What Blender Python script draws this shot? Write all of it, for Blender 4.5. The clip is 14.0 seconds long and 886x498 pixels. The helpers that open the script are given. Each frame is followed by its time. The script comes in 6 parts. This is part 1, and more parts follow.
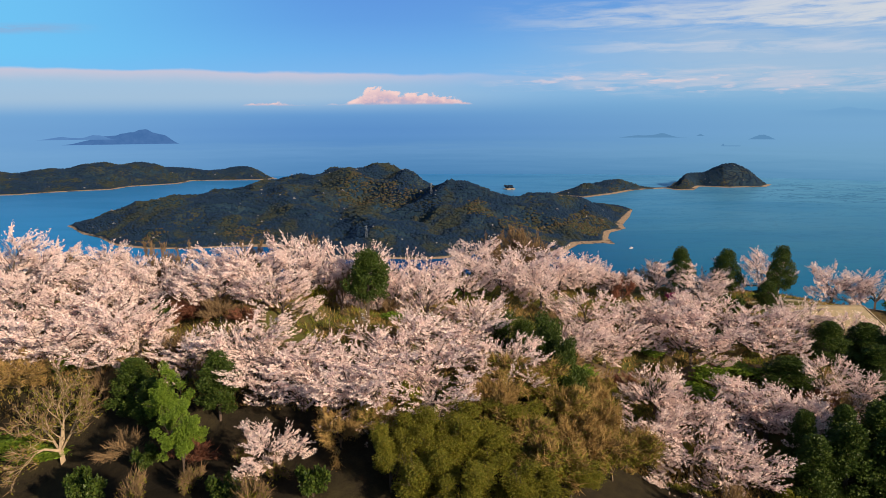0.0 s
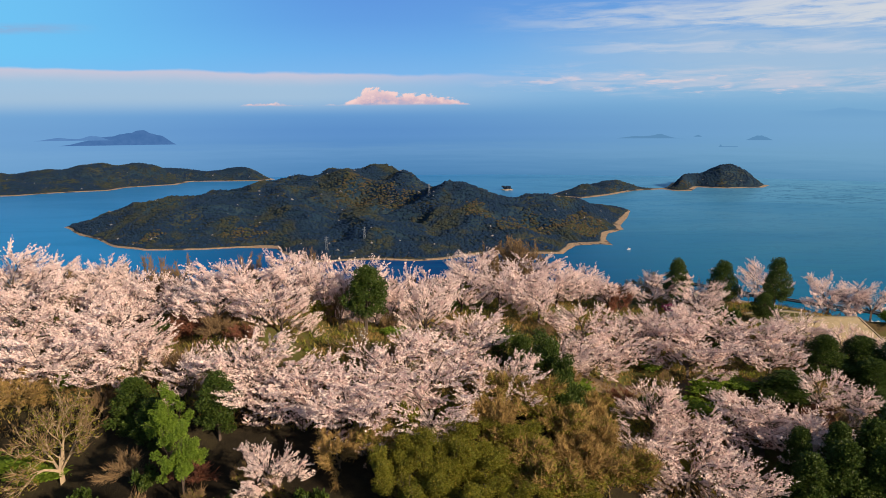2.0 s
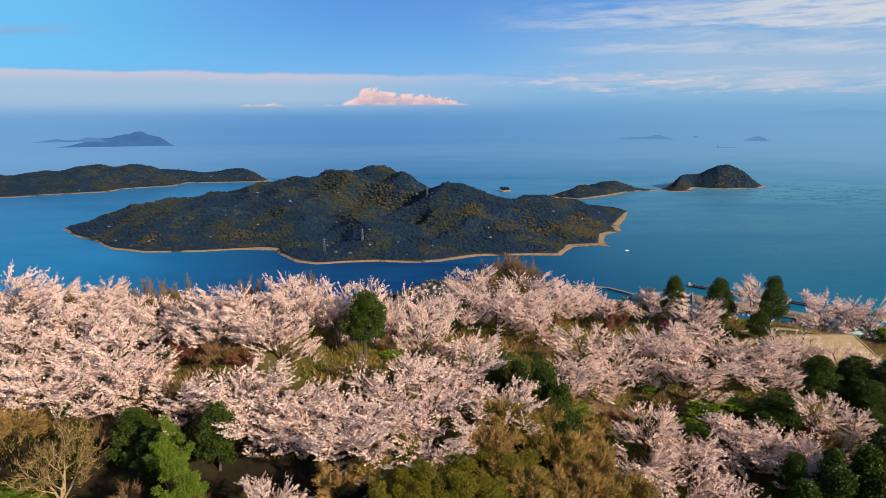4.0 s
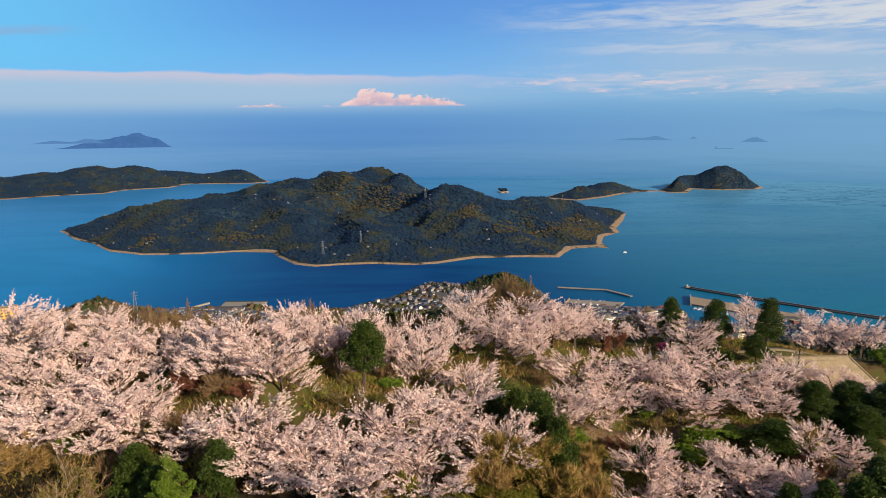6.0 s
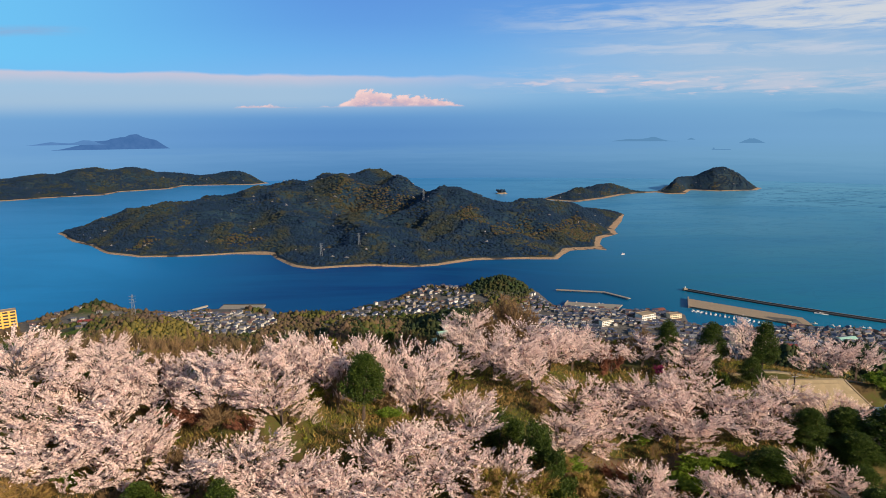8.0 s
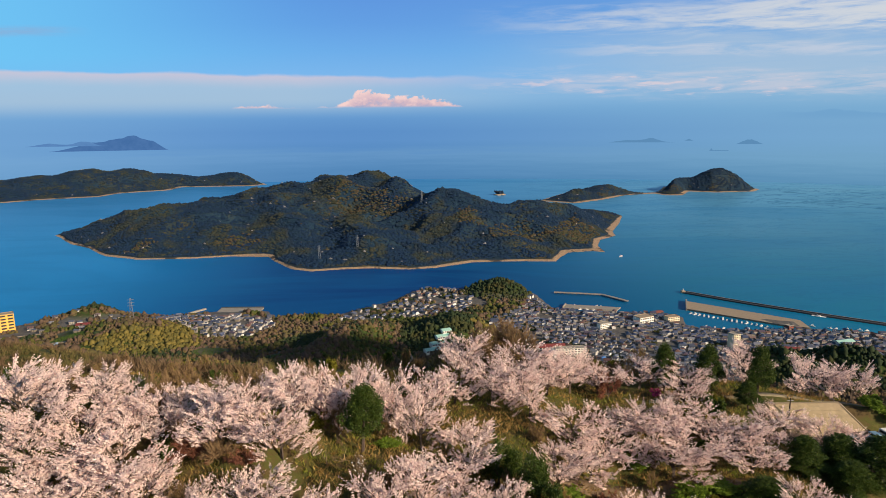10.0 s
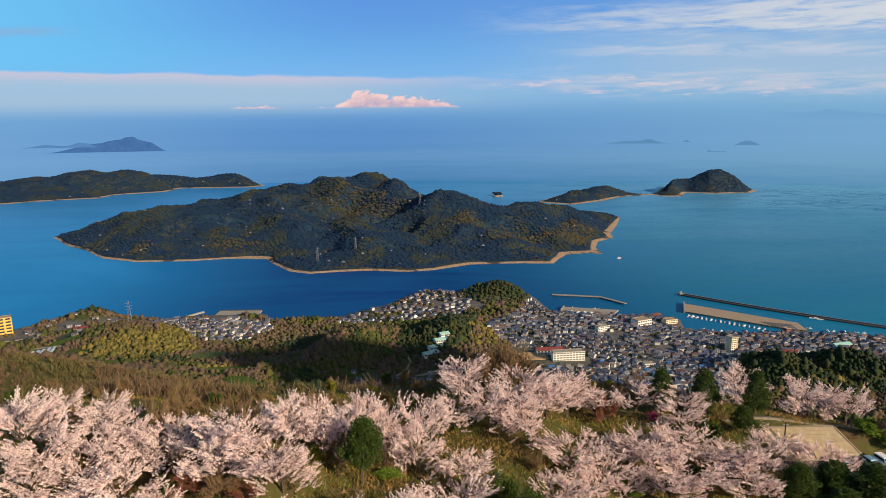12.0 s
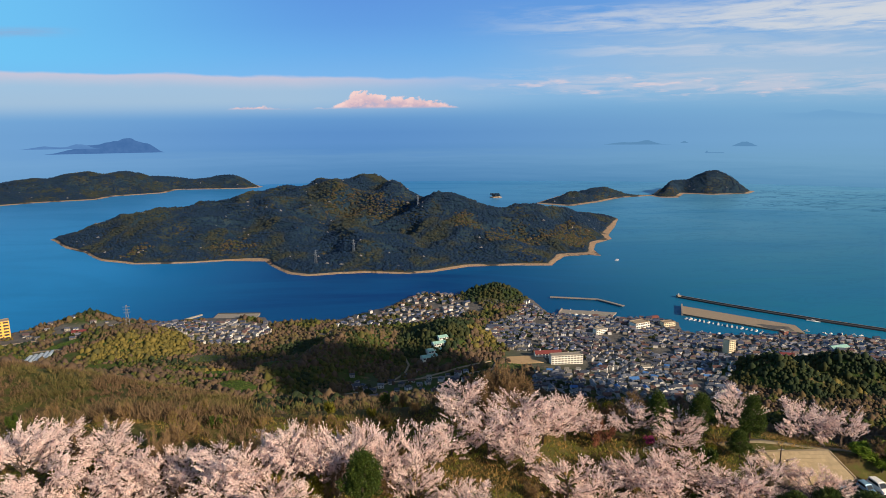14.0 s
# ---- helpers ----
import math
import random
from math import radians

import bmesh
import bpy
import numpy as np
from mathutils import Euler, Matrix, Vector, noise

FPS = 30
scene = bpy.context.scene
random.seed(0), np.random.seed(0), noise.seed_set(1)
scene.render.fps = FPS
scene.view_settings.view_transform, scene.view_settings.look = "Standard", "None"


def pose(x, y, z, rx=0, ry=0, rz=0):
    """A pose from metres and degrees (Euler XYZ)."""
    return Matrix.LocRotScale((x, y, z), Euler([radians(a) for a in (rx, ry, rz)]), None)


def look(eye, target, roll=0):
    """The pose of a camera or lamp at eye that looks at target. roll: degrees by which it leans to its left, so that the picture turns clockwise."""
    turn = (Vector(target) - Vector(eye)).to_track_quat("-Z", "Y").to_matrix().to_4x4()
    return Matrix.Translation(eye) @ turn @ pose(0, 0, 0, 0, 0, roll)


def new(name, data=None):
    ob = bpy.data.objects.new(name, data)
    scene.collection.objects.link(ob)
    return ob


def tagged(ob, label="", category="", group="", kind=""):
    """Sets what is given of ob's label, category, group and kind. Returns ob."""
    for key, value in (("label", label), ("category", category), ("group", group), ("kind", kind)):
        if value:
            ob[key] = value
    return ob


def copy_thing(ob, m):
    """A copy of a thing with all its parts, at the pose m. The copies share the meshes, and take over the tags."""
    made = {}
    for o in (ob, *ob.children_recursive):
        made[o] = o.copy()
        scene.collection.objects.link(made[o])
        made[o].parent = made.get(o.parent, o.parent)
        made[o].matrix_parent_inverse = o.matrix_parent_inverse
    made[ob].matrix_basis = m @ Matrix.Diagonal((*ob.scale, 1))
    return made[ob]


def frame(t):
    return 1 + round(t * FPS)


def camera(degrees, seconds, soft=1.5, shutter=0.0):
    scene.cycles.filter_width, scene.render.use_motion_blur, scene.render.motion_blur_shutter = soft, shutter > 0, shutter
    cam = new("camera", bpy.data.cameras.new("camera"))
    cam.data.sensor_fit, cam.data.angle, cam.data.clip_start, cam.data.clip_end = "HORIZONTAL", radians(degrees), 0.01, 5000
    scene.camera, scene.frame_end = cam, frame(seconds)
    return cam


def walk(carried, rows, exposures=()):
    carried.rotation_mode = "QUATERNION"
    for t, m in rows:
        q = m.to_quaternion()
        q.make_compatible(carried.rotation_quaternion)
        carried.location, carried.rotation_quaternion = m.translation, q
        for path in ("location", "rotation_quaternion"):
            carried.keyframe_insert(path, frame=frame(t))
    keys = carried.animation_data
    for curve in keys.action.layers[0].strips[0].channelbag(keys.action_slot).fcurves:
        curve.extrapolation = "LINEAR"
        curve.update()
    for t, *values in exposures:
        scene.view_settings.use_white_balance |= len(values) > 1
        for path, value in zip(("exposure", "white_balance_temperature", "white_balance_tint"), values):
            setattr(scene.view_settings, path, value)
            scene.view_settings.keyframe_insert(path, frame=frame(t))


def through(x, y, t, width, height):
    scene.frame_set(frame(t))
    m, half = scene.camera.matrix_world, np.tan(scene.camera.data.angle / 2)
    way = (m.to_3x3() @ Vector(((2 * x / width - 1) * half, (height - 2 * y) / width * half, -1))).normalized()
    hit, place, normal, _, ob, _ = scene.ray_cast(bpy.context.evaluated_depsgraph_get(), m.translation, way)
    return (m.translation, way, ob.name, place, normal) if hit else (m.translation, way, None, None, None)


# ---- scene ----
# ---------------------------------------------------------------- camera: a drone that climbs straight up from 352 m
cam = camera(70.2, 14.0, soft=0.5)
# seconds, height, yaw, pitch, roll
CLIMB = [
    (0.0, 352.18, 0.007, -10.882, -0.347),
    (0.5, 352.60, -0.041, -10.872, -0.343),
    (1.0, 353.12, -0.089, -10.862, -0.343),
    (1.5, 353.72, -0.135, -10.851, -0.346),
    (2.0, 354.41, -0.180, -10.840, -0.352),
    (2.5, 355.18, -0.224, -10.829, -0.359),
    (3.0, 356.03, -0.267, -10.817, -0.368),
    (5.5, 361.08, -0.475, -10.759, -0.420),
    (6.0, 362.20, -0.515, -10.747, -0.430),
    (6.5, 363.35, -0.556, -10.735, -0.439),
    (7.0, 364.51, -0.596, -10.723, -0.447),
    (7.5, 365.69, -0.637, -10.712, -0.454),
    (8.0, 366.88, -0.677, -10.700, -0.460),
    (10.5, 372.92, -0.883, -10.646, -0.478),
    (11.0, 374.16, -0.925, -10.635, -0.480),
    (11.5, 375.40, -0.968, -10.626, -0.483),
    (12.0, 376.65, -1.010, -10.616, -0.486),
    (12.5, 377.92, -1.053, -10.607, -0.490),
    (13.0, 379.20, -1.096, -10.598, -0.495),
    (13.5, 380.50, -1.139, -10.589, -0.503),
    (14.0, 381.80, -1.183, -10.581, -0.513),
]
walk(cam, [(t, pose(0, 0, z, 0, 0, yaw) @ pose(0, 0, 0, 90 + pitch, 0, 0) @ pose(0, 0, 0, 0, 0, roll)) for t, z, yaw, pitch, roll in CLIMB], exposures=((0.0, 0.46), (14.0, 0.46)))

# ---------------------------------------------------------------- sky and sun
HORIZON_WEST, EAST_AIR, EAST_SPAN, WEST_AIR, WEST_SPAN = (0.105, 0.272, 0.585), (0.22, 0.44, 0.64), (-0.3, 0.75), (0.21, 0.43, 0.70), (0.0, -0.75)   # the air over the sea
SUN_AZIMUTH, SUN_ELEVATION = 130.0, 21.0   # degrees clockwise from straight ahead; up


def link(tree, a, b):
    tree.links.new(a, b)


def node(tree, kind, values=()):
    """A node; values: (input, value or socket) pairs."""
    n = tree.nodes.new(kind)
    for key, value in values:
        if isinstance(value, bpy.types.NodeSocket):
            tree.links.new(value, n.inputs[key])
        else:
            n.inputs[key].default_value = value
    return n


def maths(tree, op, a, b=0.0, c=0.0):
    n = node(tree, "ShaderNodeMath", ((0, a), (1, b), (2, c)))
    n.operation = op
    return n.outputs[0]


def smooth(tree, v, a, b):
    """0 to 1 as v goes from a to b."""
    n = node(tree, "ShaderNodeMapRange", (("Value", v), ("From Min", a), ("From Max", b)))
    n.interpolation_type = "SMOOTHSTEP"
    return n.outputs[0]


def mixed(tree, f, a, b):
    m = node(tree, "ShaderNodeMix")
    m.data_type = "RGBA"
    for key, value in ((0, f), (6, a), (7, b)):
        if isinstance(value, bpy.types.NodeSocket):
            tree.links.new(value, m.inputs[key])
        else:
            m.inputs[key].default_value = value if key == 0 else (*value, 1)
    return m.outputs[2]


def ramp(tree, f, stops):
    r = node(tree, "ShaderNodeValToRGB", (("Fac", f),))
    e = r.color_ramp.elements
    while len(e) < len(stops):
        e.new(0.5)
    for el, (at, colour) in zip(e, stops):
        el.position, el.color = at, (*colour, 1)
    return r.outputs[0]


def noised(tree, where, scale, detail=4.0, rough=0.55, twist=0.0):
    return node(tree, "ShaderNodeTexNoise", (("Vector", where), ("Scale", scale), ("Detail", detail), ("Roughness", rough), ("Distortion", twist))).outputs[0]


def make_world():
    world = bpy.data.worlds.new("sky")
    world.use_nodes = True
    scene.world = world
    t = world.node_tree
    t.nodes.clear()
    way = node(t, "ShaderNodeTexCoord").outputs["Generated"]
    x, y, z = node(t, "ShaderNodeSeparateXYZ", ((0, way),)).outputs
    ahead = maths(t, "MAXIMUM", maths(t, "ABSOLUTE", y), 0.2)
    across, up = maths(t, "DIVIDE", x, ahead), maths(t, "DIVIDE", z, ahead)

    def times(*factors):
        total = factors[0]
        for f in factors[1:]:
            total = maths(t, "MULTIPLY", total, f)
        return total

    # open sky, with the hazy layer low over the sea
    blue = node(t, "ShaderNodeTexSky")
    blue.sky_type, blue.sun_disc = "NISHITA", False
    blue.sun_elevation, blue.sun_rotation = radians(SUN_ELEVATION), radians(SUN_AZIMUTH)
    blue.air_density, blue.dust_density, blue.ozone_density = 1.2, 1.5, 2.0
    scaled = node(t, "ShaderNodeVectorMath")
    scaled.operation = "SCALE"
    link(t, blue.outputs[0], scaled.inputs[0])
    scaled.inputs["Scale"].default_value = 0.1
    high = scaled.outputs[0]
    low = ramp(t, smooth_linear(t, up, -0.02, 0.22), (
        (0.0, HORIZON_WEST), (0.08, (0.100, 0.265, 0.58)), (0.15, (0.120, 0.30, 0.615)), (0.21, (0.15, 0.355, 0.66)), (0.29, (0.21, 0.45, 0.76)),
        (0.42, (0.205, 0.475, 0.85)), (0.58, (0.155, 0.42, 0.83)), (0.75, (0.125, 0.345, 0.78)), (1.0, (0.105, 0.285, 0.73))))
    low = mixed(t, times(smooth(t, across, -0.05, -0.75), smooth(t, up, 0.03, 0.12), 0.9), low, (0.165, 0.58, 0.93))
    low = mixed(t, times(smooth(t, across, *WEST_SPAN), smooth(t, up, 0.07, 0.03), 0.6), low, WEST_AIR)
    low = mixed(t, maths(t, "MULTIPLY", smooth(t, across, *EAST_SPAN), maths(t, "SUBTRACT", 0.7, maths(t, "MULTIPLY", smooth(t, up, 0.04, 0.14), 0.35))), low, EAST_AIR)
    sky = mixed(t, smooth(t, z, 0.2, 0.42), low, high)
    flat = node(t, "ShaderNodeMapping", (("Vector", way), ("Scale", (1.0, 1.0, 9.0)))).outputs[0]
    fine = noised(t, flat, 11.0, 7.0, 0.62, 0.5)
    broad = noised(t, flat, 2.6, 4.0, 0.5, 0.3)
    # the long pale bank of cloud, pink along its lumpy top, dissolving into the haze beneath
    lumpy = noised(t, node(t, "ShaderNodeMapping", (("Vector", way), ("Scale", (1.0, 1.0, 3.0)))).outputs[0], 9.0, 5.0, 0.55)
    top = maths(t, "ADD", maths(t, "MULTIPLY_ADD", across, -0.019, 0.0835), maths(t, "MULTIPLY", maths(t, "SUBTRACT", lumpy, 0.5), 0.016))
    under = maths(t, "SUBTRACT", top, up)
    bank = times(smooth(t, under, 0.0, 0.006), smooth(t, up, 0.018, 0.050), smooth(t, across, 0.30, -0.25))
    tint = mixed(t, smooth(t, under, 0.0, 0.026), (0.62, 0.575, 0.68), (0.41, 0.555, 0.70))
    sky = mixed(t, times(bank, maths(t, "MULTIPLY_ADD", smooth(t, under, 0.0, 0.03), -0.12, 0.9)), sky, tint)

    # bands and dabs of high cloud
    def band(height, thick, lo, hi, a, b, strength, colour, tilt=0.0, grain=fine):
        off = maths(t, "ABSOLUTE", maths(t, "SUBTRACT", maths(t, "MULTIPLY_ADD", across, tilt, height), up))
        body = maths(t, "ADD", grain, maths(t, "MULTIPLY", smooth(t, off, thick, 0.0), 0.30))
        return mixed(t, times(smooth(t, body, lo, hi), smooth(t, off, thick, thick * 0.3), smooth(t, across, a, b), strength), sky, colour)

    sky = band(0.105, 0.080, 0.10, 0.80, 0.0, 0.50, 0.6, (0.46, 0.57, 0.69))
    sky = band(0.160, 0.036, 0.56, 0.96, 0.02, 0.30, 0.7, (0.60, 0.65, 0.73), 0.012)
    sky = band(0.172, 0.046, 0.48, 0.84, 0.26, 0.55, 0.85, (0.66, 0.69, 0.73))
    sky = band(0.120, 0.020, 0.60, 0.95, 0.12, 0.36, 0.6, (0.62, 0.65, 0.74))
    sky = band(0.076, 0.040, 0.62, 0.98, 0.02, 0.30, 0.5, (0.68, 0.64, 0.71), -0.012)
    dab = noised(t, node(t, "ShaderNodeMapping", (("Vector", way), ("Scale", (1.0, 1.0, 6.0)))).outputs[0], 21.0, 4.0, 0.55)
    sky = band(0.068, 0.040, 0.80, 0.98, 0.03, 0.20, 0.6, (0.82, 0.66, 0.68), 0.0, dab)
    # a thin grey streak over the bank
    off = maths(t, "ABSOLUTE", maths(t, "SUBTRACT", maths(t, "MULTIPLY_ADD", broad, 0.02, 0.144), up))
    sky = mixed(t, times(smooth(t, off, 0.012, 0.002), smooth(t, across, -0.50, -0.62), smooth(t, fine, 0.30, 0.62), 0.75), sky, (0.26, 0.43, 0.68))
    # far mountains that barely show through the haze
    peak = maths(t, "MULTIPLY_ADD", noised(t, node(t, "ShaderNodeCombineXYZ", ((0, across),)).outputs[0], 9.0, 5.0, 0.5), 0.030, 0.010)
    ridge = times(smooth(t, maths(t, "SUBTRACT", peak, up), -0.001, 0.002), smooth(t, across, 0.50, 0.62), smooth(t, up, 0.008, 0.022))
    sky = mixed(t, times(ridge, 0.35), sky, (0.13, 0.32, 0.58))
    # one heap of sunlit cloud on the bank's foot, tailing off to the east, with scraps beside it
    lumps = noised(t, node(t, "ShaderNodeMapping", (("Vector", way), ("Scale", (1.0, 1.0, 1.5)))).outputs[0], 58.0, 7.0, 0.62)
    outline = ramp(t, smooth_linear(t, across, -0.36, 0.06), tuple((f, (h, h, h)) for f, h in (
        (0.0, 0.0), (0.10, 0.04), (0.16, 0.24), (0.25, 0.24), (0.31, 0.15), (0.40, 0.07), (0.47, 0.16), (0.50, 0.12), (0.535, 0.36), (0.585, 0.85), (0.63, 0.98), (0.70, 0.66), (0.80, 0.66), (0.88, 0.52), (0.95, 0.22), (0.985, 0.0))))
    rise = maths(t, "MULTIPLY", outline, 0.027)
    edge = maths(t, "ADD", maths(t, "MULTIPLY", maths(t, "SUBTRACT", lumps, 0.5), maths(t, "MULTIPLY_ADD", outline, 0.044, 0.005)), maths(t, "ADD", rise, 0.0345))
    foot = maths(t, "MULTIPLY_ADD", lumps, 0.006, 0.0315)
    cumulus = times(smooth(t, maths(t, "SUBTRACT", edge, up), 0.0, 0.004), smooth(t, maths(t, "SUBTRACT", up, foot), 0.0, 0.004), smooth(t, outline, 0.0, 0.12))
    glow = maths(t, "ADD", lumps, maths(t, "MULTIPLY", smooth(t, maths(t, "SUBTRACT", edge, up), 0.016, 0.0), 0.16))
    sky = mixed(t, times(cumulus, 0.96), sky, ramp(t, smooth_linear(t, glow, 0.40, 0.72), ((0.0, (0.40, 0.42, 0.60)), (0.4, (0.66, 0.48, 0.55)), (1.0, (0.95, 0.66, 0.62)))))
    out = node(t, "ShaderNodeBackground", (("Color", sky), ("Strength", 0.72)))
    link(t, out.outputs[0], node(t, "ShaderNodeOutputWorld").inputs[0])


def smooth_linear(tree, v, a, b):
    return node(tree, "ShaderNodeMapRange", (("Value", v), ("From Min", a), ("From Max", b))).outputs[0]


make_world()
sun = bpy.data.lights.new("sun", "SUN")
sun.energy, sun.angle, sun.color = 5.0, radians(1.5), (1.0, 0.80, 0.56)
a, e = radians(SUN_AZIMUTH), radians(SUN_ELEVATION)
new("sun", sun).matrix_world = look((0, 0, 0), (-math.sin(a) * math.cos(e), -math.cos(a) * math.cos(e), -math.sin(e)))

# ---------------------------------------------------------------- materials
def material(name):
    m = bpy.data.materials.new(name)
    m.use_nodes = True
    t = m.node_tree
    t.nodes.clear()
    return m, t


def finish(t, shader):
    link(t, shader, node(t, "ShaderNodeOutputMaterial").inputs[0])


def surface(t, colour, rough=0.8, metal=0.0, normal=None, gloss=0.3):
    b = node(t, "ShaderNodeBsdfPrincipled", (("Roughness", rough), ("Metallic", metal), ("Specular IOR Level", gloss)))
    if isinstance(colour, bpy.types.NodeSocket):
        link(t, colour, b.inputs["Base Color"])
    else:
        b.inputs["Base Color"].default_value = (*colour, 1)
    if normal is not None:
        link(t, normal, b.inputs["Normal"])
    return b.outputs[0]


def position(t):
    return node(t, "ShaderNodeNewGeometry").outputs["Position"]


def bump(t, height, distance, strength=0.6):
    return node(t, "ShaderNodeBump", (("Height", height), ("Distance", distance), ("Strength", strength))).outputs[0]


def plain(name, colour, rough=0.7, metal=0.0, scale=2.0, vary=0.25, gloss=0.3):
    """Paint, stone or metal with stains at two scales and a fine relief."""
    m, t = material(name)
    p = position(t)
    n, f = noised(t, p, scale), noised(t, p, scale * 7, 5.0, 0.65)
    k = maths(t, "MULTIPLY_ADD", n, 0.6, maths(t, "MULTIPLY", f, 0.4))
    dark, light = [c * (1 - vary) for c in colour], [min(1, c * (1 + vary)) for c in colour]
    finish(t, surface(t, ramp(t, k, ((0.3, dark), (0.7, light))), rough, metal, bump(t, f, 0.02, 0.4), gloss))
    return m


def many(name, colours, rough=0.7, grain=1.0):
    """One look for many alike objects: each takes a colour of its own."""
    m, t = material(name)
    r = node(t, "ShaderNodeObjectInfo").outputs["Random"]
    c = ramp(t, r, [(i / max(1, len(colours) - 1), c) for i, c in enumerate(colours)])
    f = noised(t, position(t), grain, 5.0, 0.6)
    c = mixed(t, maths(t, "MULTIPLY", f, 0.45), c, (0.03, 0.03, 0.035))
    finish(t, surface(t, c, rough, 0.0, bump(t, f, 0.05, 0.4)))
    return m


def leafy(name, colours, patch=0.0, patch_colours=(), through=0.3, rough=0.6, edge=0.47):
    """Leaves, petals or twigs: every piece has a tint of its own; broad patches differ; some light passes through."""
    m, t = material(name)
    g = node(t, "ShaderNodeNewGeometry")
    r = g.outputs["Random Per Island"]
    c = ramp(t, r, [(i / max(1, len(colours) - 1), c) for i, c in enumerate(colours)])
    if patch:
        n = noised(t, g.outputs["Position"], patch, 3.0, 0.6)
        other = ramp(t, r, [(i / max(1, len(patch_colours) - 1), c) for i, c in enumerate(patch_colours)])
        c = mixed(t, smooth(t, n, edge, edge + 0.11), c, other)
    solid = surface(t, c, rough, 0.0, None, 0.2)
    thin = node(t, "ShaderNodeBsdfTranslucent", (("Color", c),)).outputs[0]
    finish(t, node(t, "ShaderNodeMixShader", ((0, through), (1, solid), (2, thin))).outputs[0])
    return m


def make_ground():
    m, t = material("hill_ground")
    p = position(t)
    z = node(t, "ShaderNodeSeparateXYZ", ((0, p),)).outputs[2]
    a, b, c = noised(t, p, 0.09, 5.0, 0.6), noised(t, p, 0.9, 6.0, 0.65), noised(t, p, 6.0, 5.0, 0.7)
    k = maths(t, "ADD", maths(t, "MULTIPLY", a, 0.5), maths(t, "ADD", maths(t, "MULTIPLY", b, 0.3), maths(t, "MULTIPLY", c, 0.2)))
    grass = ramp(t, k, ((0.34, (0.035, 0.028, 0.014)), (0.44, (0.10, 0.068, 0.032)), (0.52, (0.075, 0.085, 0.022)), (0.60, (0.17, 0.12, 0.055)), (0.70, (0.24, 0.17, 0.08))))
    wide = noised(t, p, 0.012, 4.0, 0.6)
    field = ramp(t, maths(t, "MULTIPLY_ADD", wide, 0.6, maths(t, "MULTIPLY", a, 0.4)), ((0.36, (0.035, 0.045, 0.018)), (0.44, (0.085, 0.068, 0.034)), (0.50, (0.055, 0.085, 0.022)), (0.56, (0.04, 0.06, 0.018)), (0.64, (0.17, 0.115, 0.06))))
    town = ramp(t, k, ((0.35, (0.06, 0.06, 0.065)), (0.55, (0.13, 0.125, 0.12)), (0.7, (0.2, 0.18, 0.15))))
    # leaf litter taken nearly black, the hollow's shade painted into it
    shaded_litter = ramp(t, k, ((0.36, (0.012, 0.010, 0.007)), (0.5, (0.028, 0.022, 0.014)), (0.64, (0.05, 0.042, 0.02))))
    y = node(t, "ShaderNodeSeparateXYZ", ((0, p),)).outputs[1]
    grass = mixed(t, smooth(t, maths(t, "MULTIPLY_ADD", a, 16.0, y), 84, 76), grass, shaded_litter)
    col = mixed(t, smooth(t, z, 215, 290), field, grass)
    col = mixed(t, smooth(t, z, 19, 11), col, town)
    finish(t, surface(t, col, 0.9, 0.0, bump(t, maths(t, "ADD", b, c), 0.25, 0.7), 0.1))
    return m


def make_island_ground():
    m, t = material("island_ground")
    p = position(t)
    z = node(t, "ShaderNodeSeparateXYZ", ((0, p),)).outputs[2]
    a, b = noised(t, p, 0.008, 4.0, 0.6), noised(t, p, 0.12, 5.0, 0.7)
    k = maths(t, "MULTIPLY_ADD", a, 0.6, maths(t, "MULTIPLY", b, 0.4))
    # wooded ground leans to blue: aerial haze painted into its colour
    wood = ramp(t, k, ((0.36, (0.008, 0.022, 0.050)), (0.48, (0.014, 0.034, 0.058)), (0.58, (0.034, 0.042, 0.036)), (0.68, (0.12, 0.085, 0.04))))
    rocky = noised(t, p, 0.009, 4.0, 0.65)
    sand = mixed(t, smooth(t, rocky, 0.40, 0.46), (0.06, 0.055, 0.05), ramp(t, b, ((0.35, (0.23, 0.165, 0.11)), (0.65, (0.40, 0.29, 0.19)))))
    edge = maths(t, "ADD", z, maths(t, "MULTIPLY_ADD", b, 2.0, -1.0))
    finish(t, surface(t, mixed(t, smooth(t, edge, 3.4, 2.6), wood, sand), 0.9, 0.0, bump(t, b, 4.0, 0.7), 0.1))
    return m


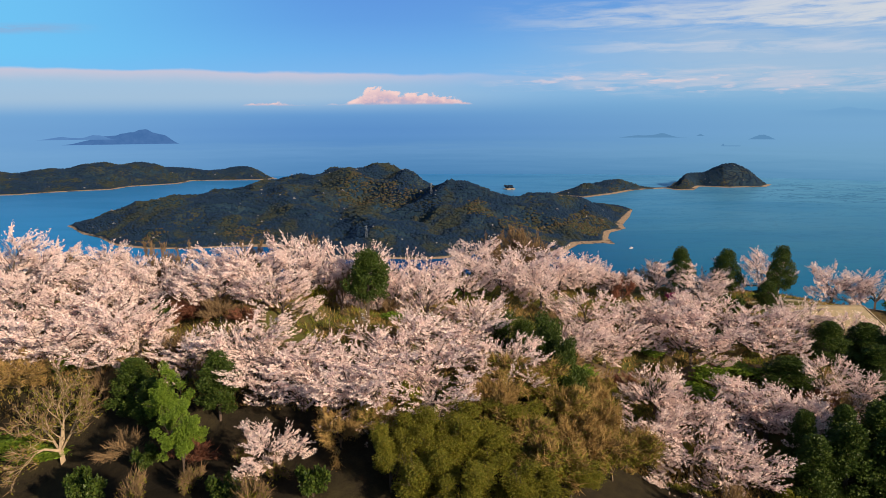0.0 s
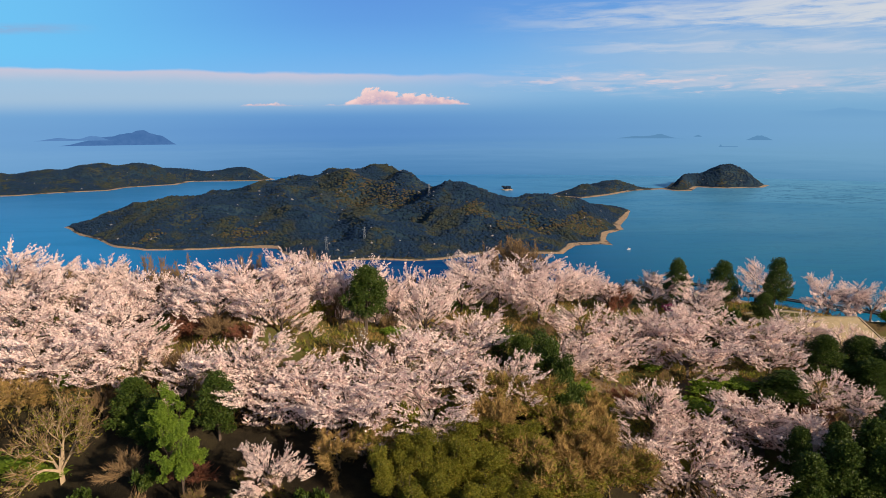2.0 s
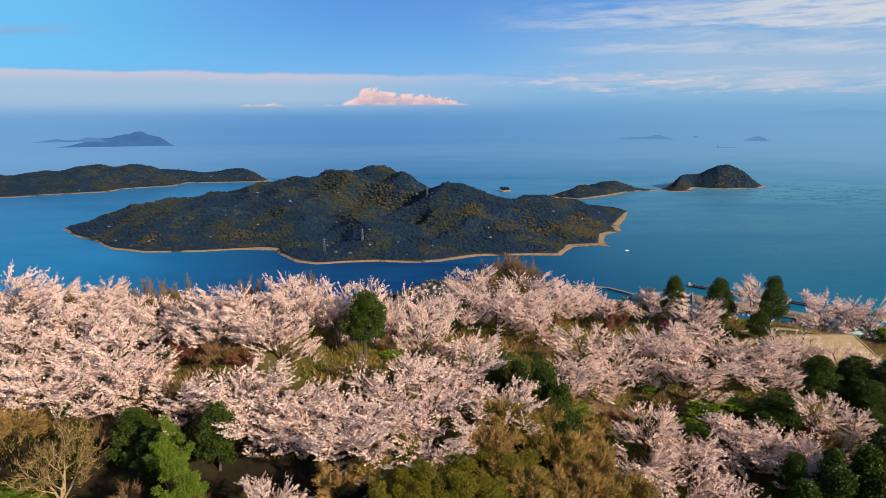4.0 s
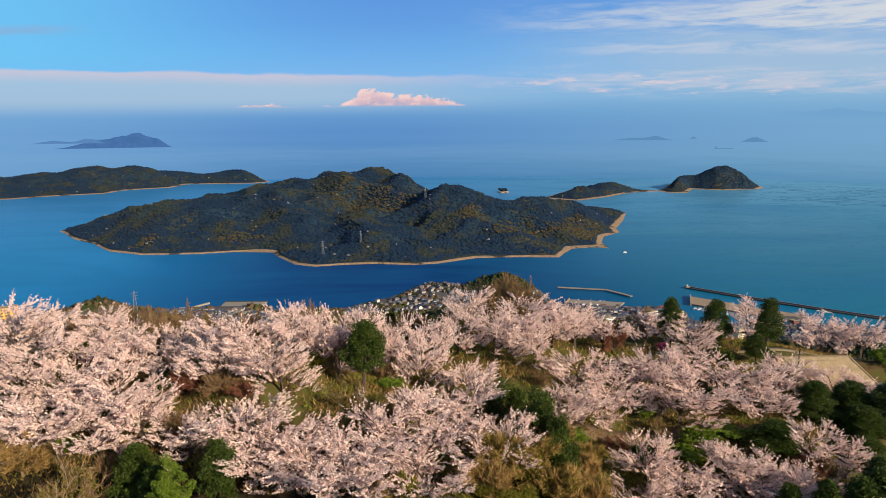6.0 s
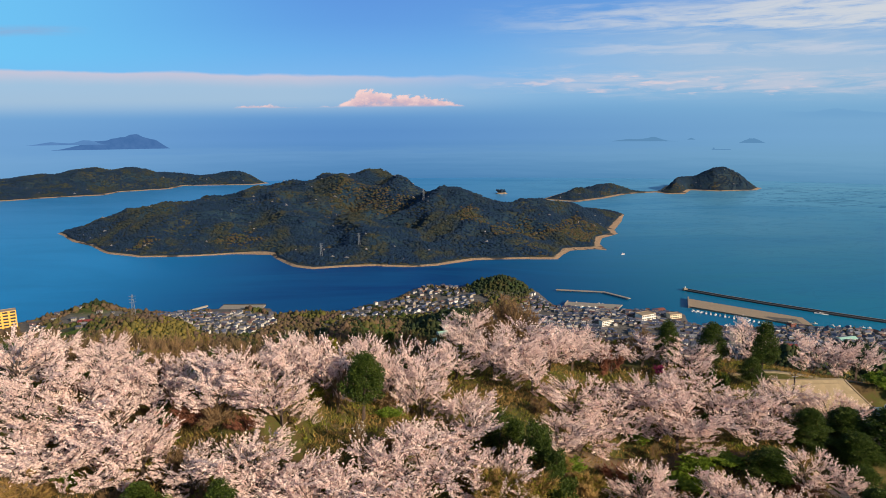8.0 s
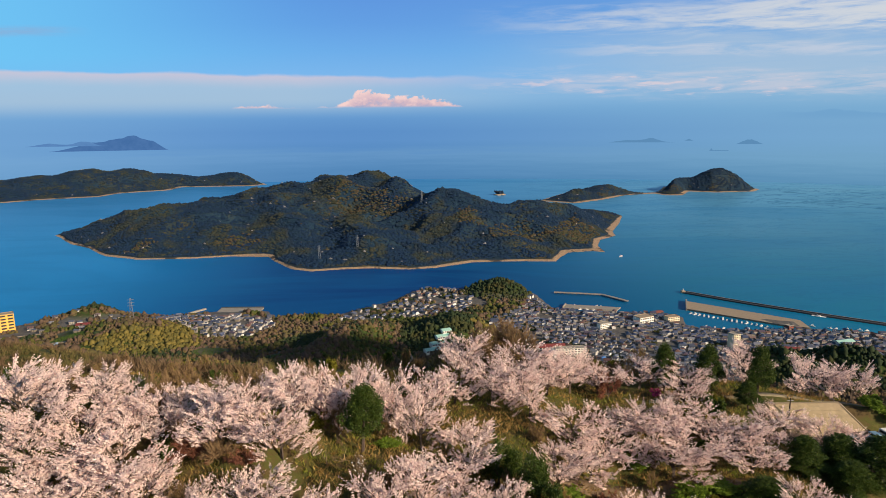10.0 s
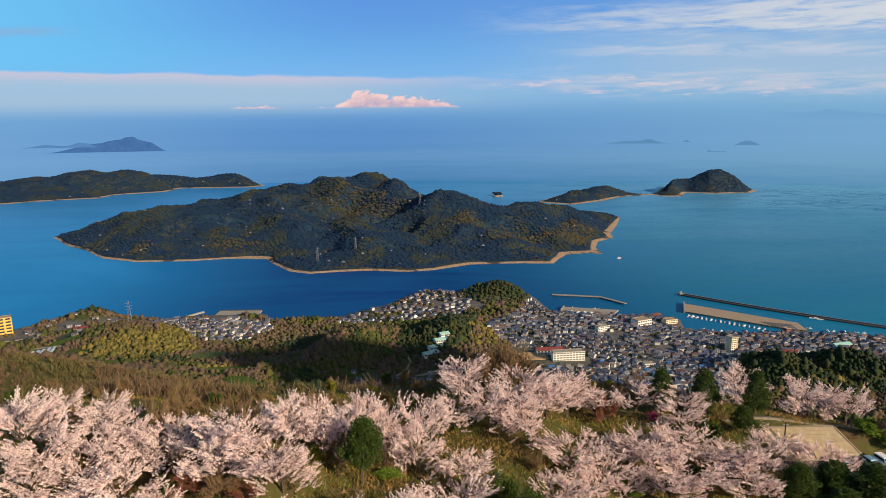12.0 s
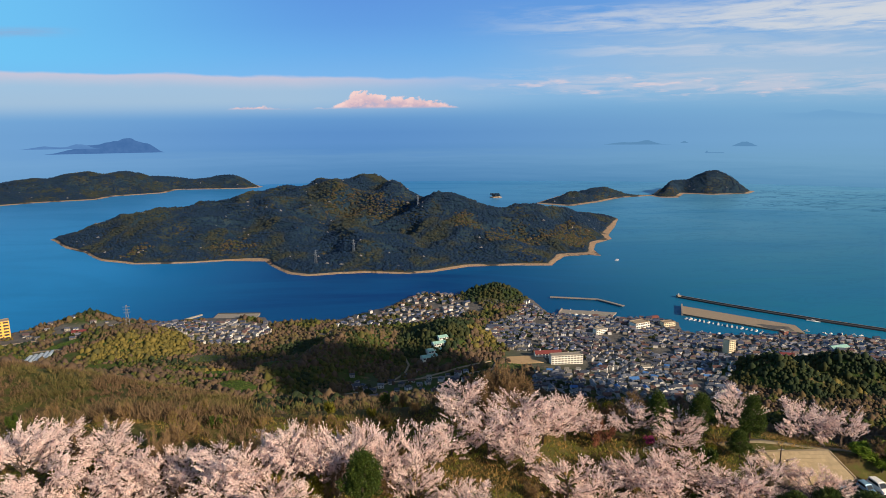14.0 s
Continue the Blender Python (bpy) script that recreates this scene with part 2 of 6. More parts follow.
def make_water():
    m, t = material("sea_water")
    p = position(t)
    stretched = node(t, "ShaderNodeMapping", (("Vector", p), ("Scale", (0.35, 1.0, 1.0)), ("Rotation", (0, 0, 0.25)))).outputs[0]
    swell, chop = noised(t, stretched, 0.05, 6.0, 0.65), noised(t, p, 0.35, 4.0, 0.6)
    drawn = node(t, "ShaderNodeMapping", (("Vector", p), ("Scale", (0.3, 1.0, 1.0)), ("Rotation", (0, 0, 0.08)))).outputs[0]
    calm = noised(t, drawn, 0.004, 5.0, 0.6, 0.8)
    x, y, z = node(t, "ShaderNodeSeparateXYZ", ((0, p),)).outputs
    # paler with distance, painted for haze and sky sheen; darkest across the strait
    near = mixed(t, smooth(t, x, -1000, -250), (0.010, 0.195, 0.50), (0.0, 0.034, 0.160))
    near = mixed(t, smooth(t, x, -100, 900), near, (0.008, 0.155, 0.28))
    # the far colour carries the haze, split east and west like the air
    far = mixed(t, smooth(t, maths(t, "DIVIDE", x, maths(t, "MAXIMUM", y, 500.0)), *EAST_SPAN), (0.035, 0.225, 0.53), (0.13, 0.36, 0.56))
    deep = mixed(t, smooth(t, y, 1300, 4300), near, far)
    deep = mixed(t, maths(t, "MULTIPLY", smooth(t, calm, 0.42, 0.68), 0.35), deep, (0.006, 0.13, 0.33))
    # eddies where the tide runs past the headland, and fainter lines of current elsewhere
    curl = noised(t, node(t, "ShaderNodeMapping", (("Vector", p), ("Scale", (0.42, 1.0, 1.0)), ("Rotation", (0, 0, -0.12)))).outputs[0], 0.0075, 6.0, 0.62, 1.6)
    line = smooth(t, maths(t, "ABSOLUTE", maths(t, "SUBTRACT", curl, 0.5)), 0.035, 0.004)
    dx, dy = maths(t, "DIVIDE", maths(t, "SUBTRACT", x, 2150.0), 700.0), maths(t, "DIVIDE", maths(t, "SUBTRACT", y, 3250.0), 800.0)
    reach = smooth(t, maths(t, "ADD", maths(t, "MULTIPLY", dx, dx), maths(t, "MULTIPLY", dy, dy)), 1.3, 0.1)
    faint = maths(t, "MULTIPLY", smooth(t, x, 200, 900), 0.22)
    deep = mixed(t, maths(t, "MULTIPLY", line, maths(t, "MAXIMUM", maths(t, "MULTIPLY", reach, 0.75), faint)), deep, (0.004, 0.10, 0.23))
    n = bump(t, maths(t, "MULTIPLY_ADD", swell, 0.75, maths(t, "MULTIPLY", chop, 0.25)), 1.2, 0.35)
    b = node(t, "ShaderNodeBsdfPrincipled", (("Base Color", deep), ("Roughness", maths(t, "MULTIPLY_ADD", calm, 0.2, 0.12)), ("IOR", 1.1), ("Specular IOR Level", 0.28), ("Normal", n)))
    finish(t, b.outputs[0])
    return m


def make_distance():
    """The far sea, from five kilometres to the horizon: haze painted as a glowing gradient."""
    m, t = material("far_sea_painted_haze")
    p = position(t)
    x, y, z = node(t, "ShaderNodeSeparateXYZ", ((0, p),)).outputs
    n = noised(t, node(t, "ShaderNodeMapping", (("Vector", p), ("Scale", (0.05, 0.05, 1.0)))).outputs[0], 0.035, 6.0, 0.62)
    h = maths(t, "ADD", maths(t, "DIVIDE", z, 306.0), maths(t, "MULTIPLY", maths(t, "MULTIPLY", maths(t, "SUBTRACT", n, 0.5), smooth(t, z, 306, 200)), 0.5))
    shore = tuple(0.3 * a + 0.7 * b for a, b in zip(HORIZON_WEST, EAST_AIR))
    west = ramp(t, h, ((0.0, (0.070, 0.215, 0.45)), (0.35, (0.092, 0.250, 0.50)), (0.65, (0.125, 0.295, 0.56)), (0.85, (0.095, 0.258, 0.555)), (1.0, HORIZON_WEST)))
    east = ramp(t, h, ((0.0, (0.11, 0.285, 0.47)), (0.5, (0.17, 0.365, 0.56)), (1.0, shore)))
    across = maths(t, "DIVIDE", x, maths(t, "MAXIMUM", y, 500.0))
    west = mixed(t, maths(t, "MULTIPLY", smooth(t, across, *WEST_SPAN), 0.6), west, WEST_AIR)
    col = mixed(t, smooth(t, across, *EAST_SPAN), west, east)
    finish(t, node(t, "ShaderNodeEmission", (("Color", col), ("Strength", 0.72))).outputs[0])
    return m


GROUND, ISLAND, WATER, DISTANCE = make_ground(), make_island_ground(), make_water(), make_distance()
BARK = plain("cherry_bark", (0.085, 0.062, 0.05), 0.9, 0.0, 3.0, 0.45)
BROWN_BARK = plain("brown_bark", (0.17, 0.12, 0.075), 0.9, 0.0, 3.0, 0.4)
PALE_BARK = plain("pale_bark", (0.36, 0.27, 0.18), 0.9, 0.0, 3.0, 0.35)
BLOSSOM = leafy("cherry_blossom", ((0.56, 0.35, 0.34), (0.86, 0.67, 0.63), (0.92, 0.79, 0.73), (0.88, 0.72, 0.67), (0.72, 0.52, 0.50)), through=0.26)
WILD_CHERRY = leafy("wild_cherry", ((0.16, 0.16, 0.17), (0.30, 0.28, 0.29), (0.21, 0.20, 0.21)), through=0.1)
DARK_LEAF = leafy("dark_evergreen_leaf", ((0.024, 0.045, 0.009), (0.056, 0.088, 0.014), (0.038, 0.068, 0.011), (0.10, 0.13, 0.022)), through=0.2, rough=0.45)
BRIGHT_LEAF = leafy("fresh_green_leaf", ((0.10, 0.17, 0.018), (0.19, 0.27, 0.03), (0.14, 0.22, 0.025)), through=0.35)
OLIVE_LEAF = leafy("olive_leaf", ((0.085, 0.098, 0.010), (0.19, 0.175, 0.018), (0.14, 0.15, 0.016), (0.25, 0.195, 0.03)), through=0.3)
TWIG = leafy("brown_twigs", ((0.14, 0.09, 0.048), (0.24, 0.155, 0.08), (0.18, 0.12, 0.065)), through=0.0, rough=0.9)
TAN_TWIG = leafy("tan_twigs", ((0.25, 0.155, 0.058), (0.41, 0.265, 0.10), (0.32, 0.21, 0.078)), through=0.0, rough=0.9)
RED_TWIG = leafy("reddish_twigs", ((0.16, 0.06, 0.04), (0.24, 0.10, 0.06)), through=0.1, rough=0.9)
GOLD_LEAF = leafy("yellowish_buds", ((0.18, 0.12, 0.035), (0.26, 0.18, 0.05), (0.14, 0.10, 0.03)), through=0.3)
DRY_GRASS = leafy("dry_grass", ((0.27, 0.17, 0.055), (0.46, 0.29, 0.11), (0.18, 0.155, 0.036), (0.36, 0.22, 0.085)), 0.16, ((0.13, 0.17, 0.02), (0.22, 0.24, 0.035), (0.30, 0.22, 0.06)), 0.35)
# leaf colours pushed to blue, standing in for haze over the islands
HAZE_WOOD = leafy("haze_blue_woodland", ((0.007, 0.025, 0.068), (0.010, 0.031, 0.070), (0.008, 0.028, 0.069), (0.013, 0.034, 0.064)), 0.006, ((0.025, 0.041, 0.042), (0.038, 0.048, 0.036), (0.050, 0.050, 0.032), (0.030, 0.043, 0.040)), 0.05, 0.9, 0.50)
FAR_BROWN = leafy("far_bare_woodland", ((0.060, 0.055, 0.030), (0.095, 0.066, 0.036), (0.050, 0.062, 0.028), (0.075, 0.060, 0.040)), through=0.05, rough=0.9)
DARK_WOOD = leafy("evergreen_woodland", ((0.020, 0.034, 0.018), (0.028, 0.044, 0.020), (0.023, 0.038, 0.018), (0.036, 0.05, 0.018)), 0.02, ((0.030, 0.040, 0.016), (0.052, 0.054, 0.018), (0.040, 0.046, 0.017)), 0.1, 0.9)
HILL_WOOD = leafy("hillside_woodland", ((0.038, 0.058, 0.016), (0.055, 0.075, 0.018), (0.11, 0.10, 0.026), (0.072, 0.078, 0.022)), 0.012, ((0.10, 0.068, 0.046), (0.14, 0.094, 0.062), (0.115, 0.088, 0.036), (0.12, 0.082, 0.055)), 0.15, 0.9, 0.445)


BROWN_WOOD = leafy("leafless_woodland", ((0.095, 0.064, 0.042), (0.13, 0.088, 0.058), (0.08, 0.058, 0.044), (0.115, 0.078, 0.060)), 0.03, ((0.065, 0.065, 0.024), (0.10, 0.085, 0.034), (0.085, 0.065, 0.042)), 0.1, 0.9, 0.48)
BAMBOO_WOOD = leafy("bamboo_woodland", ((0.11, 0.10, 0.028), (0.19, 0.15, 0.04), (0.15, 0.125, 0.03), (0.09, 0.085, 0.03)), through=0.2, rough=0.7)
ORCHARD = leafy("orchard_leaf", ((0.045, 0.085, 0.016), (0.075, 0.13, 0.022), (0.055, 0.10, 0.018), (0.10, 0.13, 0.03)), through=0.2, rough=0.8)


def make_far_haze(name, near, lit):
    # distance haze painted as blue emission, paler towards the east
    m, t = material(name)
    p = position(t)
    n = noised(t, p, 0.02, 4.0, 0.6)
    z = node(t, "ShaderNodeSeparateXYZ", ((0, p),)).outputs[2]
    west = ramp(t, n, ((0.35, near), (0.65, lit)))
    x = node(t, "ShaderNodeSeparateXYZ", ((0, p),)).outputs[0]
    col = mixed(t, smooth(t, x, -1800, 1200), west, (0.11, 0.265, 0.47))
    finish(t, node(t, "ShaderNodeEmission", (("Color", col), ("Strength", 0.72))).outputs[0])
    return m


FAR_HAZE = make_far_haze("far_haze_glow", (0.058, 0.155, 0.37), (0.078, 0.185, 0.415))
PALE_HAZE = make_far_haze("farthest_haze_glow", (0.095, 0.225, 0.48), (0.11, 0.25, 0.51))
# ---------------------------------------------------------------- shape of the land
def polygon(points):
    return np.array(points, float)


def inland(x, y, poly):
    """Distance to the shore: positive on land, negative at sea."""
    x, y = np.asarray(x, float), np.asarray(y, float)
    best, inside = np.full(x.shape, 1e12), np.zeros(x.shape, bool)
    for (ax, ay), (bx, by) in zip(poly, np.roll(poly, -1, 0)):
        dx, dy = bx - ax, by - ay
        f = np.clip(((x - ax) * dx + (y - ay) * dy) / (dx * dx + dy * dy), 0, 1)
        best = np.minimum(best, (x - ax - f * dx) ** 2 + (y - ay - f * dy) ** 2)
        if dy:
            inside ^= ((ay > y) != (by > y)) & (x < ax + (y - ay) * dx / dy)
    return np.sqrt(best) * np.where(inside, 1, -1)


def ripple(x, y, size, seed=0.0):
    """Smooth uneven ground between about -1 and 1, from crossed waves."""
    total = 0.0
    for n in range(5):
        a = seed * 1.7 + n * 2.4
        total = total + np.sin((x * math.cos(a) + y * math.sin(a)) / size * (1 + 0.37 * n) + seed * 3 + n * 1.3 + 0.8 * np.sin((x * math.sin(a * 1.3) - y * math.cos(a * 1.3)) / size * 0.8 + n))
    return total / 3.2


def step(a, b, v):
    f = np.clip((v - a) / (b - a), 0, 1)
    return f * f * (3 - 2 * f)


def mound(x, y, cx, cy, rx, ry, turn=0.0):
    c, s = math.cos(radians(turn)), math.sin(radians(turn))
    u, v = (x - cx) * c + (y - cy) * s, -(x - cx) * s + (y - cy) * c
    return np.exp(-((u / rx) ** 2) - (v / ry) ** 2)


VILLAGES = [polygon(p) for p in (
    [(215, 1385), (245, 1270), (290, 1255), (425, 1235), (485, 1205), (475, 1150), (500, 1125), (610, 1108), (680, 1115), (860, 1070), (1000, 960), (800, 930), (690, 960),
     (590, 965), (510, 940), (450, 880), (430, 800), (330, 790), (230, 790), (140, 830), (150, 920), (255, 930), (250, 1000), (130, 1010), (95, 1100), (110, 1180), (190, 1300)],
    [(-545, 1255), (-330, 1240), (-300, 1165), (-330, 1085), (-420, 1062), (-480, 1130), (-560, 1150)],
    [(-190, 1250), (-80, 1350), (-40, 1430), (70, 1435), (90, 1330), (60, 1210), (-60, 1190), (-190, 1185)])]
COAST = polygon([
    (-2600, -1600), (-2600, 300), (-1700, 650), (-1150, 950), (-820, 1196), (-765, 1287), (-717, 1326), (-641, 1281), (-545, 1264),
    (-452, 1290), (-359, 1290), (-327, 1245), (-268, 1262), (-193, 1258), (-151, 1296), (-85, 1364), (-47, 1440), (29, 1446),
    (91, 1448), (158, 1462), (226, 1410), (247, 1276), (275, 1262), (429, 1242), (493, 1211), (477, 1153), (503, 1131), (611, 1113),
    (679, 1123), (771, 1105), (860, 1075), (1200, 900), (2600, 400), (2600, -1600)])
# the hilltop park: x, y, height of the ground
HILLTOP = np.array([
    (-27, 86, 330), (-58, 92, 328.5), (-9, 82, 325.5), (8, 115, 323), (42, 121, 319), (48, 109, 319), (64, 118, 319.2), (88, 122, 318),
    (-26, 69, 323), (-4, 61, 321.5), (-25, 60, 318.5), (-44, 77, 324.5), (-42, 57, 315), (2, 53, 316), (9, 79, 321), (29.5, 84, 312.5),
    (29.5, 75, 310), (42, 67, 308), (50, 98, 315.5), (80, 90, 312.5), (10, 98, 322), (-75, 110, 325), (-30, 116, 317.5), (-12, 118, 317.5), (20, 50, 310),
    (70, 70, 308), (-70, 60, 320), (0, 0, 311)])
WALL_FOOT = 314.0


def hilltop(x, y):
    weight = total = 0.0
    for cx, cy, h in HILLTOP:
        w = 1 / ((x - cx) ** 2 + (y - cy) ** 2 + 30) ** 1.7
        weight, total = weight + w, total + w * h
    return total / weight


def mainland(x, y):
    d = inland(x, y, COAST)
    low = 2.6 + 0.035 * np.clip(d - 10, 0, 500) + 1.5 * ripple(x, y, 90, 2) * step(20, 120, d)
    for cx, cy, h, rx, ry, turn in (
            (30, 1065, 38, 62, 95, -15), (150, 1395, 32, 70, 50, -15), (-10, 1430, 14, 50, 25, 0), (508, 868, 40, 30, 75, 48), (625, 880, 38, 32, 75, 48),
            (-150, 985, 34, 48, 120, -28), (-250, 800, 22, 60, 110, -20), (-540, 1080, 34, 110, 90, -20), (-690, 1250, 20, 60, 45, 20), (-110, 1040, 14, 80, 60, 0), (-440, 800, 42, 170, 100, 20)):
        low = low + h * mound(x, y, cx, cy, rx, ry, turn) * step(0, 40, d)
    wide = 0.75 + 0.25 * np.tanh(x / 60)
    r = np.sqrt((x * wide) ** 2 + np.maximum(y, -200) ** 2)
    high = 316 - 0.46 * np.maximum(0, r - 132) - 0.25 * np.maximum(0, -y - 80) + 13 * ripple(x, y, 85, 5) * step(170, 330, r)
    k = 14.0
    h = k * np.logaddexp(low / k, high / k)
    # ridge added out of view to the east, to shade the valley
    h = h + 305 * np.minimum(1, 1.5 * mound(x, y, 540, 395, 190, 75, 40))
    # a brown spur that runs out to the west
    h = h + 44 * mound(x, y, -270, 345, 170, 75, -12) * step(120, 230, r)
    near = step(165, 128, np.sqrt((x * 0.85) ** 2 + y * y))
    h = h * (1 - near) + (hilltop(x, y) + 0.35 * ripple(x, y, 4, 1)) * near
    # the car park is levelled into the slope below the wall
    lot = step(60, 63.5, x) * step(118, 112, x) * step(85, 91, y) * step(115, 113.6, y)
    h = h * (1 - lot) + (WALL_FOOT - 0.45 * step(109.2, 110, y) + 5 * np.clip((y - 110.2) / 3.6, 0, 1)) * lot
    return np.where(d > 0, np.maximum(h, 2.2), -6 * step(0, 25, -d) + 2.2 * step(4, 0, -d))


# ---------------------------------------------------------------- mesh helpers
def mesh_of(name, verts, faces, mat, smooth_shade=False):
    """A mesh from arrays: verts (n, 3) and faces (m, 3 or 4)."""
    verts, faces = np.asarray(verts, np.float32), np.asarray(faces, np.int32)
    me = bpy.data.meshes.new(name)
    me.vertices.add(len(verts))
    me.vertices.foreach_set("co", verts.ravel())
    k = faces.shape[1]
    me.loops.add(faces.size)
    me.loops.foreach_set("vertex_index", faces.ravel())
    me.polygons.add(len(faces))
    me.polygons.foreach_set("loop_start", np.arange(len(faces), dtype=np.int32) * k)
    me.polygons.foreach_set("use_smooth", np.full(len(faces), smooth_shade))
    me.materials.append(mat)
    me.update(calc_edges=True)
    return me


def thing(name, label, category, group="", kind="", at=None, data=None):
    ob = tagged(new(name, data), label, category, group, kind)
    if at is not None:
        ob.matrix_world = at
    return ob


def part(name, me, parent, label=""):
    """One mesh object under a thing or a part."""
    ob = tagged(new(name, me), label)
    ob.parent = parent
    return ob


def grid_faces(nx, ny, keep=None):
    i, j = np.meshgrid(np.arange(nx - 1), np.arange(ny - 1), indexing="ij")
    a = (i * ny + j).ravel()
    f = np.stack([a, a + ny, a + ny + 1, a + 1], 1)
    return f if keep is None else f[keep.ravel()[f].any(1)]


def spread(n, reach, k, centre=0.0):
    """Grid lines that lie close near the centre and far apart at the ends."""
    u = np.linspace(-1, 1, n)
    return centre + reach * np.sinh(k * u) / math.sinh(k)


# ---------------------------------------------------------------- land, sea and distance
def build_mainland():
    xs, ys = spread(400, 2550, 5.2), spread(480, 1800, 4.8, 70)
    ys = ys[(ys > -1500) & (ys < 1600)]
    x, y = np.meshgrid(xs, ys, indexing="ij")
    v = np.stack([x, y, mainland(x, y)], -1).reshape(-1, 3)
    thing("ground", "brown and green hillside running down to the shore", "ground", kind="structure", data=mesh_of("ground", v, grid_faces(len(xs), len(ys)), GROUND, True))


def build_sea():
    xs, ys = np.linspace(-5200, 5200, 3), np.linspace(-5200, 5200, 3)
    x, y = np.meshgrid(xs, ys, indexing="ij")
    v = np.stack([x, y, 0 * x], -1).reshape(-1, 3)
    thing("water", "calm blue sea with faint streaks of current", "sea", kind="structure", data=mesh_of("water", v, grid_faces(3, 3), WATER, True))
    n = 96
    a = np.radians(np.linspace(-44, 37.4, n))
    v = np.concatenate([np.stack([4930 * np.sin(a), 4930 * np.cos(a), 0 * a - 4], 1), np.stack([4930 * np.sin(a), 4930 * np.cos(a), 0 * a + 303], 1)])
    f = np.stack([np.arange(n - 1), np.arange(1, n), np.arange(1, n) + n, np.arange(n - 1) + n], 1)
    thing("backdrop", "painted backdrop of hazy blue sea in the far distance", "distance", kind="structure", data=mesh_of("backdrop", v, f, DISTANCE, True))


MAIN_SHORE = polygon([
    (-1400, 2330), (-1336, 2261), (-1240, 2143), (-1138, 2064), (-1008, 1918), (-879, 1859), (-731, 1866), (-621, 1893), (-498, 1876), (-466, 1817), (-391, 1701),
    (-331, 1670), (-251, 1692), (-174, 1701), (-65, 1681), (5, 1698), (111, 1765), (225, 1773), (346, 1765), (337, 1740), (372, 1820), (415, 1897), (494, 1912), (525, 1893), (531, 2004),
    (565, 2107), (646, 2198), (656, 2280), (741, 2485), (820, 2713), (800, 2830), (640, 2950), (300, 3000), (-150, 3150), (-500, 3350), (-900, 3300), (-1150, 3000), (-1330, 2900), (-1400, 2830), (-1456, 2756), (-1350, 2690), (-1300, 2560), (-1400, 2430)])
EAST_SHORE = polygon([
    (560, 3330), (607, 3281), (721, 3194), (910, 3358), (1098, 3573), (1287, 3649), (1317, 3550), (1410, 3540), (1530, 3758), (1664, 3674), (1904, 3715), (2010, 3850),
    (1980, 4050), (1800, 4180), (1500, 4080), (1330, 3720), (1150, 3680), (1000, 3800), (760, 3700)])
WEST_SHORE = polygon([
    (-3600, 3300), (-2900, 3350), (-2355, 3494), (-2249, 3621), (-2082, 3723), (-1978, 3774), (-1974, 3971), (-1739, 4165), (-1739, 4400), (-1277, 4440), (-1190, 4560),
    (-1300, 4760), (-2000, 4900), (-3000, 4700), (-3700, 4300)])


def main_height(x, y):
    d = inland(x, y, MAIN_SHORE)
    h = 20 + 0 * x
    for cx, cy, top, rx, ry, turn in (
            (-330, 2690, 138, 310, 330, 0), (-130, 2480, 62, 150, 260, 20), (60, 2190, 112, 120, 190, 10), (330, 2270, 82, 190, 190, 0), (-490, 2690, -14, 80, 100, 0), (590, 2330, 74, 150, 230, 0),
            (-700, 2480, 84, 300, 280, 20), (-930, 2130, 62, 260, 160, 40), (-1230, 2280, 34, 160, 150, 0), (-480, 2100, 60, 130, 280, -15), (-180, 1950, 45, 120, 200, 10), (200, 1940, 45, 140, 130, 0), (-1090, 2400, 44, 180, 170, 0), (510, 2420, 26, 120, 130, 0), (-1290, 2250, 16, 60, 60, 0)):
        h = h + top * mound(x, y, cx, cy, rx, ry, turn)
    h = h + (34 * (0.5 - np.abs(ripple(x, y, 120, 3))) + 22 * (0.5 - np.abs(ripple(x, y, 66, 21))) + 14 * ripple(x, y, 62, 14)) * step(30, 200, d) + 5 * ripple(x, y, 27, 8)
    beach = 1.5 + 6.5 * step(-0.2, 0.5, ripple(x, y, 60, 12)) + 26 * mound(x, y, 640, 2300, 150, 380) + 30 * mound(x, y, 440, 1905, 110, 70) + 42 * mound(x, y, -540, 1890, 60, 45) + 10 * mound(x, y, 150, 1770, 260, 60)
    return np.where(d > 0, 0.3 + 2.6 * step(0, 1, d / beach) + np.maximum(h, 8) * (1 - np.exp(-np.maximum(0, d - beach) / 150)), -4 * step(0, 30, -d) - 0.2)


def east_height(x, y):
    d = inland(x, y, EAST_SHORE)
    h = 8 + 66 * mound(x, y, 1000, 3560, 170, 170) + 112 * mound(x, y, 1740, 3880, 150, 190) + 50 * mound(x, y, 1890, 3850, 90, 150) + 40 * mound(x, y, 1440, 3740, 90, 150) + 78 * mound(x, y, 1500, 3830, 120, 140) + 34 * mound(x, y, 1120, 3600, 90, 90) + 30 * mound(x, y, 760, 3400, 130, 110) + 12 * ripple(x, y, 60, 4) * step(30, 120, d) + 4 * ripple(x, y, 30, 9)
    return np.where(d > 0, 0.3 + 3.0 * step(0, 30, d) + np.maximum(h, 3) * (1 - np.exp(-np.maximum(0, d - 26) / 70)), -4 * step(0, 30, -d) - 0.2)


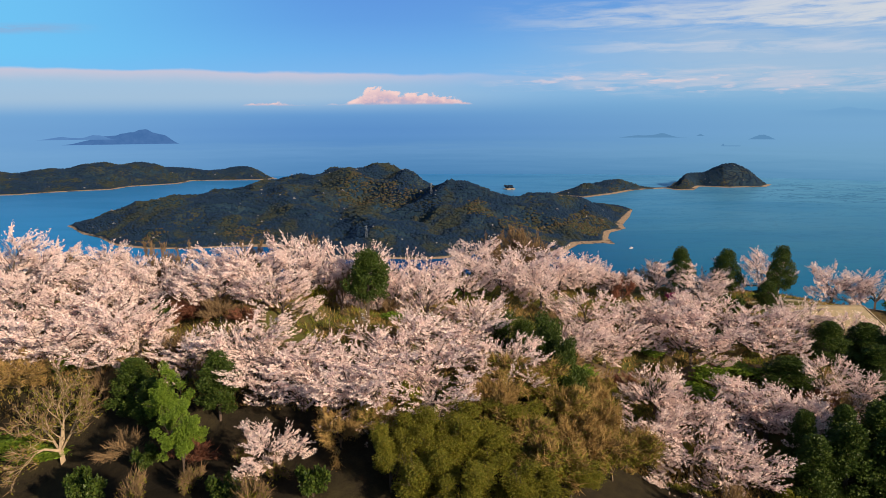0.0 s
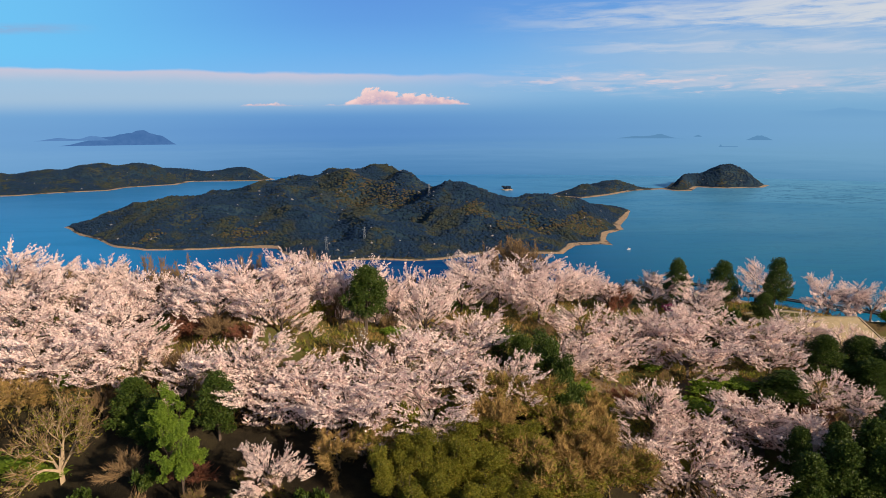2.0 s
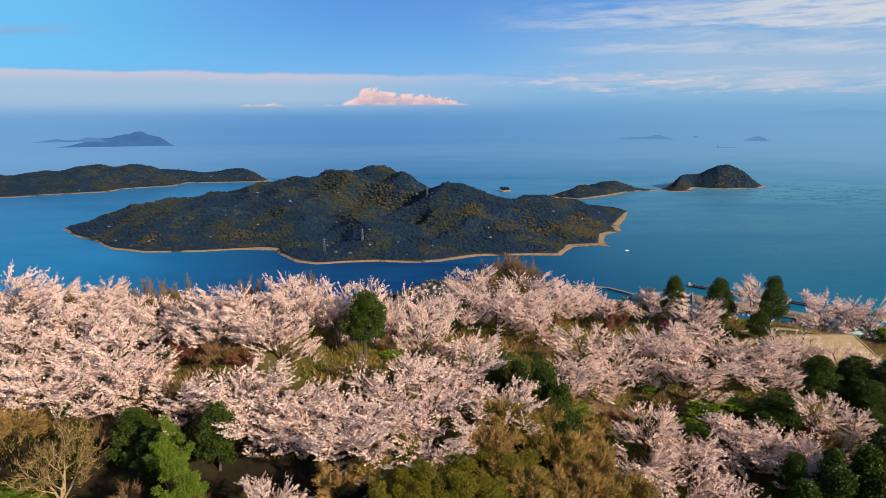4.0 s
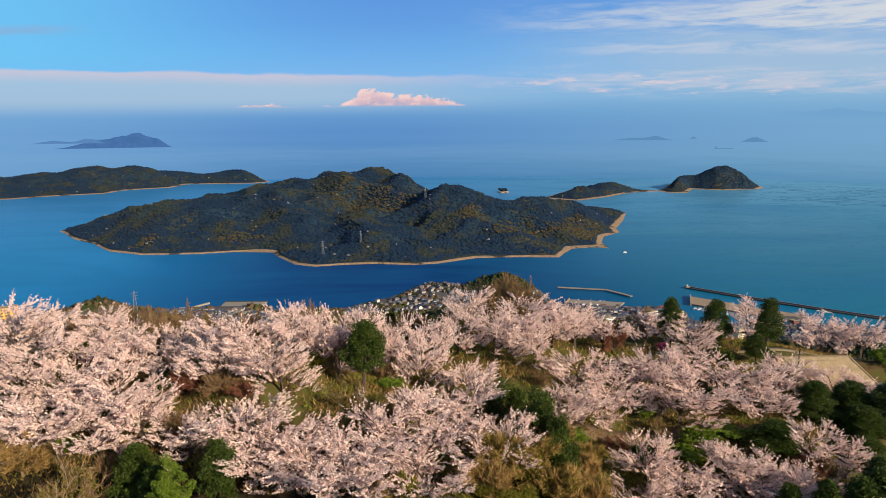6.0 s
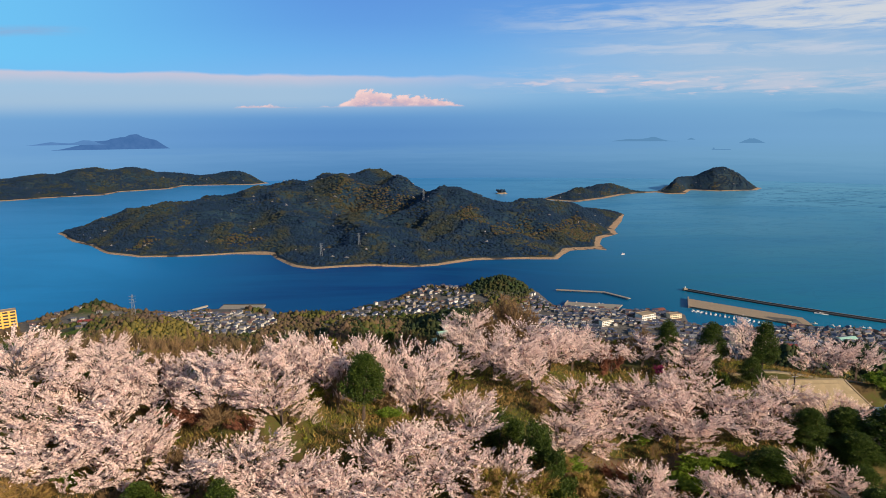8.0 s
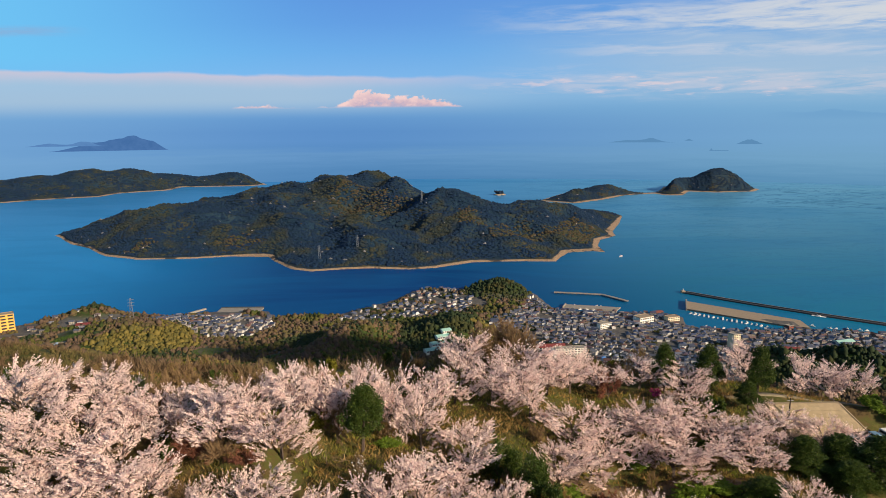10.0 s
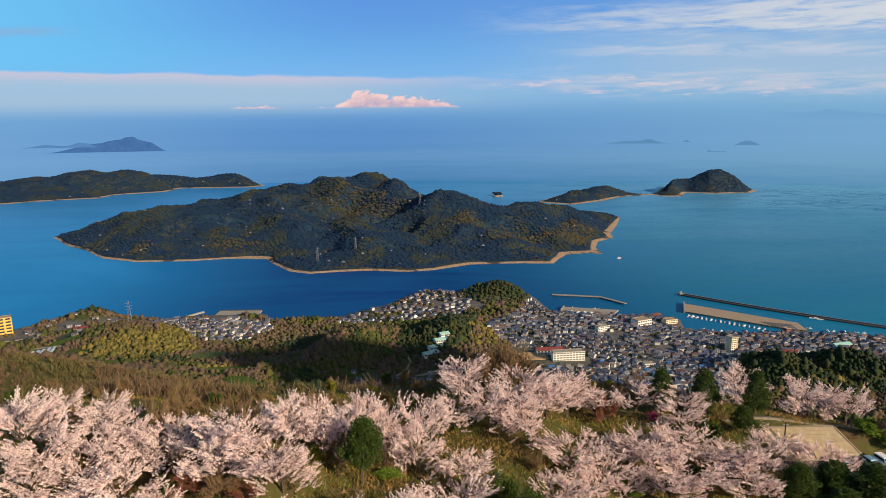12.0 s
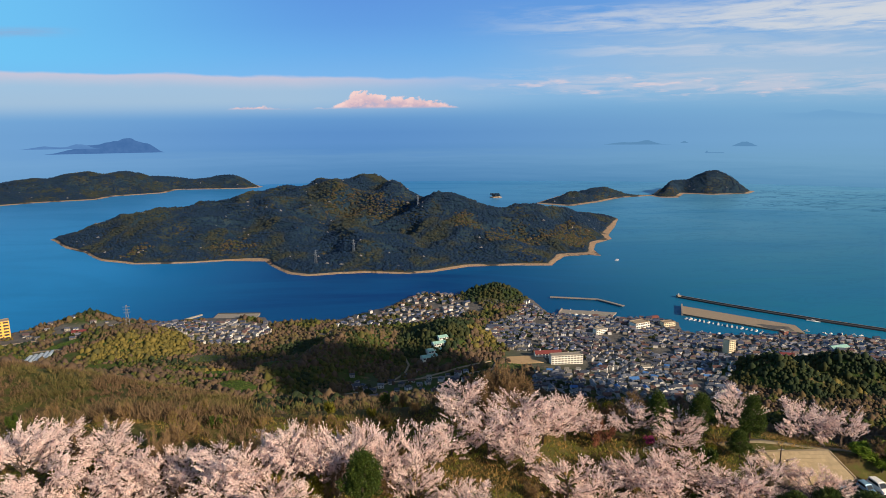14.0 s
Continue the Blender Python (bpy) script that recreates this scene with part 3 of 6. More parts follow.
def west_height(x, y):
    d = inland(x, y, WEST_SHORE)
    h = 18 + 104 * mound(x, y, -2140, 4290, 330, 230, 15) + 62 * mound(x, y, -2700, 4000, 420, 260) + 52 * mound(x, y, -1720, 4560, 200, 110) + 56 * mound(x, y, -1390, 4640, 140, 100) + 60 * mound(x, y, -3300, 3900, 400, 300) + 36 * mound(x, y, -2300, 4180, 150, 170) + 32 * mound(x, y, -1850, 4400, 110, 120) + 50 * mound(x, y, -1500, 4640, 200, 110) + 22 * ripple(x, y, 110, 6) * step(30, 160, d) + 6 * ripple(x, y, 40, 16)
    return np.where(d > 0, 0.3 + 3.0 * step(0, 34, d) + np.maximum(h, 3) * (1 - np.exp(-np.maximum(0, d - 32) / 90)), -4 * step(0, 30, -d) - 0.2)


DOME = np.array(((1.25, 0, -0.45), (-1.25, 0, -0.45), (0, 1.25, -0.45), (0, -1.25, -0.45), (0, 0, 0.5)))
DOME_F = np.array(((0, 2, 4), (2, 1, 4), (1, 3, 4), (3, 0, 4)))


RING = 2 * math.pi * np.arange(5) / 5
CROWN = np.concatenate([np.stack([0.95 * np.cos(RING), 0.95 * np.sin(RING), 0 * RING - 0.6], 1), np.stack([0.98 * np.cos(RING + 0.6), 0.98 * np.sin(RING + 0.6), 0 * RING + 0.12], 1), [(0, 0, 0.62)]])
CROWN_F = np.array([q for k in range(5) for q in ((k, (k + 1) % 5, 5 + k), ((k + 1) % 5, 5 + (k + 1) % 5, 5 + k), (5 + k, 5 + (k + 1) % 5, 10))])


def crowns(centres, radii, rng, tall=1.0):
    """Rounded uneven crowns, for woods that are nearer."""
    n, k = len(centres), len(CROWN)
    a = rng.uniform(0, 6.283, n)
    c, q = np.cos(a)[:, None], np.sin(a)[:, None]
    v = np.stack([CROWN[None, :, 0] * c - CROWN[None, :, 1] * q, CROWN[None, :, 0] * q + CROWN[None, :, 1] * c, np.broadcast_to(CROWN[None, :, 2], (n, k)) * np.broadcast_to(tall, n)[:, None]], 2)
    v = v * rng.uniform(0.75, 1.2, (n, k, 1)) * radii[:, None, None] + 0.10 * radii[:, None, None] * rng.standard_normal((n, k, 3))
    v = v + centres[:, None]
    return v.reshape(-1, 3), (CROWN_F[None] + (np.arange(n) * k)[:, None, None]).reshape(-1, 3)


def puffs(centres, radii, rng, tall=1.0):
    """Low uneven crowns that close into a canopy."""
    n = len(centres)
    v = DOME[None] * radii[:, None, None] * rng.uniform(0.7, 1.3, (n, 5, 1)) + 0.16 * radii[:, None, None] * rng.standard_normal((n, 5, 3)) * (1, 1, 0.6)
    v[:, :, 2] *= np.broadcast_to(tall, n)[:, None]
    v = v + centres[:, None]
    return v.reshape(-1, 3), (DOME_F[None] + (np.arange(n) * 5)[:, None, None]).reshape(-1, 3)


BALL = None


def ball():
    """A 20-sided ball: unit verts and faces."""
    global BALL
    if BALL is None:
        bm = bmesh.new()
        bmesh.ops.create_icosphere(bm, subdivisions=1, radius=1.0)
        BALL = np.array([v.co[:] for v in bm.verts]), np.array([[v.index for v in f.verts] for f in bm.faces])
        bm.free()
    return BALL


def clumps(name, centres, radii, mat, rng, flat=0.8, rough=0.22):
    """Many uneven leafy clumps in one mesh."""
    bv, bf = ball()
    n = len(centres)
    v = bv[None] * (1 + rough * rng.standard_normal((n, len(bv), 1)))
    v = v * radii[:, None, None] * np.stack([1 + 0.15 * rng.standard_normal(n), 1 + 0.15 * rng.standard_normal(n), flat * (1 + 0.2 * rng.standard_normal(n))], 1)[:, None]
    v = v + centres[:, None]
    f = bf[None] + (np.arange(n) * len(bv))[:, None, None]
    return mesh_of(name, v.reshape(-1, 3), f.reshape(-1, 3), mat)


def build_island(name, label, height, shore, cell, count, size, seed, slopes=()):
    lo, hi = shore.min(0) - 60, shore.max(0) + 60
    xs, ys = np.arange(lo[0], hi[0], cell), np.arange(lo[1], hi[1], cell)
    x, y = np.meshgrid(xs, ys, indexing="ij")
    z = height(x, y)
    v = np.stack([x, y, z], -1).reshape(-1, 3)
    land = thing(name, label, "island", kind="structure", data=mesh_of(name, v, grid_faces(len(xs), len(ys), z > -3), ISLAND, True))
    rng = np.random.default_rng(seed)
    p = rng.uniform(lo, hi, (count, 2))
    h = height(p[:, 0], p[:, 1])
    keep = h > 5.0
    p, h = p[keep], h[keep]
    r = size * rng.uniform(0.55, 1.3, len(p))
    v, f = puffs(np.column_stack([p, h + 0.4 * r]), r, rng, 0.85)
    me = mesh_of("woodland", v, f, HAZE_WOOD, True)
    thing("woodland", "dense dark mixed woodland covering the island, tinted with painted blue haze", "woodland", kind="stuff", data=me)
    # old terraces and bare woods, brown and olive, on the sunny slopes
    if slopes:
        sunny = sum(mound(p[:, 0], p[:, 1], *q) for q in slopes) + 0.28 * ripple(p[:, 0], p[:, 1], 34, 71) + 0.15 * rng.standard_normal(len(p)) > 0.62
        v, f = puffs(np.column_stack([p, h + 0.75 * r])[sunny], r[sunny] * 0.85, rng, 0.9)
        thing("woodland", "brown and olive woods on the island's sunny slopes", "woodland", kind="stuff", data=mesh_of("woodland", v, f, FAR_BROWN, True))
    # wild cherries in flower, dotted over the woods
    k = rng.integers(0, len(p), count // 520)
    v, f = puffs(np.column_stack([p[k], h[k] + 0.8 * r[k]]), r[k] * 0.8, rng)
    thing("wild_cherries", "pale wild cherries flowering in the woods", "trees", kind="stuff", data=mesh_of("wild_cherries", v, f, WILD_CHERRY, True))
    return land


build_mainland()
build_sea()
build_island("island", "wooded hilly island with narrow sandy beaches", main_height, MAIN_SHORE, 8, 74000, 5.2, 11, ((-240, 2330, 130, 90, 20), (-330, 2420, 100, 90, 0), (-120, 2250, 80, 60, 0), (250, 2010, 70, 110, -20), (430, 2060, 90, 80, 0), (120, 2080, 50, 90, 0), (520, 2160, 70, 110, 10), (-640, 1990, 70, 50, 0), (-900, 1960, 60, 40, 0)))
build_island("island", "small wooded headland joined by a sandy neck", east_height, EAST_SHORE, 9, 19000, 5.2, 12, ((1000, 3480, 130, 60, 20), (1420, 3700, 60, 60, 0)))
build_island("island", "long wooded island across a narrow channel", west_height, WEST_SHORE, 14, 36000, 6.8, 13)


def far_island(label, x, y, base, width, rise, humps, seed, mat=FAR_HAZE):
    """An island near the horizon, its haze painted as glowing blue, standing against the far sea."""
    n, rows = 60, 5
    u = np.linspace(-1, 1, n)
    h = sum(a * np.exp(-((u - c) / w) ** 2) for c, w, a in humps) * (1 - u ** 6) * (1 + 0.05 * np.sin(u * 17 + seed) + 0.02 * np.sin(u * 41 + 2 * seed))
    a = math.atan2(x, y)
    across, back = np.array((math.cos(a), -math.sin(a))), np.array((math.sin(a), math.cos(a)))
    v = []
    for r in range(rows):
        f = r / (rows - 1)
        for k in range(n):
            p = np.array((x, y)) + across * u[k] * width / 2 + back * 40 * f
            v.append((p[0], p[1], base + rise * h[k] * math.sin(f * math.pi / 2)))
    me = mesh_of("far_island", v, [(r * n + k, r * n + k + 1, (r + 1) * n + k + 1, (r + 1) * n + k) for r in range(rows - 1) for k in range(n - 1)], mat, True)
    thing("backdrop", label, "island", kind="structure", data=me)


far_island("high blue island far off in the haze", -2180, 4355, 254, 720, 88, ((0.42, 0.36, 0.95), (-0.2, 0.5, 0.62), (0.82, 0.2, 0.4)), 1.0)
far_island("low pale island beyond in the haze", -2410, 4228, 288, 460, 34, ((0.5, 0.35, 0.9), (-0.4, 0.4, 0.55)), 2.0, PALE_HAZE)
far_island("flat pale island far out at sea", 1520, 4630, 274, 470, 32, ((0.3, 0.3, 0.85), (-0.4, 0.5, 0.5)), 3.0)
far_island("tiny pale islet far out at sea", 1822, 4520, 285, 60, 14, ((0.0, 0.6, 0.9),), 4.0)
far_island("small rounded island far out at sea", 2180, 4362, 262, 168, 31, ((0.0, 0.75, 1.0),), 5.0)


# ---------------------------------------------------------------- trees
def tubes(rows, sides=4):
    """Tapered tubes for limbs: rows of start, end, radius at start, radius at end."""
    p0, p1 = np.array([r[0] for r in rows], float), np.array([r[1] for r in rows], float)
    r0, r1 = np.array([r[2] for r in rows]), np.array([r[3] for r in rows])
    d = p1 - p0
    d = d / np.maximum(np.linalg.norm(d, axis=1, keepdims=True), 1e-6)
    ref = np.where(np.abs(d[:, 2:3]) > 0.9, [[1.0, 0, 0]], [[0, 0, 1.0]])
    u = np.cross(d, ref)
    u = u / np.linalg.norm(u, axis=1, keepdims=True)
    w = np.cross(d, u)
    a = np.arange(sides) * 2 * math.pi / sides
    ring = u[:, None] * np.cos(a)[None, :, None] + w[:, None] * np.sin(a)[None, :, None]
    v = np.concatenate([p0[:, None] + ring * r0[:, None, None], p1[:, None] + ring * r1[:, None, None]], 1)
    i = np.arange(sides)
    f = np.stack([i, (i + 1) % sides, (i + 1) % sides + sides, i + sides], 1)
    f = f[None] + (np.arange(len(rows)) * 2 * sides)[:, None, None]
    return v.reshape(-1, 3), f.reshape(-1, 4)


def turned(way, angle, spin, rng):
    """A way bent off by an angle, towards a side given by spin."""
    way = way / np.linalg.norm(way)
    side = np.cross(way, (0.0, 0.0, 1.0))
    if np.linalg.norm(side) < 0.1:
        side = np.array((1.0, 0.0, 0.0))
    side = side / np.linalg.norm(side)
    other = np.cross(side, way)
    out = way * math.cos(angle) + (side * math.cos(spin) + other * math.sin(spin)) * math.sin(angle)
    return out / np.linalg.norm(out)


def branching(rng, trunk, lean, limbs, rise, length, levels, split, flatten, radius):
    """Limbs of a tree: all the segments, and those of the last two orders (twigs)."""
    rows, twigs = [], []
    top = np.array((lean[0], lean[1], trunk))
    rows.append((np.array((0, 0, -0.6)), top * 0.55, radius, radius * 0.85))
    rows.append((top * 0.55, top, radius * 0.85, radius * 0.7))

    def grow(p, way, size, thick, order):
        bends = 3 if order < 2 else 2
        for _ in range(bends):
            way = way + 0.22 * rng.standard_normal(3)
            way = way / np.linalg.norm(way)
            way[2] = way[2] * flatten if order else way[2]
            q = p + way * size / bends
            rows.append((p, q, thick, thick * 0.8))
            if order >= levels - 2:
                twigs.append((p, q, order))
            p, thick = q, thick * 0.8
            if order < levels and rng.random() < 0.5:
                grow(p, turned(way, rng.uniform(0.5, 1.0), rng.uniform(0, 6.28), rng), size * 0.55, thick * 0.55, order + 1)
        if order < levels:
            for k in range(split):
                grow(p, turned(way, rng.uniform(0.25, 0.75), rng.uniform(0, 6.28), rng), size * rng.uniform(0.55, 0.75), thick * 0.65, order + 1)

    for k in range(limbs):
        a = 6.283 * (k + rng.uniform(-0.25, 0.25)) / limbs
        tilt = rng.uniform(*rise)
        grow(top * rng.uniform(0.7, 1.0), np.array((math.cos(a) * math.cos(tilt), math.sin(a) * math.cos(tilt), math.sin(tilt))), length * rng.uniform(0.8, 1.15), radius * 0.5, 0)
    return rows, twigs


def leaves(centres, size, rng, outward=None, droop=0.0):
    """Pointed leaves or sprays, each a bent diamond of two triangles."""
    n = len(centres)
    d = rng.standard_normal((n, 3))
    if outward is not None:
        d = d * 0.8 + outward
    d[:, 2] -= droop
    d = d / np.linalg.norm(d, axis=1, keepdims=True)
    s = np.cross(d, rng.standard_normal((n, 3)))
    s = s / np.maximum(np.linalg.norm(s, axis=1, keepdims=True), 1e-6)
    l = (size * rng.uniform(0.6, 1.4, n))[:, None]
    up = np.cross(d, s)
    v = np.stack([centres, centres + d * l * 0.5 + s * l * 0.36 + up * l * 0.1, centres + d * l, centres + d * l * 0.5 - s * l * 0.36 + up * l * 0.1], 1)
    f = np.array(((0, 1, 2), (0, 2, 3)))[None] + (np.arange(n) * 4)[:, None, None]
    return v.reshape(-1, 3), f.reshape(-1, 3)


def petals(centres, size, rng, way):
    """Small tufts of petals, each one uneven triangle."""
    n = len(centres)
    way = way / np.linalg.norm(way, axis=1, keepdims=True) * rng.uniform(0.6, 1.4, (n, 1))
    v = centres[:, None] + rng.standard_normal((n, 3, 3)) * (size * rng.uniform(0.35, 0.75, n))[:, None, None]
    v = v + way[:, None] * np.array((-0.09, 0.0, 0.09))[None, :, None]
    return v.reshape(-1, 3), np.arange(3 * n).reshape(-1, 3)


def along(twigs, per_metre, spread_by, rng):
    """Points strewn along twigs."""
    p0, p1 = np.array([t[0] for t in twigs]), np.array([t[1] for t in twigs])
    n = np.maximum(1, (np.linalg.norm(p1 - p0, axis=1) * per_metre + rng.random(len(p0))).astype(int))
    i = np.repeat(np.arange(len(p0)), n)
    f = rng.random(len(i))[:, None]
    return p0[i] * (1 - f) + p1[i] * f + spread_by * rng.standard_normal((len(i), 3))


def fitted(p, width, height):
    """Scale that brings a tree to a width and a height."""
    r = np.percentile(np.hypot(p[:, 0], p[:, 1]), 96)
    return np.array((width / 2 / r, width / 2 / r, height / np.percentile(p[:, 2], 99)))


def make_cherry(seed, sprays=76, width=10.0, height=6.4):
    """Spreading limbs that end in flat, layered sprays of flowering shoots."""
    rng = np.random.default_rng(seed)
    rows, twigs = branching(rng, rng.uniform(1.0, 1.6), rng.uniform(-0.3, 0.3, 2), 6, (0.2, 0.95), 2.6, 2, 3, 0.76, 0.28)
    ends = np.array([t[1] for t in twigs])
    k = fitted(ends, width * 0.84, height * 0.86)
    rows = [(a * k, b * k, r, s) for a, b, r, s in rows]
    ends = ends * k
    # sprays keep some distance from one another
    rng.shuffle(ends)
    bases = []
    for e in ends:
        if len(bases) < sprays and all(np.sum(((e - b) * (1, 1, 1.5)) ** 2) > 0.62 for b in bases):
            bases.append(e)
    p, q = [], []
    for e in bases:
        out = e * (0.2, 0.2, 0.0) / max(0.5, math.hypot(e[0], e[1])) * 3.1 + (0, 0, 0.28) + 0.28 * rng.standard_normal(3) * (1, 1, 0.6)
        out = out / np.linalg.norm(out)
        side = np.cross(out, (0, 0, 1.0))
        for n in range(7):
            d = out + side * rng.uniform(-1.2, 1.2) + rng.standard_normal(3) * (0.16, 0.16, 0.10)
            p.append(e - out * 0.3 + rng.standard_normal(3) * (0.12, 0.12, 0.05))
            q.append(p[-1] + d / np.linalg.norm(d) * rng.uniform(0.6, 1.8))
    p, q = np.array(p), np.array(q)
    tree = thing("cherry_tree", "spreading cherry tree in full pale pink blossom", "tree", "blossoming cherry trees")
    v, f = tubes([(a, b, max(r, 0.035), max(s, 0.025)) for a, b, r, s in rows], 3)
    part("trunk", mesh_of("trunk", v, f, BARK), tree, "dark forked trunk and limbs")
    i = np.repeat(np.arange(len(p)), 22)
    g = rng.random(len(i))[:, None] ** 0.8
    c = p[i] * (1 - g) + q[i] * g + rng.standard_normal((len(i), 3)) * 0.04
    c[:, 2] += 0.28 * g[:, 0] ** 2
    v1, f1 = petals(c, 0.087, rng, (q - p)[i])
    part("crown", mesh_of("crown", v1, f1, BLOSSOM), tree, "pale pink blossom")
    return tree


def make_conifer(seed, width=5.0, height=9.0, label="dark green bushy evergreen tree", leaf=DARK_LEAF, count=13000, bare=0.16, size=0.19, name="evergreen_tree", round_top=0.75, lobes=44, taper=2.1):
    """An evergreen with boughs from one stem, each ending in a leafy head."""
    rng = np.random.default_rng(seed)
    tree = thing(name, label, "tree", "evergreen trees")
    lean = rng.uniform(-0.3, 0.3, 2)
    rows = [(np.array((0, 0, -0.5)), np.array((lean[0] * 0.5, lean[1] * 0.5, height * 0.5)), 0.2, 0.13), (np.array((lean[0] * 0.5, lean[1] * 0.5, height * 0.5)), np.array((lean[0], lean[1], height * 0.92)), 0.13, 0.04)]
    heads, wide = [], []
    for n in range(lobes):
        u = min(0.99, (n + rng.uniform(0.1, 0.9)) / lobes)
        h = bare + 0.06 + (0.88 - bare) * u
        reach = width / 2 * 0.84 * (max(0.0, 1 - u ** taper) ** round_top) * (0.6 + 0.4 * min(1, u * 4)) * rng.uniform(0.55, 1.08)
        a = n * 2.4 + rng.uniform(-0.5, 0.5)
        q = np.array((lean[0] * h + math.cos(a) * reach, lean[1] * h + math.sin(a) * reach, h * height))
        p = np.array((lean[0] * h * 0.8, lean[1] * h * 0.8, max(0.4, h * height - 0.35 * reach - 0.2)))
        rows.append((p, q, 0.055, 0.02))
        heads.append(q)
        wide.append(width * rng.uniform(0.11, 0.185))
    heads, wide = np.array(heads), np.array(wide)
    i = rng.choice(lobes, count, p=wide ** 2 / np.sum(wide ** 2))
    d = rng.standard_normal((count, 3))
    d = d / np.linalg.norm(d, axis=1, keepdims=True)
    p = heads[i] + d * (wide[i] * rng.random(count) ** 0.4)[:, None] * (1.0, 1.0, 0.8)
    v, fc = tubes(rows, 5)
    part("trunk", mesh_of("trunk", v, fc, BARK), tree)
    v, fc = leaves(p, size, rng, d * 0.6 + (0, 0, 0.35))
    part("crown", mesh_of("crown", v, fc, leaf), tree)
    return tree


def make_broadleaf(seed, width, height, leaf, label, count=4200, size=0.36, name="broadleaf_tree"):
    """A rounded crown made of many leafy heads on forked limbs."""
    rng = np.random.default_rng(seed)
    tree = thing(name, label, "tree", "broadleaf trees")
    rows, twigs = branching(rng, height * 0.22, rng.uniform(-0.2, 0.2, 2), 5, (0.7, 1.25), height * 0.3, 2, 3, 1.0, 0.16)
    tips = np.array([t[1] for t in twigs])
    k = fitted(tips, width * 0.86, height * 0.93)
    tips, rows = tips * k, [(a * k, b * k, r, s) for a, b, r, s in rows]
    heads = tips[rng.integers(0, len(tips), 70)]
    h = heads[rng.integers(0, len(heads), count)]
    d = rng.standard_normal((count, 3))
    d = d / np.linalg.norm(d, axis=1, keepdims=True)
    p = h + d * (rng.random(count)[:, None] ** 0.45) * width * (0.115, 0.115, 0.10)
    v, f = tubes(rows, 4)
    part("trunk", mesh_of("trunk", v, f, BARK), tree)
    v, f = leaves(p, size, rng, d)
    part("crown", mesh_of("crown", v, f, leaf), tree)
    return tree


def make_bare(seed, width, height, twig, label, fine=2600, name="bare_tree", bark=BROWN_BARK, buds=0, bud=None, stout=1.0):
    """A leafless tree or bush: limbs, and a haze of fine twigs."""
    rng = np.random.default_rng(seed)
    tree = thing(name, label, "tree" if height > 4 else "bush", "bare trees and bushes")
    rows, twigs = branching(rng, height * 0.16, rng.uniform(-0.2, 0.2, 2), 6, (0.55, 1.25), height * 0.34, 3 if height > 4 else 2, 2, 1.0, 0.05 * stout * height ** 0.7)
    tips = np.array([t[1] for t in twigs])
    k = fitted(tips, width * 0.92, height * 0.95)
    rows = [(a * k, b * k, max(r, 0.018 * stout), max(s, 0.014 * stout)) for a, b, r, s in rows]
    twigs = [(a * k, b * k, o) for a, b, o in twigs]
    v, f = tubes(rows, 3)
    part("trunk", mesh_of("trunk", v, f, bark), tree)
    p = along(twigs, 30, 0.10, rng)
    rng.shuffle(p)
    p = p[:fine]
    d = p - np.array((0, 0, height * 0.1))
    d = d / np.linalg.norm(d, axis=1, keepdims=True) + 0.5 * rng.standard_normal(p.shape)
    q = p + d * rng.uniform(0.25, 0.7, len(p))[:, None]
    w = rng.standard_normal(p.shape) * 0.022
    v = np.stack([p - w, p + w, q], 1).reshape(-1, 3)
    tagged(part("twig_haze", mesh_of("twig_haze", v, np.arange(len(v)).reshape(-1, 3), twig), tree), kind="stuff")
    if buds:
        b = p[rng.integers(0, len(p), buds)] + 0.25 * rng.standard_normal((buds, 3))
        v, f = leaves(b, 0.2, rng)
        tagged(part("leaf_haze", mesh_of("leaf_haze", v, f, bud), tree), kind="stuff")
    return tree


SET_OUT = set()


def plant(kinds, spots, rng, width, height):
    """Stand trees at their spots (x, y, width, height), by turns of kind; the first of a kind is used itself."""
    for n, (x, y, w, h) in enumerate(spots):
        tree = kinds[n % len(kinds)]
        z = float(mainland(np.array([x]), np.array([y]))[0])
        s = w / width
        m = pose(x, y, z - 0.1, 0, 0, rng.uniform(0, 360)) @ Matrix.Diagonal((s, s, h / height, 1))
        if tree.name in SET_OUT:
            copy_thing(tree, m)
        else:
            SET_OUT.add(tree.name)
            tree.matrix_basis = m


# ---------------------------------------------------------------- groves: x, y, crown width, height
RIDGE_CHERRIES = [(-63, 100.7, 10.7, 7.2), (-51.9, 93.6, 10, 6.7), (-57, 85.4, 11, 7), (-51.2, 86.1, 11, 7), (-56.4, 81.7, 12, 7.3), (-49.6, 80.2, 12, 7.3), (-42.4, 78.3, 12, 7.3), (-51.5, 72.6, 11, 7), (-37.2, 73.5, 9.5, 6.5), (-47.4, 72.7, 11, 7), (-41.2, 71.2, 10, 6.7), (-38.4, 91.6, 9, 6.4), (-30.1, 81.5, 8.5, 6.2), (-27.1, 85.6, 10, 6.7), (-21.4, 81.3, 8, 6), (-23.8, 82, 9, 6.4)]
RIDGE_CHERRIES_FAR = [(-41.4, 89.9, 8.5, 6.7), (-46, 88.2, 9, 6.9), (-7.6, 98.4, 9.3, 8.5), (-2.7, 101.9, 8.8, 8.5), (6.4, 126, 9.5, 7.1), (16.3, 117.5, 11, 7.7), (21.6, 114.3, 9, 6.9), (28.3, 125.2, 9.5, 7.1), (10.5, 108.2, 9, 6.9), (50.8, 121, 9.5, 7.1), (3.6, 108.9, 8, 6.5)]
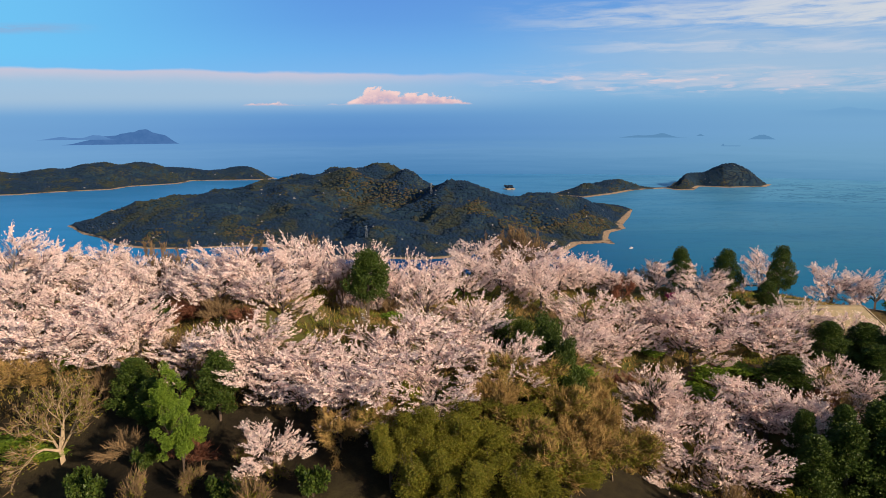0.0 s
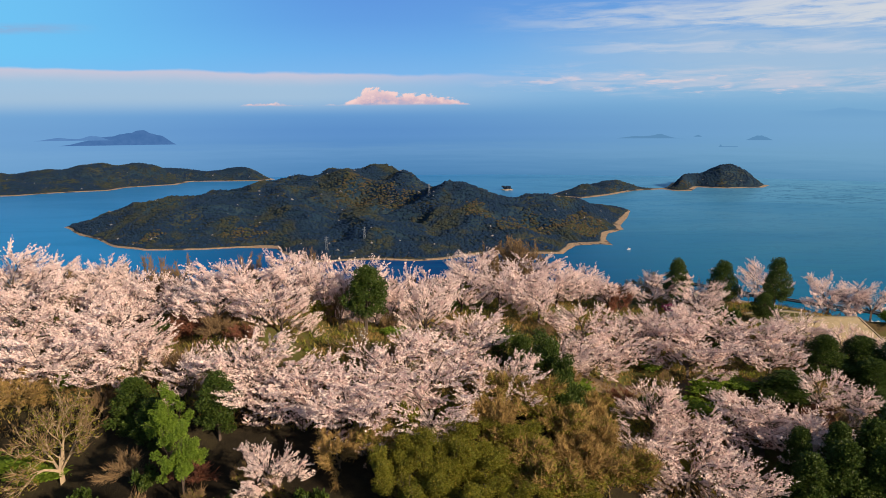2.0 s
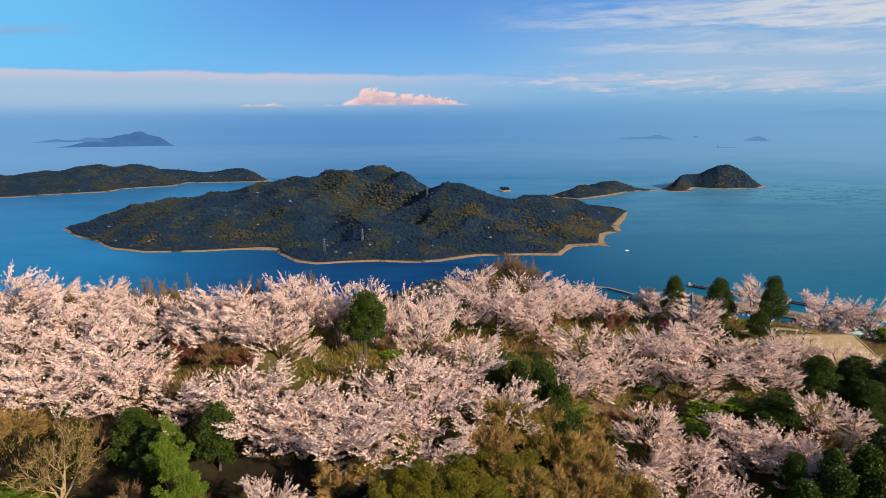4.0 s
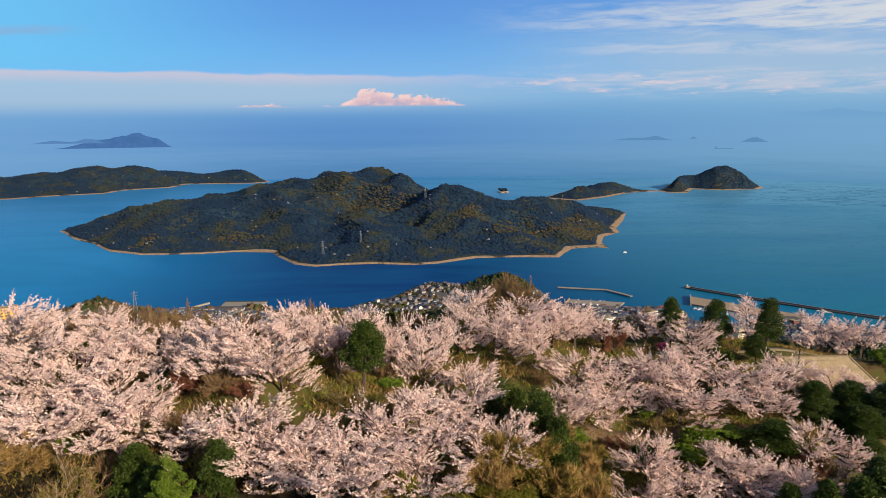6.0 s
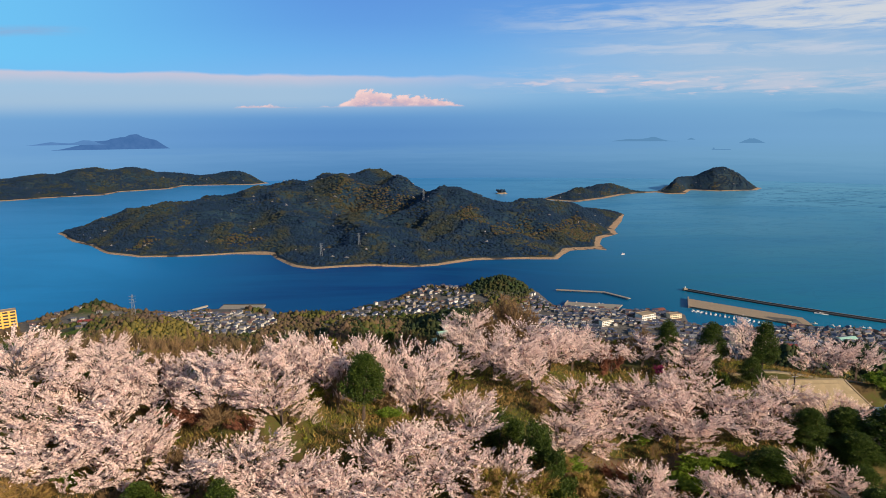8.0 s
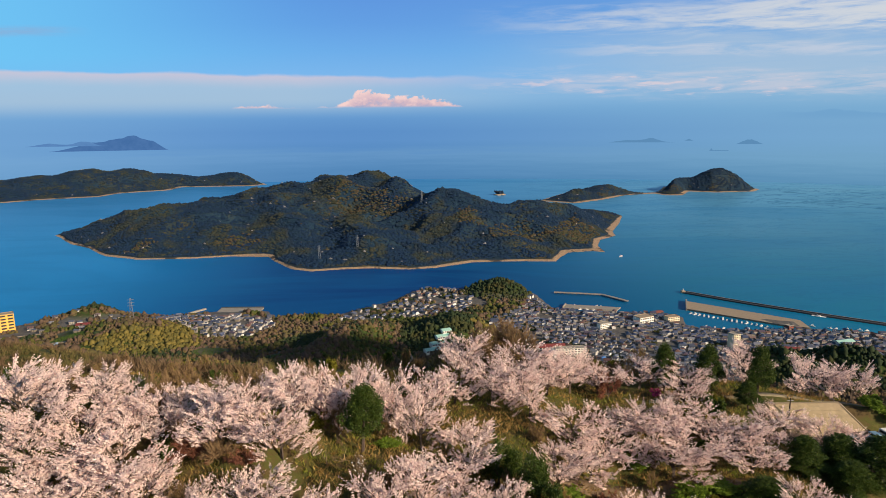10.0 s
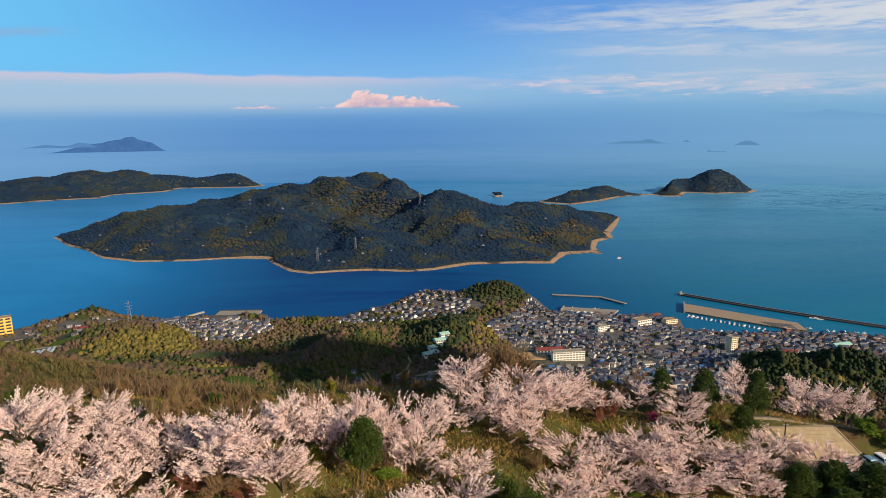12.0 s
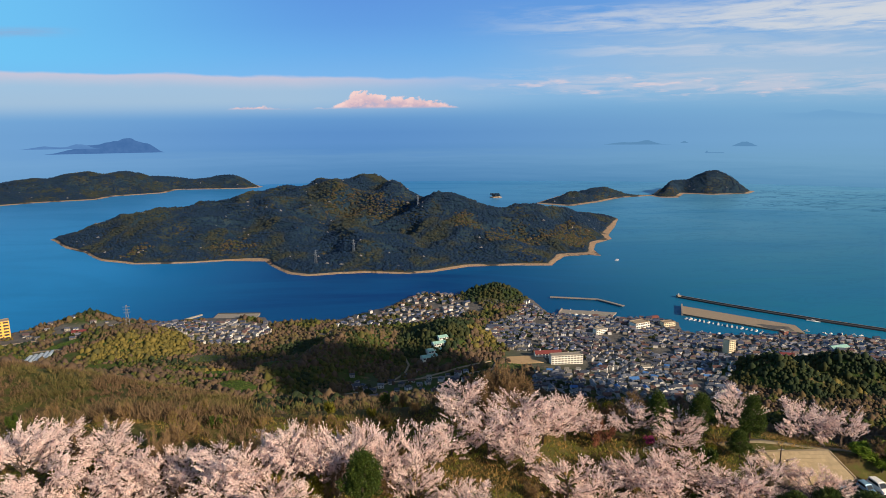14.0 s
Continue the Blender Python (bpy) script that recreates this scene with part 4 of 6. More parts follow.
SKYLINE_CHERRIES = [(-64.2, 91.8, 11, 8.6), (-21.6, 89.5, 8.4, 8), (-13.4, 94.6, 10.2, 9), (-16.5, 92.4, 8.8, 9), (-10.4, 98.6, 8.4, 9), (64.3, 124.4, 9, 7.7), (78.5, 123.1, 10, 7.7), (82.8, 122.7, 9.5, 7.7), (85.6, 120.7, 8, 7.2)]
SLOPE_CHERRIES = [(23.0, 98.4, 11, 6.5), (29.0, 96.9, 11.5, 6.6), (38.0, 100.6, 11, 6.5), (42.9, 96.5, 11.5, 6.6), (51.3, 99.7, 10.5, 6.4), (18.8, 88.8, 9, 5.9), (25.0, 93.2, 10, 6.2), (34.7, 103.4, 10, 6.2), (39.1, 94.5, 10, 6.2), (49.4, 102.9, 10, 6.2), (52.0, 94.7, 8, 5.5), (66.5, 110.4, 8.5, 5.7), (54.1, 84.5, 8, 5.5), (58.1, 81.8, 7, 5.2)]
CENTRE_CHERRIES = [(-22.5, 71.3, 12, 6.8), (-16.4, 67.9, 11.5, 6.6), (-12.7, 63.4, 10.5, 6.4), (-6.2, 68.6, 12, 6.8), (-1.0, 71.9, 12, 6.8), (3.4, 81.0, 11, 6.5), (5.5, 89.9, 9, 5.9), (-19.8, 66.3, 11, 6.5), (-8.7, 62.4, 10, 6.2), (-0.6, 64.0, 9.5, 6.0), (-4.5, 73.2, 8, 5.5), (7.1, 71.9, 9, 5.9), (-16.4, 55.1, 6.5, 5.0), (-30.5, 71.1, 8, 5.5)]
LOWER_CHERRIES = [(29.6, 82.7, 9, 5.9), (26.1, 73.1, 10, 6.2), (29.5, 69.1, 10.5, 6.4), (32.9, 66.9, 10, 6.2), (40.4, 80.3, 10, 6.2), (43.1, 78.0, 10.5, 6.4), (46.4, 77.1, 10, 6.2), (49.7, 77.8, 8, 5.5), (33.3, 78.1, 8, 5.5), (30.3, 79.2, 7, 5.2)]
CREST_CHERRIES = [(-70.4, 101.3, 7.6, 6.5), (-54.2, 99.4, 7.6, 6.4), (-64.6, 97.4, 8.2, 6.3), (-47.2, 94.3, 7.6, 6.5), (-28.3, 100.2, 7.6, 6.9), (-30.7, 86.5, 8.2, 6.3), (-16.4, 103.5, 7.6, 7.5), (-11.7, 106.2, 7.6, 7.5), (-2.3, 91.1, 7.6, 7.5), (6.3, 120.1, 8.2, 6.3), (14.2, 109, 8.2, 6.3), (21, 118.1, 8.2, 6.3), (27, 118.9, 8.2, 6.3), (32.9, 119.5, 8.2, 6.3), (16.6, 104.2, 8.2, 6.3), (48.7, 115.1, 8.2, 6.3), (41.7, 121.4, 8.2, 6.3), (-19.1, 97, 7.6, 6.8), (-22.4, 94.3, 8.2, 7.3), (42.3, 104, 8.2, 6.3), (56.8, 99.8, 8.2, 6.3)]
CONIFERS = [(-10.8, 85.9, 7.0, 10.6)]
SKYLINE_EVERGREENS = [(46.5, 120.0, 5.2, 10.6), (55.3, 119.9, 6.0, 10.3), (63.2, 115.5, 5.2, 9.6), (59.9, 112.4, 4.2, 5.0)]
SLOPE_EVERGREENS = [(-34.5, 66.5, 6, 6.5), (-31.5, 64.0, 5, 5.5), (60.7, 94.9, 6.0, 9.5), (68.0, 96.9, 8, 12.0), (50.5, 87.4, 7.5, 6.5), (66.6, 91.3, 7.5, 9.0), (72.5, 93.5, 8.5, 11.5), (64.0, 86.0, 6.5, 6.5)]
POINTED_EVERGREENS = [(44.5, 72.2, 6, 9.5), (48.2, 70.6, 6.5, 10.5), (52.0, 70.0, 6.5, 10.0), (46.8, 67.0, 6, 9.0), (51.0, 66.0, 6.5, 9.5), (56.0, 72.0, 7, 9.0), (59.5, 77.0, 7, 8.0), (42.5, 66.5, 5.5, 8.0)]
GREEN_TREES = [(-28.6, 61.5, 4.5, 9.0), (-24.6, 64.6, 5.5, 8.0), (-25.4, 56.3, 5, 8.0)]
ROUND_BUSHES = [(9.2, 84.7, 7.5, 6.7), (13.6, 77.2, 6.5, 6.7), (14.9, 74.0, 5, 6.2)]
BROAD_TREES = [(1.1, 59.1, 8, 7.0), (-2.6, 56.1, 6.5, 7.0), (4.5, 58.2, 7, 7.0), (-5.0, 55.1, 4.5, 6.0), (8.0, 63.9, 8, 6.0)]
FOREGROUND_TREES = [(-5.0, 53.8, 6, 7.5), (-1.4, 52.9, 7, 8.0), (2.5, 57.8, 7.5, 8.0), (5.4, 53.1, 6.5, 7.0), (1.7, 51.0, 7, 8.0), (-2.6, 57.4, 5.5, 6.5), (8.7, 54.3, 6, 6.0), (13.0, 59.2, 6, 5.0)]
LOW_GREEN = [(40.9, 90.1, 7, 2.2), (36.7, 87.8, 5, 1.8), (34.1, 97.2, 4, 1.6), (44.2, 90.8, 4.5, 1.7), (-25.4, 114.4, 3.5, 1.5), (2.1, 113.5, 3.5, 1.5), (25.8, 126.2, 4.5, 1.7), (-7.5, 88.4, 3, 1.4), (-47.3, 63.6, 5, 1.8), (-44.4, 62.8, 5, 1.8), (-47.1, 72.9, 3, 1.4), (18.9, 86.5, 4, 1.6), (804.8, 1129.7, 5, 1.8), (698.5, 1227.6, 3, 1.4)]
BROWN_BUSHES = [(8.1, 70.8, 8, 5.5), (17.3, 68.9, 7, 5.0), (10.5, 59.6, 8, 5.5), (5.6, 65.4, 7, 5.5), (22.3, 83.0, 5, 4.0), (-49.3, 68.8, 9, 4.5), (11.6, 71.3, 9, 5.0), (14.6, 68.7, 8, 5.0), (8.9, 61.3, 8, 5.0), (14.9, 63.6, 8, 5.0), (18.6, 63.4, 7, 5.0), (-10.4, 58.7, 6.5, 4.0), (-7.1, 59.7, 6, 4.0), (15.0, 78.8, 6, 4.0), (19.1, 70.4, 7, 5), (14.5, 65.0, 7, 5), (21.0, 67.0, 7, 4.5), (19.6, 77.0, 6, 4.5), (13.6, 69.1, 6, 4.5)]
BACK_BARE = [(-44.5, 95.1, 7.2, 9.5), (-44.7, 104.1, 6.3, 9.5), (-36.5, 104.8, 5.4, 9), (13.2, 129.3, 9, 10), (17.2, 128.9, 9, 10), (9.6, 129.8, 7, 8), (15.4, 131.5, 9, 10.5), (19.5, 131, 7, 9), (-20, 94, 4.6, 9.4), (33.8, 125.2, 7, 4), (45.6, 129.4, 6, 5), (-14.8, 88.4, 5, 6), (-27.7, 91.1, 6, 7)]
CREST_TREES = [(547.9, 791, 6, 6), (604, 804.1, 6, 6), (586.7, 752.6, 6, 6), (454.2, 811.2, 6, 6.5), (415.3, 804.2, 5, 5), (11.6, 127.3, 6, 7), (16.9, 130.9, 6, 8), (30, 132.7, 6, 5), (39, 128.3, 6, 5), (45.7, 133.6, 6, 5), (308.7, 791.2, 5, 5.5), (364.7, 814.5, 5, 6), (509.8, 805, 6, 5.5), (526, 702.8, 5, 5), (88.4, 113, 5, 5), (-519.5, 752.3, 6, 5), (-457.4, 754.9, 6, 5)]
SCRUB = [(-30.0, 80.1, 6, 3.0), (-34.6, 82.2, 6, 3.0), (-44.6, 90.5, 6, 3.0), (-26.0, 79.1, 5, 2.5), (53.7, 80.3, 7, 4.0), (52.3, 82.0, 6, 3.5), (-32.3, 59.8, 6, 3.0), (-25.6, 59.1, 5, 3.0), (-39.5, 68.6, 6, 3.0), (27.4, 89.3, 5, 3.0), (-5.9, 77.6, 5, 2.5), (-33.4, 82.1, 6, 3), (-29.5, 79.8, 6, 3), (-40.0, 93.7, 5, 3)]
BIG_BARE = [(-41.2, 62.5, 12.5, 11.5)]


def plant_hilltop():
    rng = np.random.default_rng(5)
    cherries = [make_cherry(s) for s in (21, 22, 23, 24, 25, 26)]
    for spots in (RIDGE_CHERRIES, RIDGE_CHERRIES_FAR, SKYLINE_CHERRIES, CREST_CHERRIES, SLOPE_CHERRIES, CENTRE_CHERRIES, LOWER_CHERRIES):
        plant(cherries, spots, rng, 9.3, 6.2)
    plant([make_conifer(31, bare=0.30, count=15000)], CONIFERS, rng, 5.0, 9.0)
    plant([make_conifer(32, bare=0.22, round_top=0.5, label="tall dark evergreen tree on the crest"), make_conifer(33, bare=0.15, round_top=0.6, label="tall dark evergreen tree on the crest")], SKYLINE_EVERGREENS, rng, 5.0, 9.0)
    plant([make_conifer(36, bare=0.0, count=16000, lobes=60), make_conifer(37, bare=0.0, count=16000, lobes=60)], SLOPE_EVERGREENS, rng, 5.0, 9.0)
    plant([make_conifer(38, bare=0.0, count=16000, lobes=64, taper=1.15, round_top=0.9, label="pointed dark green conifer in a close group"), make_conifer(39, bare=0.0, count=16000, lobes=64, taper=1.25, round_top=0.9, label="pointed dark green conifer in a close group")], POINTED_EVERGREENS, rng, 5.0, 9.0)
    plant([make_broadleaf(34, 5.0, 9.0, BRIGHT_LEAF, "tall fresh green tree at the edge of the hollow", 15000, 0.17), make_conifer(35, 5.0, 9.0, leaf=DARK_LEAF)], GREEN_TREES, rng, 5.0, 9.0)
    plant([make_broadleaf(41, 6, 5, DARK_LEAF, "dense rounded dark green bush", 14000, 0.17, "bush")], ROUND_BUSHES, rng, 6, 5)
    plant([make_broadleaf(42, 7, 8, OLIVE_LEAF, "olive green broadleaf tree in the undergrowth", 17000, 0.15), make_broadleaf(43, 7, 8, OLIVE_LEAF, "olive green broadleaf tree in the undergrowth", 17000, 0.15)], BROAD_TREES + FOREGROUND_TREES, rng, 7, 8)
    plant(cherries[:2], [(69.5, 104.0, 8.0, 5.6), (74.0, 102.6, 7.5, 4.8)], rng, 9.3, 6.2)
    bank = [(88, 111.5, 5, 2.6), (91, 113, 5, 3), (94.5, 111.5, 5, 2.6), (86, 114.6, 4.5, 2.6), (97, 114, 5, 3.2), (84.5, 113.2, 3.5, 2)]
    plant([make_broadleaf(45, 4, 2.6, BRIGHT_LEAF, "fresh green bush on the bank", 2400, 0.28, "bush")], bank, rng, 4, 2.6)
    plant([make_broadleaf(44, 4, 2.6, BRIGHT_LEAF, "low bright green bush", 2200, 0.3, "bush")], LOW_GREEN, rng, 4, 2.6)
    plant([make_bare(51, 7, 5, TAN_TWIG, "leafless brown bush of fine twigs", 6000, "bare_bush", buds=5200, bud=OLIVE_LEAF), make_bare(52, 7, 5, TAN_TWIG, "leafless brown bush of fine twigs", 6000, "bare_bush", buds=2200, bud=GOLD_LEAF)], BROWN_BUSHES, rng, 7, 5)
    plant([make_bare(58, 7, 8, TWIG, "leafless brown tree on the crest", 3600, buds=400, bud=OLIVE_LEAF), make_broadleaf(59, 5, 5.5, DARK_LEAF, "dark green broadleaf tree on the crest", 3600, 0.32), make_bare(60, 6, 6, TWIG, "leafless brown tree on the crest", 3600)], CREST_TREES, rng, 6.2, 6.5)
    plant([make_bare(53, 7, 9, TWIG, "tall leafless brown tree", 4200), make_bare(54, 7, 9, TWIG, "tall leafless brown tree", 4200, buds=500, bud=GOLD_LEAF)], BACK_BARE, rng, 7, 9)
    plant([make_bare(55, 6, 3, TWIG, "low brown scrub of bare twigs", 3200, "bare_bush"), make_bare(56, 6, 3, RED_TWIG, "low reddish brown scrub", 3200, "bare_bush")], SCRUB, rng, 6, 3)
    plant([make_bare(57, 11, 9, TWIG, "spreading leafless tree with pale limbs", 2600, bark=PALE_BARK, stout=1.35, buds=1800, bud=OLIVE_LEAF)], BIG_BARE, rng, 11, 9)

    # tall trees on the near slope, out of view, added to shade the hollow
    plant([make_broadleaf(46, 7, 11, OLIVE_LEAF, "tall broadleaf tree out of view, added to shade the hollow")], [(-7, 36, 7, 10), (-1, 39, 7, 9), (4, 36, 7.5, 11), (8, 38, 7, 10.5), (12, 33, 7.5, 13.5), (-3, 32, 7, 12), (7, 31, 7.5, 14), (-12, 33, 7, 9.5), (-14, 38, 6.5, 7), (0, 35, 7, 11.5), (-18, 34, 7, 9), (16, 28, 8, 18), (2, 28, 8, 17.5), (7, 27.5, 8, 19), (12, 25.5, 8, 20), (19, 23.5, 8, 21), (25, 22, 8, 21), (-4, 27, 7.5, 16)], rng, 7, 11)
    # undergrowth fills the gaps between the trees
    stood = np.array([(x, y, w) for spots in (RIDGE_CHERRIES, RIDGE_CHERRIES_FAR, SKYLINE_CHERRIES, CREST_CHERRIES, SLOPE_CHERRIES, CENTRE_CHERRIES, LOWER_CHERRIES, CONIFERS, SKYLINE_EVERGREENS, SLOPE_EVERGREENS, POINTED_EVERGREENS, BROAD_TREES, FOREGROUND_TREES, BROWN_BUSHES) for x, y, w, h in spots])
    brown = [make_bare(61, 4, 2.4, TWIG, "leafless brown bush in the undergrowth", 2600, "bare_bush", buds=500, bud=OLIVE_LEAF), make_bare(62, 4, 2.4, TWIG, "leafless brown bush in the undergrowth", 2600, "bare_bush", buds=300, bud=GOLD_LEAF)]
    green = [make_broadleaf(63, 4, 2.6, OLIVE_LEAF, "rounded olive green bush", 2400, 0.3, "bush"), make_broadleaf(64, 4, 2.6, DARK_LEAF, "rounded dark green bush", 2400, 0.3, "bush"), make_broadleaf(65, 4, 2.6, OLIVE_LEAF, "rounded olive green bush", 2400, 0.3, "bush")]
    low, green_low = [], []
    for n in range(2600):
        y = rng.uniform(44, 150)
        x = rng.uniform(-0.78, 0.78) * (y + 8)
        if (np.hypot(stood[:, 0] - x, stood[:, 1] - y) < 2.2 + 0.12 * stood[:, 2]).any() or (60 < x < 120 and 84 < y < 122):
            continue
        if -22 < x < 2 and 72 < y < 88 or 18 < x < 44 and 108 < y < 128 or -50 < x < -4 and y < 68:
            continue
        stood = np.vstack([stood, (x, y, 11.0 if y < 75 else 16.0)])
        spot = (x, y, rng.uniform(2.8, 5.2), rng.uniform(1.6, 3.4) * (1.35 if y < 70 else 1.0))
        (green_low if rng.random() < (0.62 if y < 72 else 0.35) else low).append(spot)
    plant(brown, low[:80], rng, 4, 2.4)
    plant(green, green_low[:80], rng, 4, 2.6)
    # dim bushes on the floor of the hollow
    dim = [(-33, 53, 4, 2.6), (-28, 51, 4.5, 3), (-20, 52, 4, 2.4), (-16, 55, 3.6, 2.2), (-12, 52, 4, 2.6), (-24, 54, 3.6, 2.0), (-30, 58, 3.5, 2.2), (-17, 49, 4.5, 3), (-22, 47, 4, 2.6), (-27, 46, 4, 2.6), (-13, 46, 4.5, 3), (-20, 58, 3.2, 2.0), (-36, 57, 3.5, 2.4)]
    plant([green[1], brown[0]], dim, rng, 4, 2.6)


def hill_grass():
    """Dry and green grass in tufts over the hilltop."""
    rng = np.random.default_rng(6)
    n = 42000
    y = rng.uniform(66, 135, n)
    x = rng.uniform(-0.75, 0.75, n) * (y + 12)
    z = mainland(x, y)
    keep = (ripple(x, y, 6, 9) > -0.55) & ~((x > 62) & (x < 118) & (y > 88) & (y < 116))
    p = np.stack([x, y, z], 1)[keep]
    k = 4
    p = np.repeat(p, k, 0) + rng.standard_normal((len(p) * k, 3)) * (0.22, 0.22, 0.0)
    d = rng.standard_normal(p.shape) * (0.5, 0.5, 0.15) + (0, 0, 0.8)
    q = p + d * rng.uniform(0.25, 0.8, len(p))[:, None]
    w = rng.standard_normal(p.shape) * (0.06, 0.06, 0)
    v = np.stack([p - w, p + w, q], 1).reshape(-1, 3)
    thing("grass", "tufts of dry tan and green grass", "grass", kind="stuff", data=mesh_of("grass", v, np.arange(len(v)).reshape(-1, 3), DRY_GRASS))


# open ground among the woods: x, y, radius
CLEARINGS = ((-60, 850, 30), (5, 880, 40), (-95, 890, 22), (20, 945, 14), (205, 960, 58), (150, 985, 32), (-288, 835, 7), (-655, 1020, 26), (-655, 1100, 30), (-700, 1190, 34), (-780, 1120, 30), (-640, 1215, 24))
# terraced plots: x, y, half length, half width, turn
FIELDS = ((-290, 895, 56, 34, 18), (-255, 965, 34, 22, 0), (-530, 945, 44, 20, 10), (-262, 800, 30, 16, -15), (-300, 840, 24, 14, 30), (-55, 838, 34, 16, 20), (-20, 862, 26, 14, 8), (-640, 1060, 30, 20, 15), (120, 940, 30, 16, 10), (-370, 1000, 30, 22, 5), (-120, 895, 24, 14, 0))
ROADS = ([(-860, 1090), (-784, 1112), (-746, 1124), (-691, 1128), (-660, 1150), (-650, 1182), (-622, 1231)],
         [(-215, 790), (-130, 834), (-100, 846), (-78, 868), (-62, 883), (-20, 893), (40, 900), (95, 930), (108, 975)],
         [(-62, 883), (-42, 915), (-36, 945), (-44, 975)],
         [(-700, 1046), (-674, 1048), (-627, 1035)],
         [(-20, 893), (25, 918), (60, 940), (95, 962)])


def hillside_woods():
    """Scrub and woods down the slopes to the villages."""
    rng = np.random.default_rng(7)
    n = 125000
    y = rng.uniform(110, 1420, n)
    x = rng.uniform(-0.82, 0.82, n) * (y + 30)
    d = inland(x, y, COAST)
    h = mainland(x, y)
    r = np.hypot(x * 0.85, y)
    keep = (d > 14) & (r > np.where(x < -0.30 * y, 400, 160) + 20 * ripple(x, y, 30, 2)) & ((ripple(x, y, 42, 7) < 0.8) | (x > 200))
    for edge in VILLAGES[:2]:
        keep &= inland(x, y, edge) < 4
    keep &= (inland(x, y, VILLAGES[2]) < 4) | (ripple(x, y, 24, 23) > 0.35)
    for cx, cy, wide in CLEARINGS:
        keep &= np.hypot(x - cx, y - cy) + 7 * ripple(x, y, 9, 3) > wide
    for cx, cy, rx, ry, turn in FIELDS:
        keep &= mound(x, y, cx, cy, rx, ry, turn) + 0.08 * ripple(x, y, 11, 5) < 0.37
    for line in ROADS:
        keep &= np.abs(inland(x, y, np.array(line + line[-2:0:-1], float))) > 5
    x, y, h, r = x[keep], y[keep], h[keep], r[keep]
    size = np.clip(0.6 + r / 480, 1.0, 2.4) * rng.uniform(0.55, 1.35, len(x))
    size = np.where(rng.random(len(x)) < 0.10, size * 1.7, size)
    tall = np.where(rng.random(len(x)) < 0.45, 1.9, 1.1)
    tone = ripple(x, y, 36, 51) + 0.6 * ripple(x, y, 15, 53) + 0.35 * rng.standard_normal(len(x))
    evergreen = sum(mound(x, y, *m) for m in ((10, 1075, 55, 100, -15), (150, 1395, 80, 60, -15), (508, 868, 40, 90, 48), (625, 880, 42, 90, 48), (-690, 1290, 60, 40, 20), (-210, 1060, 60, 40, 10))) > 0.25
    evergreen |= (tone < np.where(r < 470, -0.2, -0.9)) & ((r > 430) | (x > -0.30 * y))
    bamboo = (sum(mound(x, y, *m) for m in ((88, 1060, 26, 60, -12), (-500, 1015, 90, 34, 8), (-470, 1075, 55, 40, 0), (560, 845, 12, 60, 48), (-330, 905, 30, 20, 0))) > 0.35) & ~((tone > 1.0))
    brown = ~bamboo & ~evergreen & ((tone > np.where(r < 470, 0.9, 0.15)) | ((r < 470) & (x < -0.30 * y)))
    green = ~bamboo & ~evergreen & ~brown
    for mask, mat, label in (
            (evergreen & ~bamboo, DARK_WOOD, "dark evergreen woods on the low hills"), (bamboo, BAMBOO_WOOD, "golden green bamboo groves on the slopes"),
            (brown, BROWN_WOOD, "leafless brown woods on the hillside"), (green, HILL_WOOD, "mixed green scrub on the hillside")):
        c = np.stack([x, y, h + 0.4 * size * tall + 1.2 * np.maximum(0, ripple(x, y, 7, 27))], 1)
        v, f = crowns(c[mask], size[mask] * 1.1, rng, tall[mask])
        thing("woodland", label, "woodland", kind="stuff", data=mesh_of("woodland", v, f, mat, True))
    # rows of low fruit trees and crops on the terraces
    rows = []
    for cx, cy, rx, ry, turn in FIELDS:
        u, w = np.meshgrid(np.arange(-rx, rx, 2.1), np.arange(-ry, ry, 4.6))
        u, w = u.ravel() + rng.normal(0, 0.35, u.size), w.ravel() + rng.normal(0, 0.3, u.size)
        c, q = math.cos(radians(turn)), math.sin(radians(turn))
        px, py = cx + u * c - w * q, cy + u * q + w * c
        ok = (mound(px, py, cx, cy, rx, ry, turn) + 0.08 * ripple(px, py, 11, 5) > 0.42) & (ripple(px, py, 8, 61) < 0.75)
        rows.append(np.stack([px[ok], py[ok], mainland(px[ok], py[ok]) + 0.5], 1))
    rows = np.concatenate(rows)
    v, f = puffs(rows, rng.uniform(0.7, 1.5, len(rows)), rng, 1.2)
    thing("orchard_rows", "rows of low green fruit trees on the terraces", "orchard", kind="stuff", data=mesh_of("orchard_rows", v, f, ORCHARD, True))
    # garden trees among the houses
    p = rng.uniform((-560, 790), (1000, 1440), (60000, 2))
    inside = sum((inland(p[:, 0], p[:, 1], edge) > 0).astype(int) for edge in VILLAGES) > 0
    clump = ripple(p[:, 0], p[:, 1], 26, 17) + 0.8 * ripple(p[:, 0], p[:, 1], 70, 19)
    p = p[inside & (clump > 0.8)][:4200]
    r = rng.uniform(1.6, 3.4, len(p))
    v, f = puffs(np.column_stack([p, mainland(p[:, 0], p[:, 1]) + 0.9 * r]), r, rng)
    thing("garden_trees", "clumps of garden trees between the houses", "trees", kind="stuff", data=mesh_of("garden_trees", v, f, DARK_WOOD, True))


